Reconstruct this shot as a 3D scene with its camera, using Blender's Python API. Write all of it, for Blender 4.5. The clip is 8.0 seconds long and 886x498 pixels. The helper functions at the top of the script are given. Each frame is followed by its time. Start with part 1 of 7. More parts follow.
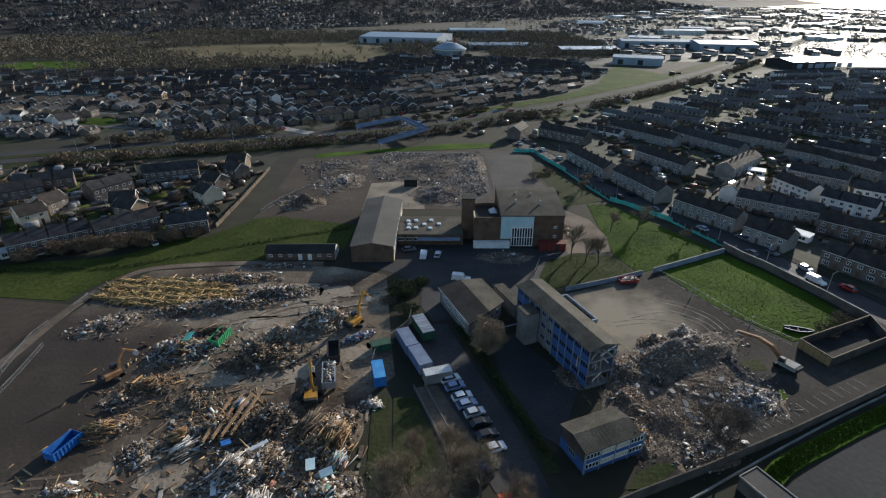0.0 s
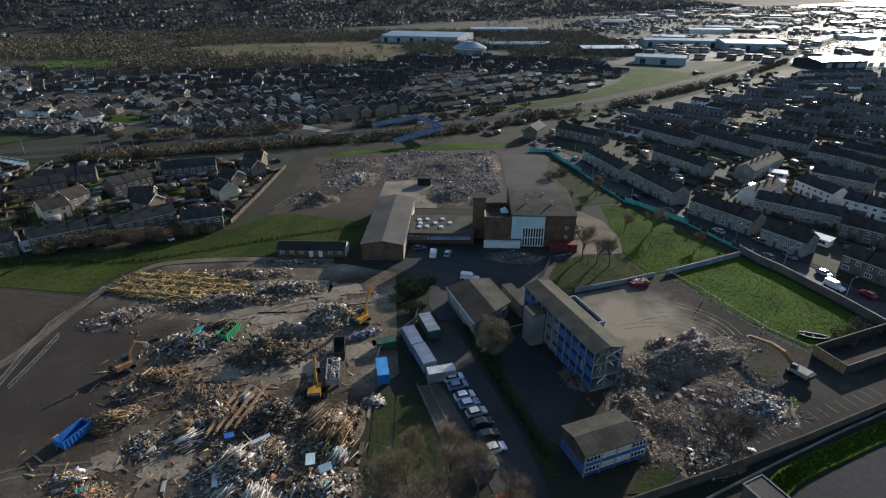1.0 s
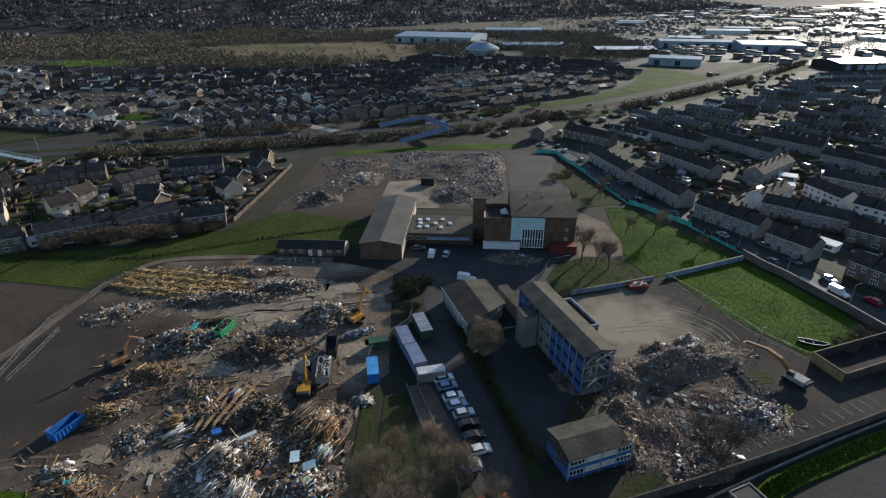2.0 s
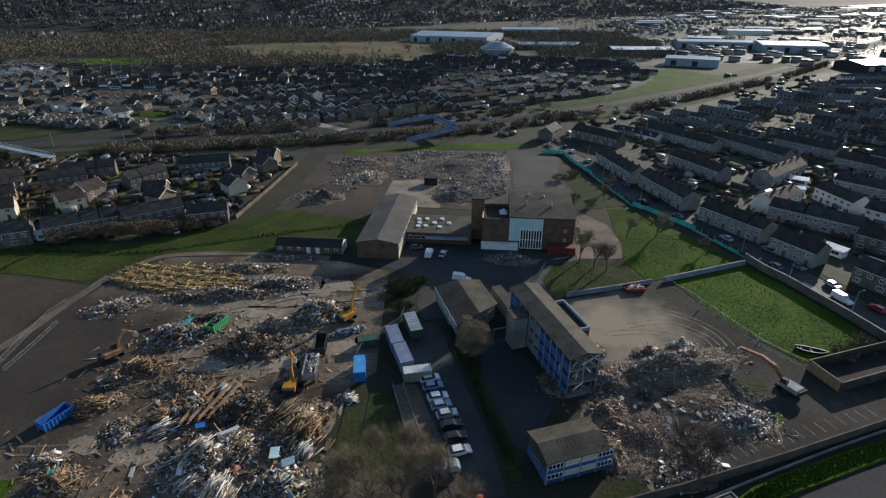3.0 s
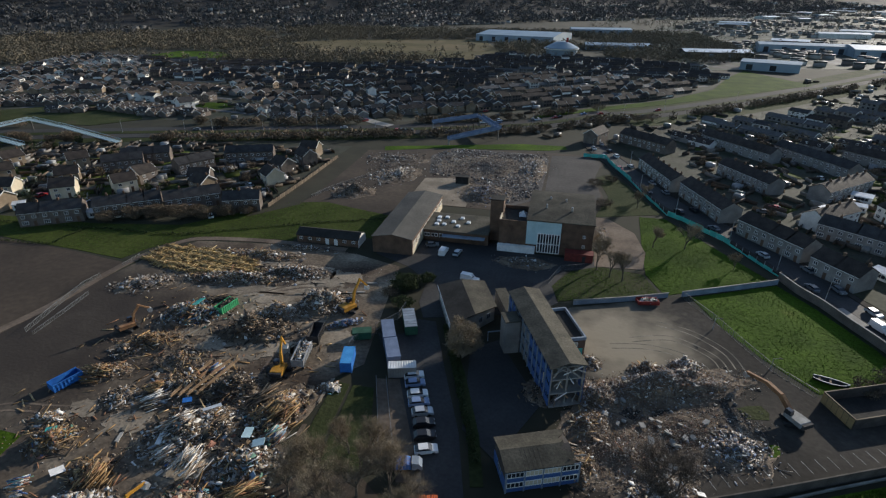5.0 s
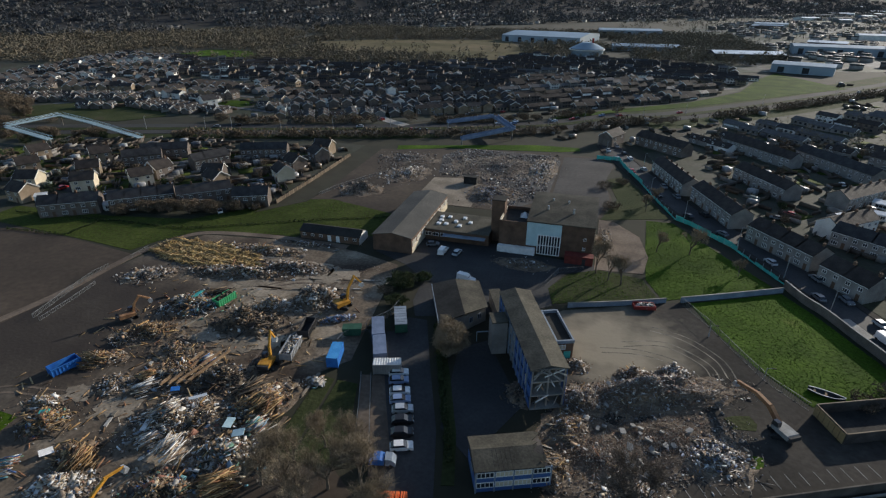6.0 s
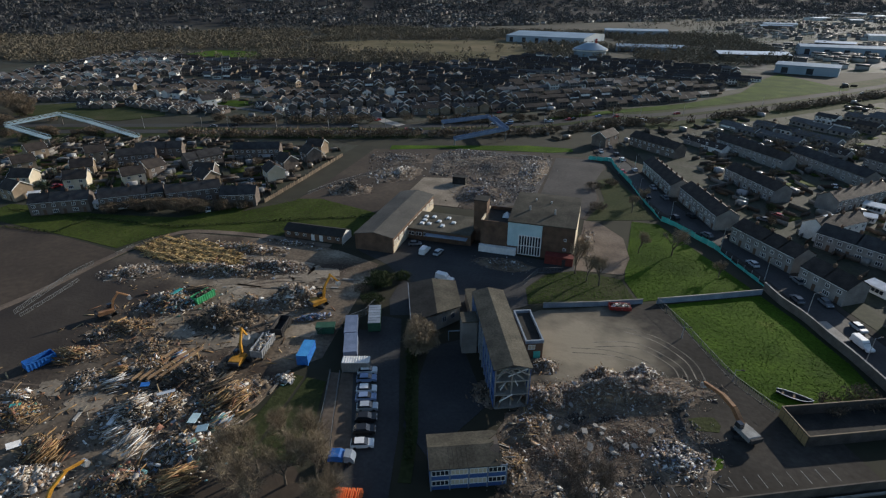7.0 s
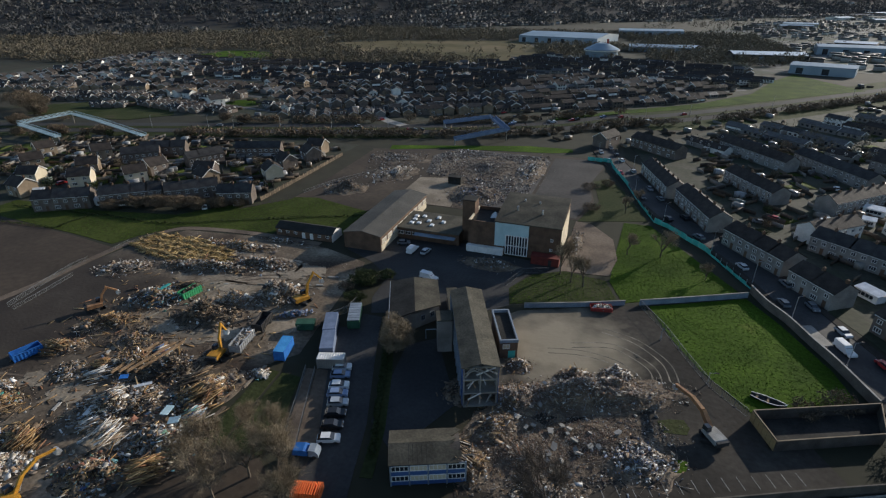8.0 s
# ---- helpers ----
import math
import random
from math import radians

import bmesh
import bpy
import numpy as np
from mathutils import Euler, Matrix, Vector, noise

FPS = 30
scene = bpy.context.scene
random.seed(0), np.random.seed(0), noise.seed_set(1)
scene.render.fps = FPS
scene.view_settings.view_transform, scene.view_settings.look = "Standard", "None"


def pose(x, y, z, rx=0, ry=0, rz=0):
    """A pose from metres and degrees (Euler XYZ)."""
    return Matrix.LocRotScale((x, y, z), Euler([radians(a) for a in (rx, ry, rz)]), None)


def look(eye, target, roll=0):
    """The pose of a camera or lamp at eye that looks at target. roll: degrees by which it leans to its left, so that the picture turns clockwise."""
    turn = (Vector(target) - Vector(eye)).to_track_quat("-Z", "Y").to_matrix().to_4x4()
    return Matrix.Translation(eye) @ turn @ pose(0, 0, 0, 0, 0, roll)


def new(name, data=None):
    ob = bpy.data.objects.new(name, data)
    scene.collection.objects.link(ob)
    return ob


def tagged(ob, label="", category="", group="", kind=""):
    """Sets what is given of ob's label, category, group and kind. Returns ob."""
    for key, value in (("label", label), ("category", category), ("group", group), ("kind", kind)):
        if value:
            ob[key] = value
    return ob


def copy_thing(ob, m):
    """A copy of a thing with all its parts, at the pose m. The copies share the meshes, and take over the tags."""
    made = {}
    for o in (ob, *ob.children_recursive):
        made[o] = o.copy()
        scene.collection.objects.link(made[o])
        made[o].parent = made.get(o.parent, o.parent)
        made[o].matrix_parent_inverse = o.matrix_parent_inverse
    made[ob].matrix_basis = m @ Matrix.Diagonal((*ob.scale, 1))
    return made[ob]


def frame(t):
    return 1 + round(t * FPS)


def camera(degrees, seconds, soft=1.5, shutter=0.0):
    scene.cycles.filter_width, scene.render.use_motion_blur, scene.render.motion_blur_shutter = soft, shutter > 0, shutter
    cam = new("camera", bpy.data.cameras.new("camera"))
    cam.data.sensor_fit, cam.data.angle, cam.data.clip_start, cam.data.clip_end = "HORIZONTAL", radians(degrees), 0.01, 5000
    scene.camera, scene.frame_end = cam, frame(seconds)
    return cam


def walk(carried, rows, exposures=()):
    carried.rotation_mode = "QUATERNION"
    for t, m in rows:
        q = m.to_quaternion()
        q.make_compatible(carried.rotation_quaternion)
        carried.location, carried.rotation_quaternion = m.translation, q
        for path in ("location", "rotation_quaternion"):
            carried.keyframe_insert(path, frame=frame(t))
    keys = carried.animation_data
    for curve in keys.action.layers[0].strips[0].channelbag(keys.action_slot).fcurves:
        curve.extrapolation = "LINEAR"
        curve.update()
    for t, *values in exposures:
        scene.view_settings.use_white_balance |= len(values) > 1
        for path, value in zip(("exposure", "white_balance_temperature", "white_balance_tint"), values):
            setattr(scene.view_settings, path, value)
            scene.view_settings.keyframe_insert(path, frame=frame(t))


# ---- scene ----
cam = camera(79.8, 8.0, soft=1.25)
PATH = [
    (0, (1.573, 0.059, 75.29), (1.588, 1.859, 74.418), 0.3),
    (0.5, (2.928, 0.061, 75.251), (2.916, 1.859, 74.377), 0.1),
    (1, (4.637, 0.101, 75.215), (4.578, 1.899, 74.34), 0.1),
    (1.5, (6.834, 0.212, 75.184), (6.735, 2.008, 74.31), 0.1),
    (2.8, (14.118, 1.008, 75.012), (13.977, 2.802, 74.14), -0.0),
    (3, (15.376, 1.181, 75.0), (15.204, 2.971, 74.126), 0.1),
    (3.5, (18.838, 1.71, 74.943), (18.576, 3.488, 74.067), 0.2),
    (4, (22.545, 2.332, 74.912), (22.227, 4.101, 74.034), 0.3),
    (4.5, (26.26, 3.023, 74.891), (25.907, 4.785, 74.012), 0.3),
    (6, (38.243, 5.437, 74.785), (37.746, 7.164, 73.907), 0.3),
    (6.5, (42.312, 6.317, 74.823), (41.802, 8.039, 73.945), 0.2),
    (7, (46.548, 7.248, 74.898), (46.021, 8.967, 74.021), 0.2),
    (7.5, (50.868, 8.184, 74.957), (50.315, 9.895, 74.08), 0.1),
    (8, (55.292, 9.153, 74.996), (54.709, 10.854, 74.12), 0.0),
]
walk(cam, [(t, look(eye, target, roll)) for t, eye, target, roll in PATH], [(0, 0.3, 6390, 9.5), (8, 0.12, 6450, 9.5)])

# ---- light: low winter sun ahead and to the right, clear sky ----
SUN_AZ, SUN_EL = 36.0, 17.0
world = bpy.data.worlds.new("world")
scene.world = world
world.use_nodes = True
wn = world.node_tree.nodes
sky = wn.new("ShaderNodeTexSky")
sky.sky_type = "NISHITA"
sky.sun_disc = False
sky.sun_elevation, sky.sun_rotation = radians(SUN_EL), radians(SUN_AZ)
sky.dust_density, sky.air_density, sky.ozone_density = 0.6, 1.0, 2.5
wn["Background"].inputs["Strength"].default_value = 0.125
world.node_tree.links.new(sky.outputs[0], wn["Background"].inputs["Color"])
to_sun = Vector((math.cos(radians(SUN_EL)) * math.sin(radians(SUN_AZ)), math.cos(radians(SUN_EL)) * math.cos(radians(SUN_AZ)), math.sin(radians(SUN_EL))))
sun = new("sun", bpy.data.lights.new("sun", "SUN"))
sun.data.energy, sun.data.angle, sun.data.color = 4.6, radians(0.6), (1.0, 0.92, 0.81)
sun.matrix_basis = look(to_sun * 300, (0, 0, 0))

# ---- materials ----
MATS = {}


def mat(name, c1, c2, rough=0.85, scale=0.4, fine=6.0, bump=0.25, metal=0.0, vary=0.25, c3=None, spec=0.3, space="Object", stripes=0.0, edges=(0.36, 0.64, 0.74)):
    """Two colours mixed by a broad noise, darkened and lightened by a fine one, with relief and a little change from object to object."""
    if name in MATS:
        return MATS[name]
    m = bpy.data.materials.new(name)
    m.use_nodes = True
    nt = m.node_tree
    n, l = nt.nodes, nt.links
    b = n["Principled BSDF"]
    if space == "World":
        vec = n.new("ShaderNodeNewGeometry").outputs["Position"]
    else:
        vec = n.new("ShaderNodeTexCoord").outputs["Object"]
    big = n.new("ShaderNodeTexNoise")
    big.inputs["Scale"].default_value, big.inputs["Detail"].default_value = scale, 5.0
    sml = n.new("ShaderNodeTexNoise")
    sml.inputs["Scale"].default_value, sml.inputs["Detail"].default_value = fine, 4.0
    l.new(vec, big.inputs["Vector"])
    l.new(vec, sml.inputs["Vector"])
    ramp = n.new("ShaderNodeValToRGB")
    e = ramp.color_ramp.elements
    e[0].position, e[1].position = edges[0], edges[1]
    e[0].color, e[1].color = (*c1, 1), (*c2, 1)
    if c3:
        x = e.new(edges[2])
        x.color = (*c3, 1)
    l.new(big.outputs["Fac"], ramp.inputs["Fac"])
    info = n.new("ShaderNodeObjectInfo")
    amount = n.new("ShaderNodeMath")
    amount.operation = "MULTIPLY_ADD"
    l.new(info.outputs["Random"], amount.inputs[0])
    amount.inputs[1].default_value, amount.inputs[2].default_value = vary * 0.8, 1 - vary * 0.4
    grain = n.new("ShaderNodeMath")
    grain.operation = "MULTIPLY_ADD"
    l.new(sml.outputs["Fac"], grain.inputs[0])
    grain.inputs[1].default_value, grain.inputs[2].default_value = vary * 3, 1 - vary * 1.5
    both = n.new("ShaderNodeMath")
    both.operation = "MULTIPLY"
    l.new(amount.outputs[0], both.inputs[0])
    l.new(grain.outputs[0], both.inputs[1])
    scl = n.new("ShaderNodeVectorMath")
    scl.operation = "SCALE"
    l.new(ramp.outputs["Color"], scl.inputs[0])
    l.new(both.outputs[0], scl.inputs["Scale"])
    l.new(scl.outputs["Vector"], b.inputs["Base Color"])
    b.inputs["Roughness"].default_value, b.inputs["Metallic"].default_value = rough, metal
    b.inputs["Specular IOR Level"].default_value = spec
    if bump:
        bp = n.new("ShaderNodeBump")
        bp.inputs["Strength"].default_value, bp.inputs["Distance"].default_value = bump, 0.15
        l.new(sml.outputs["Fac"], bp.inputs["Height"])
        if stripes:
            wv = n.new("ShaderNodeTexWave")
            wv.inputs["Scale"].default_value = stripes
            wv.bands_direction = "X"
            l.new(vec, wv.inputs["Vector"])
            l.new(wv.outputs["Fac"], bp.inputs["Height"])
        l.new(bp.outputs["Normal"], b.inputs["Normal"])
    MATS[name] = m
    return m


def mixed(name, colours, rough=0.8, metal=0.0, spec=0.3):
    """Loose pieces: each island takes one of the colours."""
    m = bpy.data.materials.new(name)
    m.use_nodes = True
    nt = m.node_tree
    n, l = nt.nodes, nt.links
    b = n["Principled BSDF"]
    geo = n.new("ShaderNodeNewGeometry")
    ramp = n.new("ShaderNodeValToRGB")
    ramp.color_ramp.interpolation = "CONSTANT"
    e = ramp.color_ramp.elements
    e[0].color = (*colours[0], 1)
    e[1].position, e[1].color = 1 / len(colours), (*colours[1], 1)
    for i, c in enumerate(colours[2:], 2):
        x = e.new(i / len(colours))
        x.color = (*c, 1)
    l.new(geo.outputs["Random Per Island"], ramp.inputs["Fac"])
    sml = n.new("ShaderNodeTexNoise")
    sml.inputs["Scale"].default_value = 3.0
    l.new(geo.outputs["Position"], sml.inputs["Vector"])
    g = n.new("ShaderNodeMath")
    g.operation = "MULTIPLY_ADD"
    l.new(sml.outputs["Fac"], g.inputs[0])
    g.inputs[1].default_value, g.inputs[2].default_value = 1.0, 0.5
    scl = n.new("ShaderNodeVectorMath")
    scl.operation = "SCALE"
    l.new(ramp.outputs["Color"], scl.inputs[0])
    l.new(g.outputs[0], scl.inputs["Scale"])
    l.new(scl.outputs["Vector"], b.inputs["Base Color"])
    b.inputs["Roughness"].default_value, b.inputs["Metallic"].default_value = rough, metal
    b.inputs["Specular IOR Level"].default_value = spec
    MATS[name] = m
    return m


M_LAND = mat("land", (0.02, 0.022, 0.011), (0.036, 0.031, 0.019), 0.95, 0.012, 0.12, 0.0, vary=0.35, c3=(0.03, 0.04, 0.016), space="World")
M_DIRT = mat("site_dirt", (0.055, 0.038, 0.026), (0.165, 0.128, 0.09), 0.95, 0.055, 1.2, 0.45, vary=0.55, c3=(0.34, 0.28, 0.205), space="World", edges=(0.36, 0.52, 0.62))
M_FIELD = mat("bare_field", (0.038, 0.028, 0.02), (0.068, 0.05, 0.035), 0.95, 0.04, 0.6, 0.3, vary=0.32, c3=(0.105, 0.08, 0.058), space="World")
M_GRASS = mat("grass", (0.03, 0.06, 0.004), (0.058, 0.102, 0.008), 0.95, 0.07, 1.3, 1.0, vary=0.5, c3=(0.095, 0.116, 0.02), space="World", spec=0.08)
M_DULL = mat("rough_grass", (0.024, 0.036, 0.01), (0.05, 0.055, 0.022), 0.95, 0.05, 1.1, 0.9, vary=0.4, c3=(0.06, 0.052, 0.03), space="World", spec=0.1)
M_MOOR = mat("moor_grass", (0.085, 0.075, 0.036), (0.15, 0.118, 0.066), 0.95, 0.01, 0.08, 0.0, vary=0.2, space="World", spec=0.1)
M_ASPH = mat("asphalt", (0.028, 0.028, 0.029), (0.05, 0.049, 0.048), 0.8, 0.08, 1.4, 0.25, vary=0.3, space="World")
M_COURT = mat("dusty_asphalt", (0.028, 0.025, 0.021), (0.05, 0.044, 0.037), 0.94, 0.06, 0.9, 0.35, vary=0.36, c3=(0.092, 0.082, 0.067), space="World", spec=0.15)
M_CONC = mat("concrete", (0.2, 0.19, 0.17), (0.34, 0.32, 0.285), 0.9, 0.25, 3.0, 0.3, vary=0.22, space="World")
M_PALE = mat("pale_slab", (0.17, 0.138, 0.1), (0.28, 0.23, 0.17), 0.9, 0.12, 1.5, 0.4, vary=0.4, space="World")
M_ROAD = mat("road_surface", (0.034, 0.033, 0.033), (0.055, 0.054, 0.052), 0.88, 0.03, 1.0, 0.1, vary=0.25, space="World", spec=0.12)
M_WHITE = mat("white_paint", (0.62, 0.61, 0.58), (0.78, 0.77, 0.74), 0.6, 0.5, 4, 0.1, vary=0.12)
M_GLASS = mat("dark_glass", (0.02, 0.024, 0.03), (0.035, 0.04, 0.05), 0.12, 0.3, 3, 0.0, vary=0.2, spec=0.6)
M_BLUE = mat("blue_panel", (0.036, 0.088, 0.23), (0.058, 0.13, 0.31), 0.55, 0.4, 3, 0.1, vary=0.2)
M_FELT = mat("weathered_felt", (0.052, 0.048, 0.037), (0.092, 0.084, 0.064), 0.88, 0.22, 2.2, 0.3, vary=0.4, spec=0.15)
M_FELT2 = mat("dark_and_shaded_felt", (0.026, 0.025, 0.023), (0.045, 0.043, 0.038), 0.9, 0.2, 2.0, 0.3, vary=0.3, spec=0.15)
M_SHEET = mat("roof_sheet", (0.052, 0.049, 0.042), (0.082, 0.076, 0.064), 0.75, 0.12, 2.5, 0.2, vary=0.25, stripes=1.2)
M_BRICK = mat("brown_brick", (0.085, 0.053, 0.036), (0.145, 0.09, 0.06), 0.9, 0.4, 9, 0.3, vary=0.25)
M_BUFF = mat("buff_brick", (0.2, 0.15, 0.1), (0.29, 0.225, 0.155), 0.9, 0.3, 8, 0.3, vary=0.2)
M_CREAM = mat("cream_wall", (0.5, 0.43, 0.31), (0.62, 0.54, 0.4), 0.85, 0.3, 5, 0.2, vary=0.15)
M_REND = mat("grey_render", (0.17, 0.16, 0.148), (0.25, 0.238, 0.218), 0.9, 0.3, 5, 0.2, vary=0.3)
M_RWHT = mat("white_render", (0.6, 0.58, 0.53), (0.74, 0.72, 0.67), 0.9, 0.3, 5, 0.15, vary=0.2)
M_TILE = mat("brown_roof_tile", (0.03, 0.025, 0.022), (0.056, 0.045, 0.038), 0.8, 0.5, 5, 0.5, vary=0.35, spec=0.2)
M_SLATE = mat("grey_roof_tile", (0.032, 0.031, 0.032), (0.055, 0.053, 0.052), 0.8, 0.5, 5, 0.4, vary=0.35, spec=0.15)
M_PBLUE = mat("pale_blue_cladding", (0.36, 0.5, 0.53), (0.46, 0.6, 0.62), 0.6, 0.3, 3, 0.1, vary=0.12)
M_WALLB = mat("painted_wall", (0.17, 0.205, 0.25), (0.24, 0.285, 0.335), 0.8, 0.3, 3, 0.2, vary=0.25)
M_STONE = mat("boundary_brick", (0.1, 0.082, 0.068), (0.165, 0.137, 0.112), 0.9, 0.3, 4, 0.4, vary=0.3)
M_TEAL = mat("teal_sheeting", (0.05, 0.36, 0.31), (0.085, 0.5, 0.43), 0.6, 0.4, 3, 0.3, vary=0.25)
M_YELL = mat("machine_yellow", (0.36, 0.17, 0.02), (0.5, 0.25, 0.035), 0.55, 0.6, 5, 0.1, vary=0.3)
M_RUSTY = mat("rusty_orange", (0.2, 0.1, 0.05), (0.34, 0.18, 0.085), 0.75, 0.6, 5, 0.2, vary=0.3)
M_BLACK = mat("black_rubber", (0.015, 0.015, 0.015), (0.03, 0.03, 0.03), 0.8, 1, 6, 0.2, vary=0.2)
M_STEEL = mat("galvanised_steel", (0.35, 0.36, 0.37), (0.5, 0.51, 0.52), 0.45, 1, 6, 0.1, metal=0.6, vary=0.2)
M_SKIPB = mat("skip_blue", (0.017, 0.1, 0.34), (0.026, 0.15, 0.44), 0.55, 0.6, 4, 0.1, vary=0.25)
M_CONTB = mat("container_blue", (0.045, 0.24, 0.54), (0.07, 0.31, 0.62), 0.55, 0.5, 4, 0.1, vary=0.18)
M_CABIN = mat("cabin_blue_grey", (0.12, 0.155, 0.23), (0.17, 0.21, 0.3), 0.55, 0.5, 4, 0.1, vary=0.15)
M_GREEN = mat("skip_green", (0.05, 0.33, 0.13), (0.08, 0.42, 0.18), 0.55, 0.6, 4, 0.1, vary=0.2)
M_DGREEN = mat("dark_green_paint", (0.02, 0.07, 0.04), (0.035, 0.1, 0.06), 0.6, 0.6, 4, 0.1, vary=0.2)
M_RED = mat("red_paint", (0.24, 0.03, 0.025), (0.34, 0.05, 0.04), 0.6, 0.6, 4, 0.1, vary=0.25)
M_DRED = mat("dull_red_boards", (0.11, 0.022, 0.018), (0.17, 0.034, 0.026), 0.75, 0.6, 4, 0.1, vary=0.25)
M_ORANGE = mat("orange_mesh", (0.75, 0.13, 0.03), (0.85, 0.2, 0.06), 0.6, 0.6, 4, 0.1, vary=0.1)
M_BOARD = mat("fence_board", (0.2, 0.13, 0.075), (0.31, 0.21, 0.125), 0.85, 0.5, 5, 0.3, vary=0.35)
M_OLDBD = mat("weathered_board", (0.075, 0.055, 0.038), (0.125, 0.095, 0.066), 0.9, 0.5, 5, 0.3, vary=0.4)
M_FSTEEL = mat("dull_steel", (0.13, 0.13, 0.128), (0.2, 0.2, 0.195), 0.65, 1, 6, 0.1, vary=0.25)
M_FASCIA = mat("fascia_paint", (0.6, 0.59, 0.56), (0.75, 0.74, 0.71), 0.6, 0.5, 4, 0.0, vary=0.2, space="World")
M_TAN = mat("tan_panel", (0.24, 0.165, 0.075), (0.35, 0.245, 0.115), 0.75, 0.4, 4, 0.2, vary=0.2)
M_BARK = mat("bark", (0.09, 0.072, 0.055), (0.15, 0.12, 0.092), 0.95, 1.5, 8, 0.5, vary=0.2)
M_TWIG = mat("bare_twigs", (0.17, 0.13, 0.085), (0.27, 0.215, 0.14), 0.95, 0.3, 3, 0.0, vary=0.3)
M_SCRUB = mixed("scrub_leaves", [(0.11, 0.085, 0.06), (0.17, 0.13, 0.09), (0.08, 0.07, 0.045), (0.14, 0.1, 0.072), (0.21, 0.16, 0.11)], 0.95, spec=0.1)
M_EVER = mixed("evergreen_leaves", [(0.025, 0.04, 0.014), (0.045, 0.06, 0.02), (0.035, 0.045, 0.02), (0.06, 0.07, 0.03)], 0.9, spec=0.15)
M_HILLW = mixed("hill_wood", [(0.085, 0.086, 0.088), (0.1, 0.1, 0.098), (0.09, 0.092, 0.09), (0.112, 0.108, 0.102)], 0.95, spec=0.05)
M_FARH = mixed("distant_walls", [(0.4, 0.38, 0.34), (0.22, 0.2, 0.18), (0.5, 0.48, 0.45), (0.15, 0.13, 0.12), (0.28, 0.26, 0.24), (0.18, 0.16, 0.15)], 0.9)
M_SILVER = mat("silver_roof", (0.45, 0.46, 0.47), (0.6, 0.61, 0.62), 0.35, 0.05, 1.0, 0.1, metal=0.55, vary=0.1)
M_SHEDBL = mat("pale_blue_steel", (0.2, 0.26, 0.31), (0.27, 0.33, 0.38), 0.42, 0.05, 1.0, 0.05, vary=0.1)
M_GARDEN = mat("garden_ground", (0.026, 0.031, 0.014), (0.05, 0.048, 0.035), 0.9, 0.09, 0.7, 0.2, vary=0.45, c3=(0.04, 0.06, 0.014), space="World")
M_FADED = mat("faded_paint", (0.2, 0.2, 0.19), (0.3, 0.3, 0.285), 0.8, 0.6, 5, 0.1, vary=0.2)
M_DUST = mat("pale_dust", (0.15, 0.134, 0.105), (0.26, 0.23, 0.18), 0.95, 0.09, 1.2, 0.2, vary=0.3, space="World")
M_TREAD = mat("tyre_dust", (0.1, 0.09, 0.072), (0.24, 0.21, 0.165), 0.95, 0.35, 3, 0.1, vary=0.4, space="World")
M_GRIT = mat("crushed_brick", (0.06, 0.054, 0.05), (0.115, 0.104, 0.094), 0.95, 0.12, 1.6, 0.6, vary=0.5, c3=(0.18, 0.168, 0.152), space="World")
M_WORN = mat("worn_earth", (0.09, 0.067, 0.05), (0.16, 0.122, 0.09), 0.95, 0.12, 1.2, 0.4, vary=0.3, space="World")
M_HBRICK = mat("house_brick", (0.1, 0.08, 0.067), (0.155, 0.128, 0.108), 0.9, 0.4, 7, 0.3, vary=0.3)
M_DWALL = mat("dark_brick", (0.055, 0.047, 0.04), (0.095, 0.082, 0.07), 0.9, 0.4, 6, 0.4, vary=0.3)
M_WOODF = mixed("winter_wood", [(0.145, 0.124, 0.09), (0.16, 0.135, 0.097), (0.13, 0.116, 0.084), (0.175, 0.146, 0.106)], 0.95, spec=0.05)
M_PLAINW = mixed("plain_wood", [(0.12, 0.112, 0.085), (0.145, 0.13, 0.1), (0.11, 0.11, 0.078), (0.16, 0.142, 0.112)], 0.95, spec=0.05)
M_GREYR = mixed("grey_rubble", [(0.1, 0.092, 0.084), (0.15, 0.138, 0.126), (0.08, 0.07, 0.062), (0.19, 0.178, 0.162), (0.12, 0.095, 0.08), (0.25, 0.24, 0.225), (0.09, 0.07, 0.058)], 0.9)
M_OLIVE = mat("olive_grass", (0.03, 0.042, 0.009), (0.056, 0.07, 0.016), 0.95, 0.06, 0.9, 0.9, vary=0.45, c3=(0.075, 0.075, 0.028), space="World", spec=0.08)
# far roof tile, lighter than the near ones: haze glare put into its colour
M_PTILE = mat("haze_paled_tile", (0.05, 0.047, 0.045), (0.09, 0.085, 0.08), 0.55, 0.5, 5, 0.4, vary=0.35, spec=0.4)
M_WORKS = mat("works_ground", (0.034, 0.042, 0.02), (0.062, 0.06, 0.048), 0.7, 0.022, 0.2, 0.0, vary=0.4, c3=(0.17, 0.165, 0.155), space="World", edges=(0.44, 0.54, 0.66), spec=0.12)
M_WATER = mat("water", (0.02, 0.025, 0.03), (0.03, 0.035, 0.04), 0.15, 0.01, 0.3, 0.3, vary=0.05, spec=0.5, space="World")
M_STREET = mat("pale_tarmac", (0.085, 0.083, 0.08), (0.13, 0.127, 0.12), 0.85, 0.05, 1.0, 0.1, vary=0.25, space="World")
M_YARD = mat("worn_playground", (0.045, 0.041, 0.038), (0.078, 0.07, 0.064), 0.93, 0.05, 0.8, 0.3, vary=0.3, c3=(0.14, 0.125, 0.11), space="World")
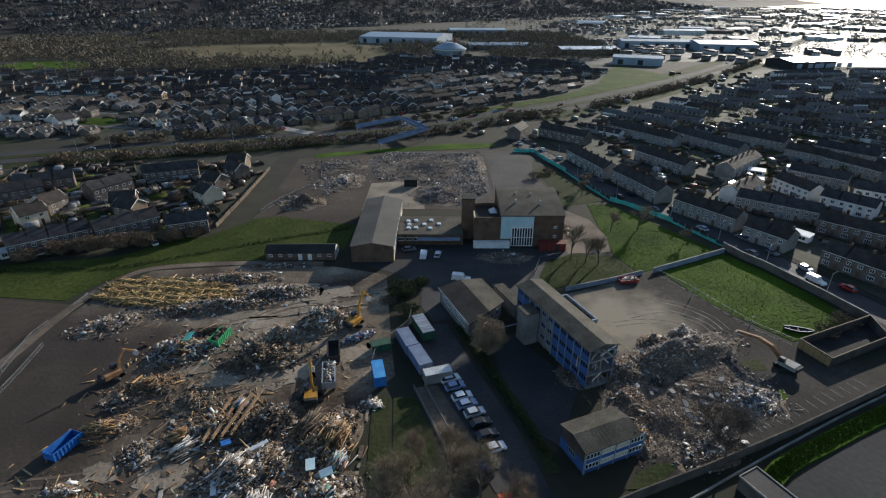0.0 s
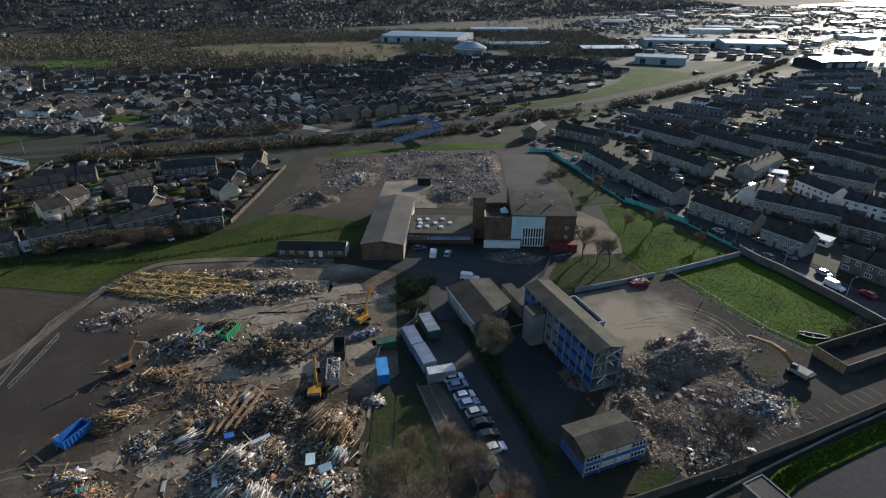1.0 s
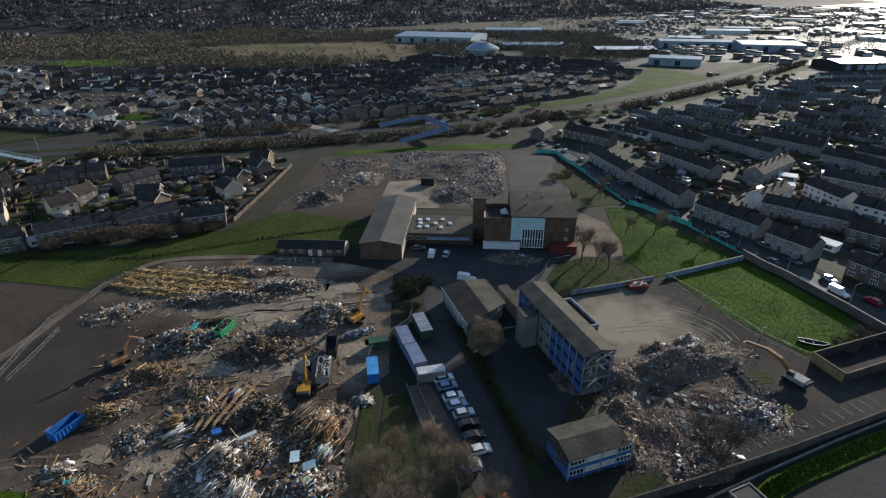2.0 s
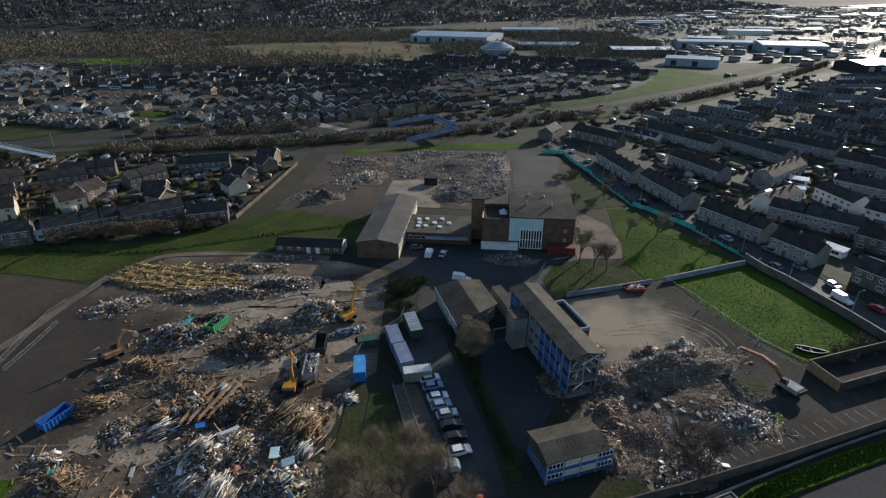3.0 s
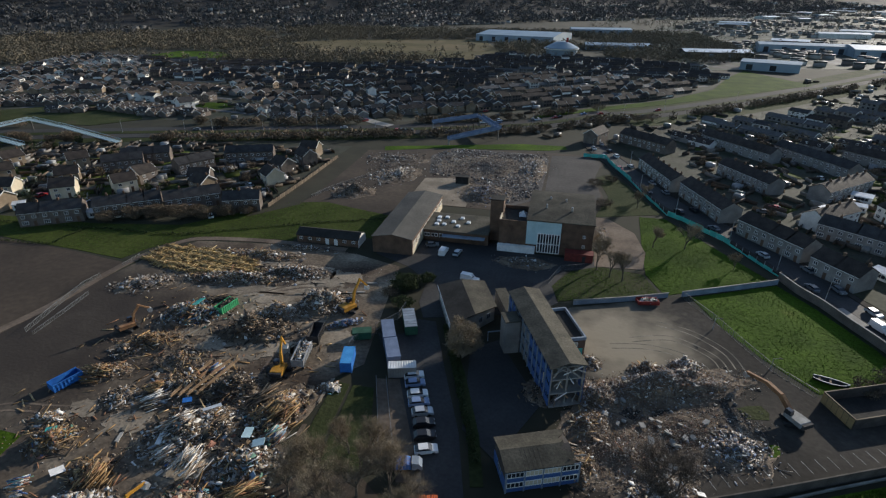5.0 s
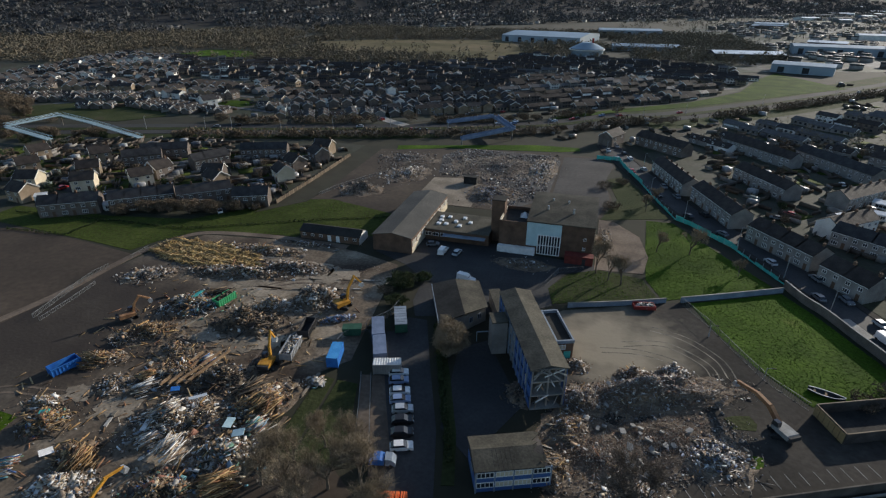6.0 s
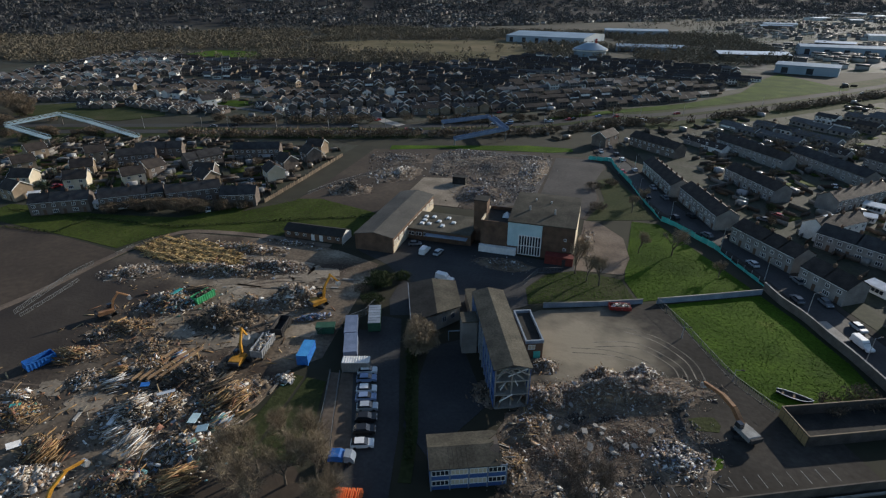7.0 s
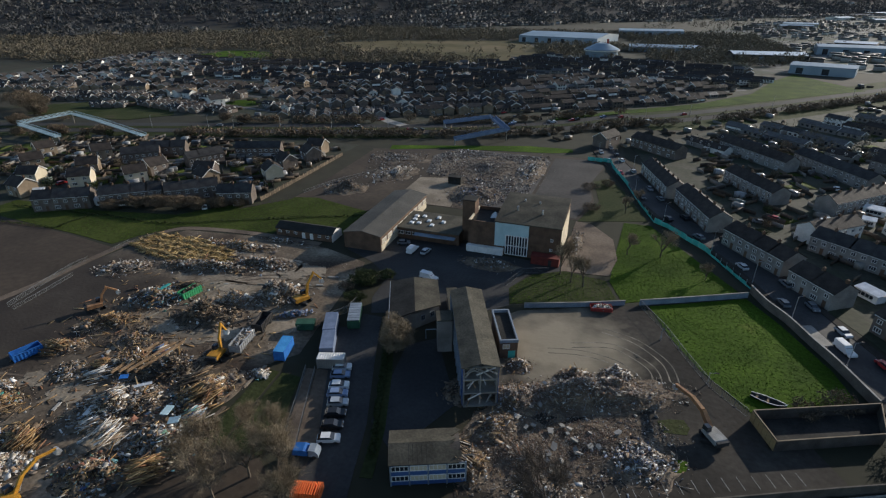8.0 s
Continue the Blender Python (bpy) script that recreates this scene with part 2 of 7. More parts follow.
M_POLY = mat("polycarbonate", (0.55, 0.57, 0.58), (0.7, 0.72, 0.73), 0.18, 0.5, 4, 0.0, vary=0.15, spec=0.6)
M_RUBBLE = mixed("rubble", [(0.19, 0.15, 0.115), (0.26, 0.22, 0.175), (0.16, 0.1, 0.07), (0.22, 0.175, 0.135), (0.23, 0.135, 0.09), (0.11, 0.088, 0.07), (0.34, 0.31, 0.265), (0.17, 0.125, 0.09)], 0.9)
M_MOUND = mat("broken_ground", (0.085, 0.062, 0.043), (0.185, 0.142, 0.1), 0.95, 0.3, 3.2, 1.0, vary=0.5, c3=(0.28, 0.23, 0.17), space="World")
M_TIMBER = mixed("timber_scrap", [(0.3, 0.185, 0.08), (0.22, 0.13, 0.055), (0.36, 0.245, 0.115), (0.13, 0.08, 0.042), (0.25, 0.17, 0.09), (0.42, 0.3, 0.16), (0.1, 0.066, 0.04), (0.26, 0.13, 0.07)], 0.85)
M_SALVE = mixed("salvaged_timber", [(0.4, 0.27, 0.1), (0.3, 0.19, 0.065), (0.46, 0.33, 0.15), (0.16, 0.1, 0.045), (0.34, 0.23, 0.09), (0.5, 0.37, 0.18), (0.1, 0.066, 0.035)], 0.85)
M_SCRAPW = mixed("pale_scrap", [(0.56, 0.53, 0.48), (0.36, 0.33, 0.29), (0.68, 0.66, 0.62), (0.22, 0.19, 0.16), (0.34, 0.36, 0.38), (0.46, 0.39, 0.29), (0.15, 0.12, 0.095), (0.3, 0.2, 0.12)], 0.7)
M_SCRAPD = mixed("dark_scrap", [(0.055, 0.044, 0.034), (0.09, 0.07, 0.05), (0.035, 0.036, 0.03), (0.14, 0.1, 0.068), (0.06, 0.05, 0.045), (0.23, 0.16, 0.095)], 0.8)
M_SCRAPC = mixed("coloured_scrap", [(0.12, 0.27, 0.3), (0.06, 0.11, 0.24), (0.26, 0.12, 0.08), (0.5, 0.48, 0.44), (0.1, 0.19, 0.14), (0.34, 0.21, 0.1), (0.3, 0.28, 0.25), (0.2, 0.27, 0.33), (0.12, 0.11, 0.1), (0.4, 0.38, 0.35)], 0.7)
M_REBAR = mixed("bent_metal", [(0.2, 0.19, 0.18), (0.3, 0.29, 0.28), (0.22, 0.14, 0.1), (0.12, 0.11, 0.1)], 0.55, 0.4)


def blend_in(m, colour, low, high, centre=None):
    """Mixes a second ground colour into m: by height, or by the distance from a place with a ragged edge."""
    n, l = m.node_tree.nodes, m.node_tree.links
    base = n["Principled BSDF"].inputs["Base Color"]
    old = base.links[0].from_socket
    geo = n.new("ShaderNodeNewGeometry")
    if centre:
        dist = n.new("ShaderNodeVectorMath")
        dist.operation = "DISTANCE"
        l.new(geo.outputs["Position"], dist.inputs[0])
        dist.inputs[1].default_value = centre
        ns = n.new("ShaderNodeTexNoise")
        ns.inputs["Scale"].default_value, ns.inputs["Detail"].default_value = 0.14, 6
        l.new(geo.outputs["Position"], ns.inputs["Vector"])
        add = n.new("ShaderNodeMath")
        add.operation = "MULTIPLY_ADD"
        l.new(ns.outputs["Fac"], add.inputs[0])
        add.inputs[1].default_value = 26.0
        l.new(dist.outputs["Value"], add.inputs[2])
        value = add.outputs[0]
    else:
        sep = n.new("ShaderNodeSeparateXYZ")
        l.new(geo.outputs["Position"], sep.inputs[0])
        value = sep.outputs["Z"]
    rng = n.new("ShaderNodeMapRange")
    rng.inputs["From Min"].default_value, rng.inputs["From Max"].default_value = low, high
    rng.inputs["To Max"].default_value = 0.92 if centre else 1.0
    l.new(value, rng.inputs["Value"])
    mix = n.new("ShaderNodeMix")
    mix.data_type = "RGBA"
    l.new(rng.outputs["Result"], mix.inputs["Factor"])
    l.new(old, mix.inputs[6])
    mix.inputs[7].default_value = (*colour, 1)
    l.new(mix.outputs[2], base)


blend_in(M_DIRT, (0.027, 0.021, 0.017), 84.0, 50.0, (-108, 80, 0))
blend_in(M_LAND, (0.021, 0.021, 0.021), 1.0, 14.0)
blend_in(M_COURT, (0.3, 0.255, 0.185), 35.0, 19.0, (48, 114, 0))


# ---- building helpers ----
class Geo:
    """Vertices, faces and material slots of one mesh."""

    def __init__(self):
        self.v, self.f, self.m = [], [], []

    def add(self, verts, faces, slot=0):
        k = len(self.v)
        self.v += [tuple(p) for p in verts]
        self.f += [tuple(i + k for i in f) for f in faces]
        self.m += [slot] * len(faces)
        return self

    def box(self, x0, y0, z0, x1, y1, z1, slot=0):
        v = [(x, y, z) for z in (z0, z1) for x, y in ((x0, y0), (x1, y0), (x1, y1), (x0, y1))]
        return self.add(v, BOX, slot)

    def obox(self, m, sx, sy, sz, slot=0):
        """A box of that size, its middle at the pose m."""
        v = [m @ Vector((x * sx / 2, y * sy / 2, z * sz / 2)) for z in (-1, 1) for x, y in ((-1, -1), (1, -1), (1, 1), (-1, 1))]
        return self.add(v, BOX, slot)

    def beam(self, a, b, w, h=None, slot=0):
        """A bar from a to b."""
        a, b = Vector(a), Vector(b)
        d = b - a
        q = d.to_track_quat("X", "Z").to_matrix().to_4x4()
        return self.obox(Matrix.Translation((a + b) / 2) @ q, d.length, w, h or w, slot)

    def tube(self, a, b, r0, r1, n=6, slot=0, caps=True):
        a, b = Vector(a), Vector(b)
        q = (b - a).to_track_quat("Z", "X").to_matrix()
        v = []
        for c, r in ((a, r0), (b, r1)):
            v += [c + q @ Vector((r * math.cos(2 * math.pi * i / n), r * math.sin(2 * math.pi * i / n), 0)) for i in range(n)]
        f = [(i, (i + 1) % n, n + (i + 1) % n, n + i) for i in range(n)]
        if caps:
            f += [tuple(range(n - 1, -1, -1)), tuple(range(n, 2 * n))]
        return self.add(v, f, slot)

    def extrude(self, pts, y0, y1, slot=0):
        """A profile in x and z, drawn out from y0 to y1."""
        n = len(pts)
        v = [(x, y0, z) for x, z in pts] + [(x, y1, z) for x, z in pts]
        f = [tuple(range(n)), tuple(range(2 * n - 1, n - 1, -1))] + [(i, i + n, (i + 1) % n + n, (i + 1) % n) for i in range(n)]
        return self.add(v, f, slot)

    def slab(self, pts, z0, z1, slot=0):
        """A flat shape in plan, from z0 to z1; points counter-clockwise."""
        area = sum(pts[i - 1][0] * pts[i][1] - pts[i][0] * pts[i - 1][1] for i in range(len(pts)))
        if area < 0:
            pts = pts[::-1]
        n = len(pts)
        v = [(x, y, z0) for x, y in pts] + [(x, y, z1) for x, y in pts]
        f = [tuple(range(n - 1, -1, -1)), tuple(range(n, 2 * n))] + [(i, (i + 1) % n, (i + 1) % n + n, i + n) for i in range(n)]
        return self.add(v, f, slot)

    def mesh(self, name, *mats):
        me = bpy.data.meshes.new(name)
        me.from_pydata(self.v, [], self.f)
        for m in mats:
            me.materials.append(m)
        if len(mats) > 1:
            me.polygons.foreach_set("material_index", self.m)
        return me


BOX = ((3, 2, 1, 0), (4, 5, 6, 7), (0, 1, 5, 4), (1, 2, 6, 5), (2, 3, 7, 6), (3, 0, 4, 7))


def thing(name, m, label, category, group="", kind=""):
    ob = new(name)
    ob.empty_display_size = 0.5
    ob.matrix_basis = m
    return tagged(ob, label, category, group, kind)


def part(name, geo, mats, parent, label="", kind=""):
    ob = new(name, geo.mesh(name, *(mats if isinstance(mats, (tuple, list)) else (mats,))))
    ob.parent = parent
    return tagged(ob, label, kind=kind)


def setting(name, geo, mats, label, category):
    ob = new(name, geo.mesh(name, *(mats if isinstance(mats, (tuple, list)) else (mats,))))
    return tagged(ob, label, category, kind="structure")


def boxes(name, centre, size, euler, material, rough=1.0):
    """Many loose boxes in one mesh; arrays of n x 3."""
    n = len(centre)
    c, s = np.cos(euler), np.sin(euler)
    rz = np.zeros((n, 3, 3)); rx = np.zeros((n, 3, 3)); ry = np.zeros((n, 3, 3))
    rz[:, 0, 0], rz[:, 0, 1], rz[:, 1, 0], rz[:, 1, 1], rz[:, 2, 2] = c[:, 2], -s[:, 2], s[:, 2], c[:, 2], 1
    ry[:, 0, 0], ry[:, 0, 2], ry[:, 2, 0], ry[:, 2, 2], ry[:, 1, 1] = c[:, 1], s[:, 1], -s[:, 1], c[:, 1], 1
    rx[:, 1, 1], rx[:, 1, 2], rx[:, 2, 1], rx[:, 2, 2], rx[:, 0, 0] = c[:, 0], -s[:, 0], s[:, 0], c[:, 0], 1
    rot = rz @ ry @ rx
    unit = np.array([(x, y, z) for z in (-.5, .5) for x, y in ((-.5, -.5), (.5, -.5), (.5, .5), (-.5, .5))])
    jit = 1 + rough * np.random.uniform(-0.22, 0.12, (n, 8, 3))
    local = unit[None] * size[:, None, :] * jit
    v = np.einsum("nij,nkj->nki", rot, local) + centre[:, None, :]
    faces = (np.array(BOX)[None] + 8 * np.arange(n)[:, None, None]).reshape(-1, 4)
    me = bpy.data.meshes.new(name)
    me.vertices.add(8 * n); me.loops.add(24 * n); me.polygons.add(6 * n)
    me.vertices.foreach_set("co", v.reshape(-1))
    me.loops.foreach_set("vertex_index", faces.reshape(-1).astype(np.int32))
    me.polygons.foreach_set("loop_start", np.arange(0, 24 * n, 4, dtype=np.int32))
    me.update(calc_edges=True)
    me.materials.append(material)
    return me


def tris(name, v, material):
    """Loose triangles, n x 3 x 3, in one mesh."""
    n = len(v)
    me = bpy.data.meshes.new(name)
    me.vertices.add(3 * n); me.loops.add(3 * n); me.polygons.add(n)
    me.vertices.foreach_set("co", v.reshape(-1))
    me.loops.foreach_set("vertex_index", np.arange(3 * n, dtype=np.int32))
    me.polygons.foreach_set("loop_start", np.arange(0, 3 * n, 3, dtype=np.int32))
    me.update(calc_edges=True)
    me.materials.append(material)
    return me


def smooth(pts, steps=6):
    """A line through the points, rounded."""
    out = []
    p = [pts[0]] + list(pts) + [pts[-1]]
    for i in range(1, len(p) - 2):
        for k in range(steps):
            t = k / steps
            out.append(tuple(0.5 * (2 * p[i][j] + (p[i + 1][j] - p[i - 1][j]) * t + (2 * p[i - 1][j] - 5 * p[i][j] + 4 * p[i + 1][j] - p[i + 2][j]) * t * t + (3 * p[i][j] - p[i - 1][j] - 3 * p[i + 1][j] + p[i + 2][j]) * t ** 3) for j in (0, 1)))
    return out + [tuple(pts[-1][:2])]


def ribbon(pts, width, z0, z1, offset=0.0):
    """A band along a line in plan, standing on z0 and reaching z1."""
    g = Geo()
    n = len(pts)
    side = []
    for i in range(n):
        a, b = Vector(pts[max(i - 1, 0)]), Vector(pts[min(i + 1, n - 1)])
        d = (b - a).normalized()
        side.append(Vector((-d.y, d.x)))
    v = []
    for p, s in zip(pts, side):
        p = Vector(p) + s * offset
        a, b = p - s * width / 2, p + s * width / 2
        v += [(a.x, a.y, z0), (b.x, b.y, z0), (b.x, b.y, z1), (a.x, a.y, z1)]
    f = [(0, 1, 2, 3), tuple(4 * (n - 1) + k for k in (3, 2, 1, 0))]
    for i in range(n - 1):
        a, b = 4 * i, 4 * i + 4
        f += [(a + 3, a + 2, b + 2, b + 3), (a, a + 3, b + 3, b), (a + 2, a + 1, b + 1, b + 2)]
    return g.add(v, f)


def inside(x, y, poly):
    hit = False
    j = len(poly) - 1
    for i in range(len(poly)):
        (xi, yi), (xj, yj) = poly[i], poly[j]
        if (yi > y) != (yj > y) and x < (xj - xi) * (y - yi) / (yj - yi) + xi:
            hit = not hit
        j = i
    return hit


SITE = 22.5  # degrees by which the old school stands turned


def site(x, y, z=0.0, turn=0.0):
    return pose(x, y, z, 0, 0, SITE + turn)


# ---- land ----
def smoothstep(t):
    t = min(1, max(0, t))
    return t * t * (3 - 2 * t)


def land(x, y):
    """Height of the land: level, with a wooded hill behind on the left."""
    d = (x + 670) * -0.717 + (y - 880) * 0.697
    return 300 * smoothstep(d / 1300) * (1 + 0.18 * noise.noise(Vector((x * 0.002, y * 0.002, 0)))) + 6 * smoothstep(d / 300) * noise.noise(Vector((x * 0.008, y * 0.008, 3)))


g = Geo()
xs = [-2600 + 60 * i for i in range(111)]
ys = [-700 + 60 * i for i in range(101)]
g.add([(x, y, land(x, y)) for y in ys for x in xs], [(j * 111 + i, j * 111 + i + 1, (j + 1) * 111 + i + 1, (j + 1) * 111 + i) for j in range(100) for i in range(110)])
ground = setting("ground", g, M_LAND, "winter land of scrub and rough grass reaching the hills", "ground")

# ---- surfaces of the site ----
def surface(name, pts, z, material, label, category):
    return setting(name, Geo().slab(pts, z - 0.3, z), material, label, category)


surface("ground_demolition_site", [(-96, 104), (-92, 124), (-84, 140), (-58, 143.5), (-30, 143), (-14, 138), (-10, 106), (-8, 92), (-13, 86), (-15, 62), (-12, 40), (-70, 30), (-100, 60)], 0.04, M_DIRT, "churned brown earth with pale dust and wheel marks", "ground")
surface("ground_bare_field", [(-170, 40), (-100, 40), (-97, 84), (-98, 108), (-96, 121), (-118, 124), (-170, 128)], 0.05, M_FIELD, "bare brown sports field beside the track", "ground")
surface("lawn_1", [(-170, 129), (-118, 125), (-99, 123), (-96, 131), (-88, 142), (-60, 147), (-54, 147), (-53, 155), (-29, 155), (-28, 175), (-58, 183), (-72, 179), (-82, 168), (-98, 150), (-128, 144), (-170, 142)], 0.07, M_OLIVE, "mown green grass beside the site track", "grass")
surface("lawn_2", [(61.5, 139), (92, 154.5), (69, 196), (60, 196), (58.5, 172), (57.5, 150)], 0.08, M_GRASS, "green lawn inside the teal hoarding", "grass")
surface("lawn_3", [(68.2, 139.5), (93, 152), (99, 141), (106, 124), (108, 113), (87, 104.5), (78.5, 115.5), (73, 126)], 0.08, M_GRASS, "green lawn below the boundary wall", "grass")
surface("lawn_4", [(33, 129), (60, 139.5), (56.5, 150), (44, 152), (36, 147), (31, 137)], 0.07, M_DULL, "rough grass with bare trees", "grass")
surface("lawn_5", [(44, 192), (59, 197), (68, 200), (59, 230), (52, 246), (46, 240), (50, 215)], 0.07, M_DULL, "rough grass strip along the hoarding", "grass")
surface("ground_scrub_bank", [(-80, 162), (-79, 262), (-68, 257), (-67, 232), (-66, 200), (-67, 178)], 0.09, M_LAND, "rough bank along the board fence", "ground")
surface("ground_worn_yard", [(43, 152), (57, 153), (59, 165), (57, 180), (49, 191), (43.5, 192)], 0.09, M_WORN, "worn earth beside the gymnasium", "ground")
surface("yard_north", [(-66, 174), (-30, 174), (-28, 190), (14, 190), (44, 193), (48, 215), (44, 240), (50, 262), (42, 274), (22, 276), (-34, 268), (-72, 257), (-72, 230)], 0.05, M_FIELD, "cleared grey yard with demolition rubble", "ground")
surface("yard_rubble_bed", [(-34, 256), (-26, 272), (20, 270.5), (24, 262), (23, 206), (9, 192), (2, 206), (-10, 228), (-28, 228)], 0.1, M_GRIT, "crushed grey brick bed of the cleared hall", "ground")
surface("slab_north", [(-28, 190), (-4, 190.5), (-5, 206), (-9, 225), (-28, 221)], 0.12, M_PALE, "pale broken floor slab", "slab")
surface("yard_grey", [(24.5, 196), (43, 194), (47, 216), (45, 238), (49, 264), (41, 272), (25, 270)], 0.11, M_YARD, "grey asphalt playground", "ground")
surface("lawn_6", [(-60, 259), (-34, 270), (22, 279), (32, 284), (31, 290), (8, 289), (-36, 275), (-62, 267)], 0.08, M_GRASS, "green verge behind the cleared yard", "grass")
surface("yard_front", [(-12, 139), (-24, 145), (-24, 161), (13, 161), (14, 157), (44, 155), (44, 151), (35, 147), (31, 137), (33, 128), (25, 121), (0, 113), (-3, 120), (-4, 132)], 0.06, M_ASPH, "dark asphalt forecourt", "ground")
surface("court", [(30, 119), (36, 126.5), (65.5, 139.2), (73.2, 126), (78.5, 115.5), (81.5, 108), (87, 103), (88.5, 95), (96, 98), (100, 90), (97, 88.5), (68, 75.5), (48, 67), (40, 63), (36, 66), (39, 72), (36, 92)], 0.06, M_COURT, "dusty asphalt playground with turning marks", "ground")
surface("lane", [(21, 60), (16.5, 77), (10, 94), (3.5, 112), (-1.5, 112), (4, 96), (12.5, 76), (16.5, 58)], 0.09, M_ASPH, "dark asphalt service lane", "road")
surface("yard_inner", [(14, 103), (20, 108), (31, 88), (24, 72), (17, 78)], 0.08, M_ASPH, "shaded asphalt yard between the buildings", "ground")
surface("car_park", [(-3, 105), (-1.5, 112), (4, 96), (12.5, 76), (16.5, 58), (11, 62), (8, 70), (0, 89), (-9, 104)], 0.08, M_ASPH, "dark asphalt parking strip", "ground")
surface("path_1", [(-3.6, 88), (-1.6, 88.4), (7.2, 67), (4.4, 66.4)], 0.12, M_WORN, "narrow concrete path with metal rails", "path")
surface("ground_parking_verge", [(-1.4, 88.5), (1.2, 89), (5.0, 80.6), (9.9, 70), (11, 64), (8.4, 63.5)], 0.1, M_WORN, "brown earth verge between path and parked cars", "ground")
surface("ground_lane_verge", [(5.6, 110.5), (7.6, 111), (15.2, 92), (20.4, 77), (23, 66), (20.8, 65.5), (18.4, 76), (12.2, 93)], 0.12, M_DULL, "dark verge with low growth beside the lane", "ground")
surface("lawn_7", [(-12, 85), (-8.6, 85), (-6.8, 63), (-10.8, 63)], 0.1, M_DULL, "mossy green strip beside the slab edge", "grass")
surface("lawn_8", [(-7.8, 85), (-3.2, 85), (0.5, 73), (2, 64), (-6.2, 63)], 0.09, M_DULL, "patchy grass with fallen branches", "grass")
surface("ground_tree_belt", [(-6, 62.5), (2, 63.5), (8, 59), (18, 57), (30, 58), (30, 40), (-16, 38), (-12, 60)], 0.05, M_FIELD, "leaf litter under the bare trees", "ground")
surface("lawn_10", [(-78, 58), (-62.5, 57.5), (-61.5, 50), (-80, 47)], 0.1, M_GRASS, "small green lawn at the corner of the site", "grass")
surface("ground_works", [(150, 625), (225, 660), (330, 690), (470, 640), (700, 620), (2600, 2300), (3300, 3600), (2200, 3800), (700, 2300), (330, 1650), (120, 1150), (60, 900), (140, 760)], 0.1, M_WORKS, "yards, car parks and fields of the works plain", "ground")
surface("road_near", [(60, 62.5), (64, 65), (75, 70.8), (87, 76), (110, 86), (140, 92), (140, 50), (70, 40), (50, 50)], 0.1, M_ROAD, "grey tarmac road", "road")
setting("lawn_9", ribbon([(58.6, 64.2), (62, 66.8), (66, 69), (72.7, 72), (80, 75.5), (90, 80), (118, 92.5)], 3.4, -0.2, 0.5), M_GRASS, "bright green grass bank beside the road", "grass")
setting("kerb", ribbon([(40, 58.8), (45.9, 61.8), (51.9, 64.9), (64.8, 71.4), (79.2, 78.5), (89.8, 83.4), (118, 96)], 0.25, -0.2, 0.5), M_CONC, "pale concrete kerb along the bank", "kerb")

surface("parking_bay", [(102.6, 141.5), (106.2, 143), (109, 135), (105.6, 133.6)], 0.25, M_CONC, "pale block-paved parking bay beside the street", "pavement")

# grass tufts left in the yard, and the arcs where machines turned
surface("lawn_11", [(68.7, 82.0), (72, 83.4), (73.9, 85), (74.4, 87.3), (72.1, 87.2), (70.4, 84.8)], 0.1, M_GRASS, "small patch of grass beside the rubble", "grass")
surface("lawn_12", [(69.3, 96.1), (71.5, 97.3), (74.2, 98.0), (75.2, 96), (74.6, 94.0), (70.5, 93.3)], 0.1, M_DULL, "trampled grass beside the large excavator", "grass")
surface("lawn_13", [(33.4, 62.5), (36.0, 65.6), (39, 67.4), (41.7, 68.2), (44.3, 67.6), (40.5, 64.7), (37, 62.8)], 0.12, M_DULL, "patch of grass along the foot of the wall", "grass")
for i, line in enumerate(([(50.6, 115.5), (57.8, 118.0), (62.3, 117.5), (68.0, 113.2), (69.6, 109.1), (69.2, 105.1)], [(45.8, 111.8), (53.8, 113.3), (61.0, 112.0), (65.3, 108.2), (66.0, 104.5)], [(57.4, 124.2), (65.1, 121.9), (71.4, 115.6), (73.2, 109.2)])):
    for off in (-0.9, 0.9):
        setting("tyre_mark", ribbon(smooth(line), 0.3, 0.0, 0.066 + 0.002 * i, off), M_TREAD, "dusty turning marks of machine tracks on asphalt", "marking")

ruts = [[(-80, 50), (-74, 62), (-58, 66), (-50, 78), (-47, 94), (-46, 112), (-36, 121), (-20, 122)], [(-28, 52), (-24, 62), (-25, 72), (-28, 86), (-27, 96), (-24, 106)]]
for i, line in enumerate(ruts):
    for off in (-1.0, 1.0):
        setting("wheel_rut", ribbon(smooth(line), 0.55, 0.0, 0.075 + 0.003 * i, off), M_WORN, "dusty wheel rut across bare earth", "marking")

# faint parking bays beside the wall
for i in range(15):
    x, y = 58.5 + i * 2.45, 73.3 + i * 1.07
    setting("bay_line", Geo().beam((x, y, 0.075), (x - 1.1, y + 2.5, 0.075), 0.1, 0.02), M_FADED, "faded white parking bay line", "marking")

# concrete floor slabs that are left of the cleared halls
slab_list = [(-40, 128.5, 15, 7, 3), (-27, 128, 9, 6, -4), (-41, 92, 14, 6, 8), (-48, 88, 7, 5, 30), (-31, 117, 8, 7, 20), (-43, 113, 9, 5, 5), (-49, 82, 6, 5, 10), (-20, 71, 4, 16, -22), (-24, 60, 5, 12, -25), (-33, 102, 8, 6, 30), (-18, 100, 8, 5, 20), (-36, 90, 9, 6, 14), (-29, 93, 6, 5, 14), (-52, 94, 7, 4, 20), (-24, 66, 4, 9, -20), (-46, 65, 8, 5, 15), (-57, 66, 6, 4, 5), (-22, 121, 7, 4, 14), (-30, 124, 8, 4, 14), (-35, 110, 5, 4, 15), (-50, 116, 8, 4, 12)]
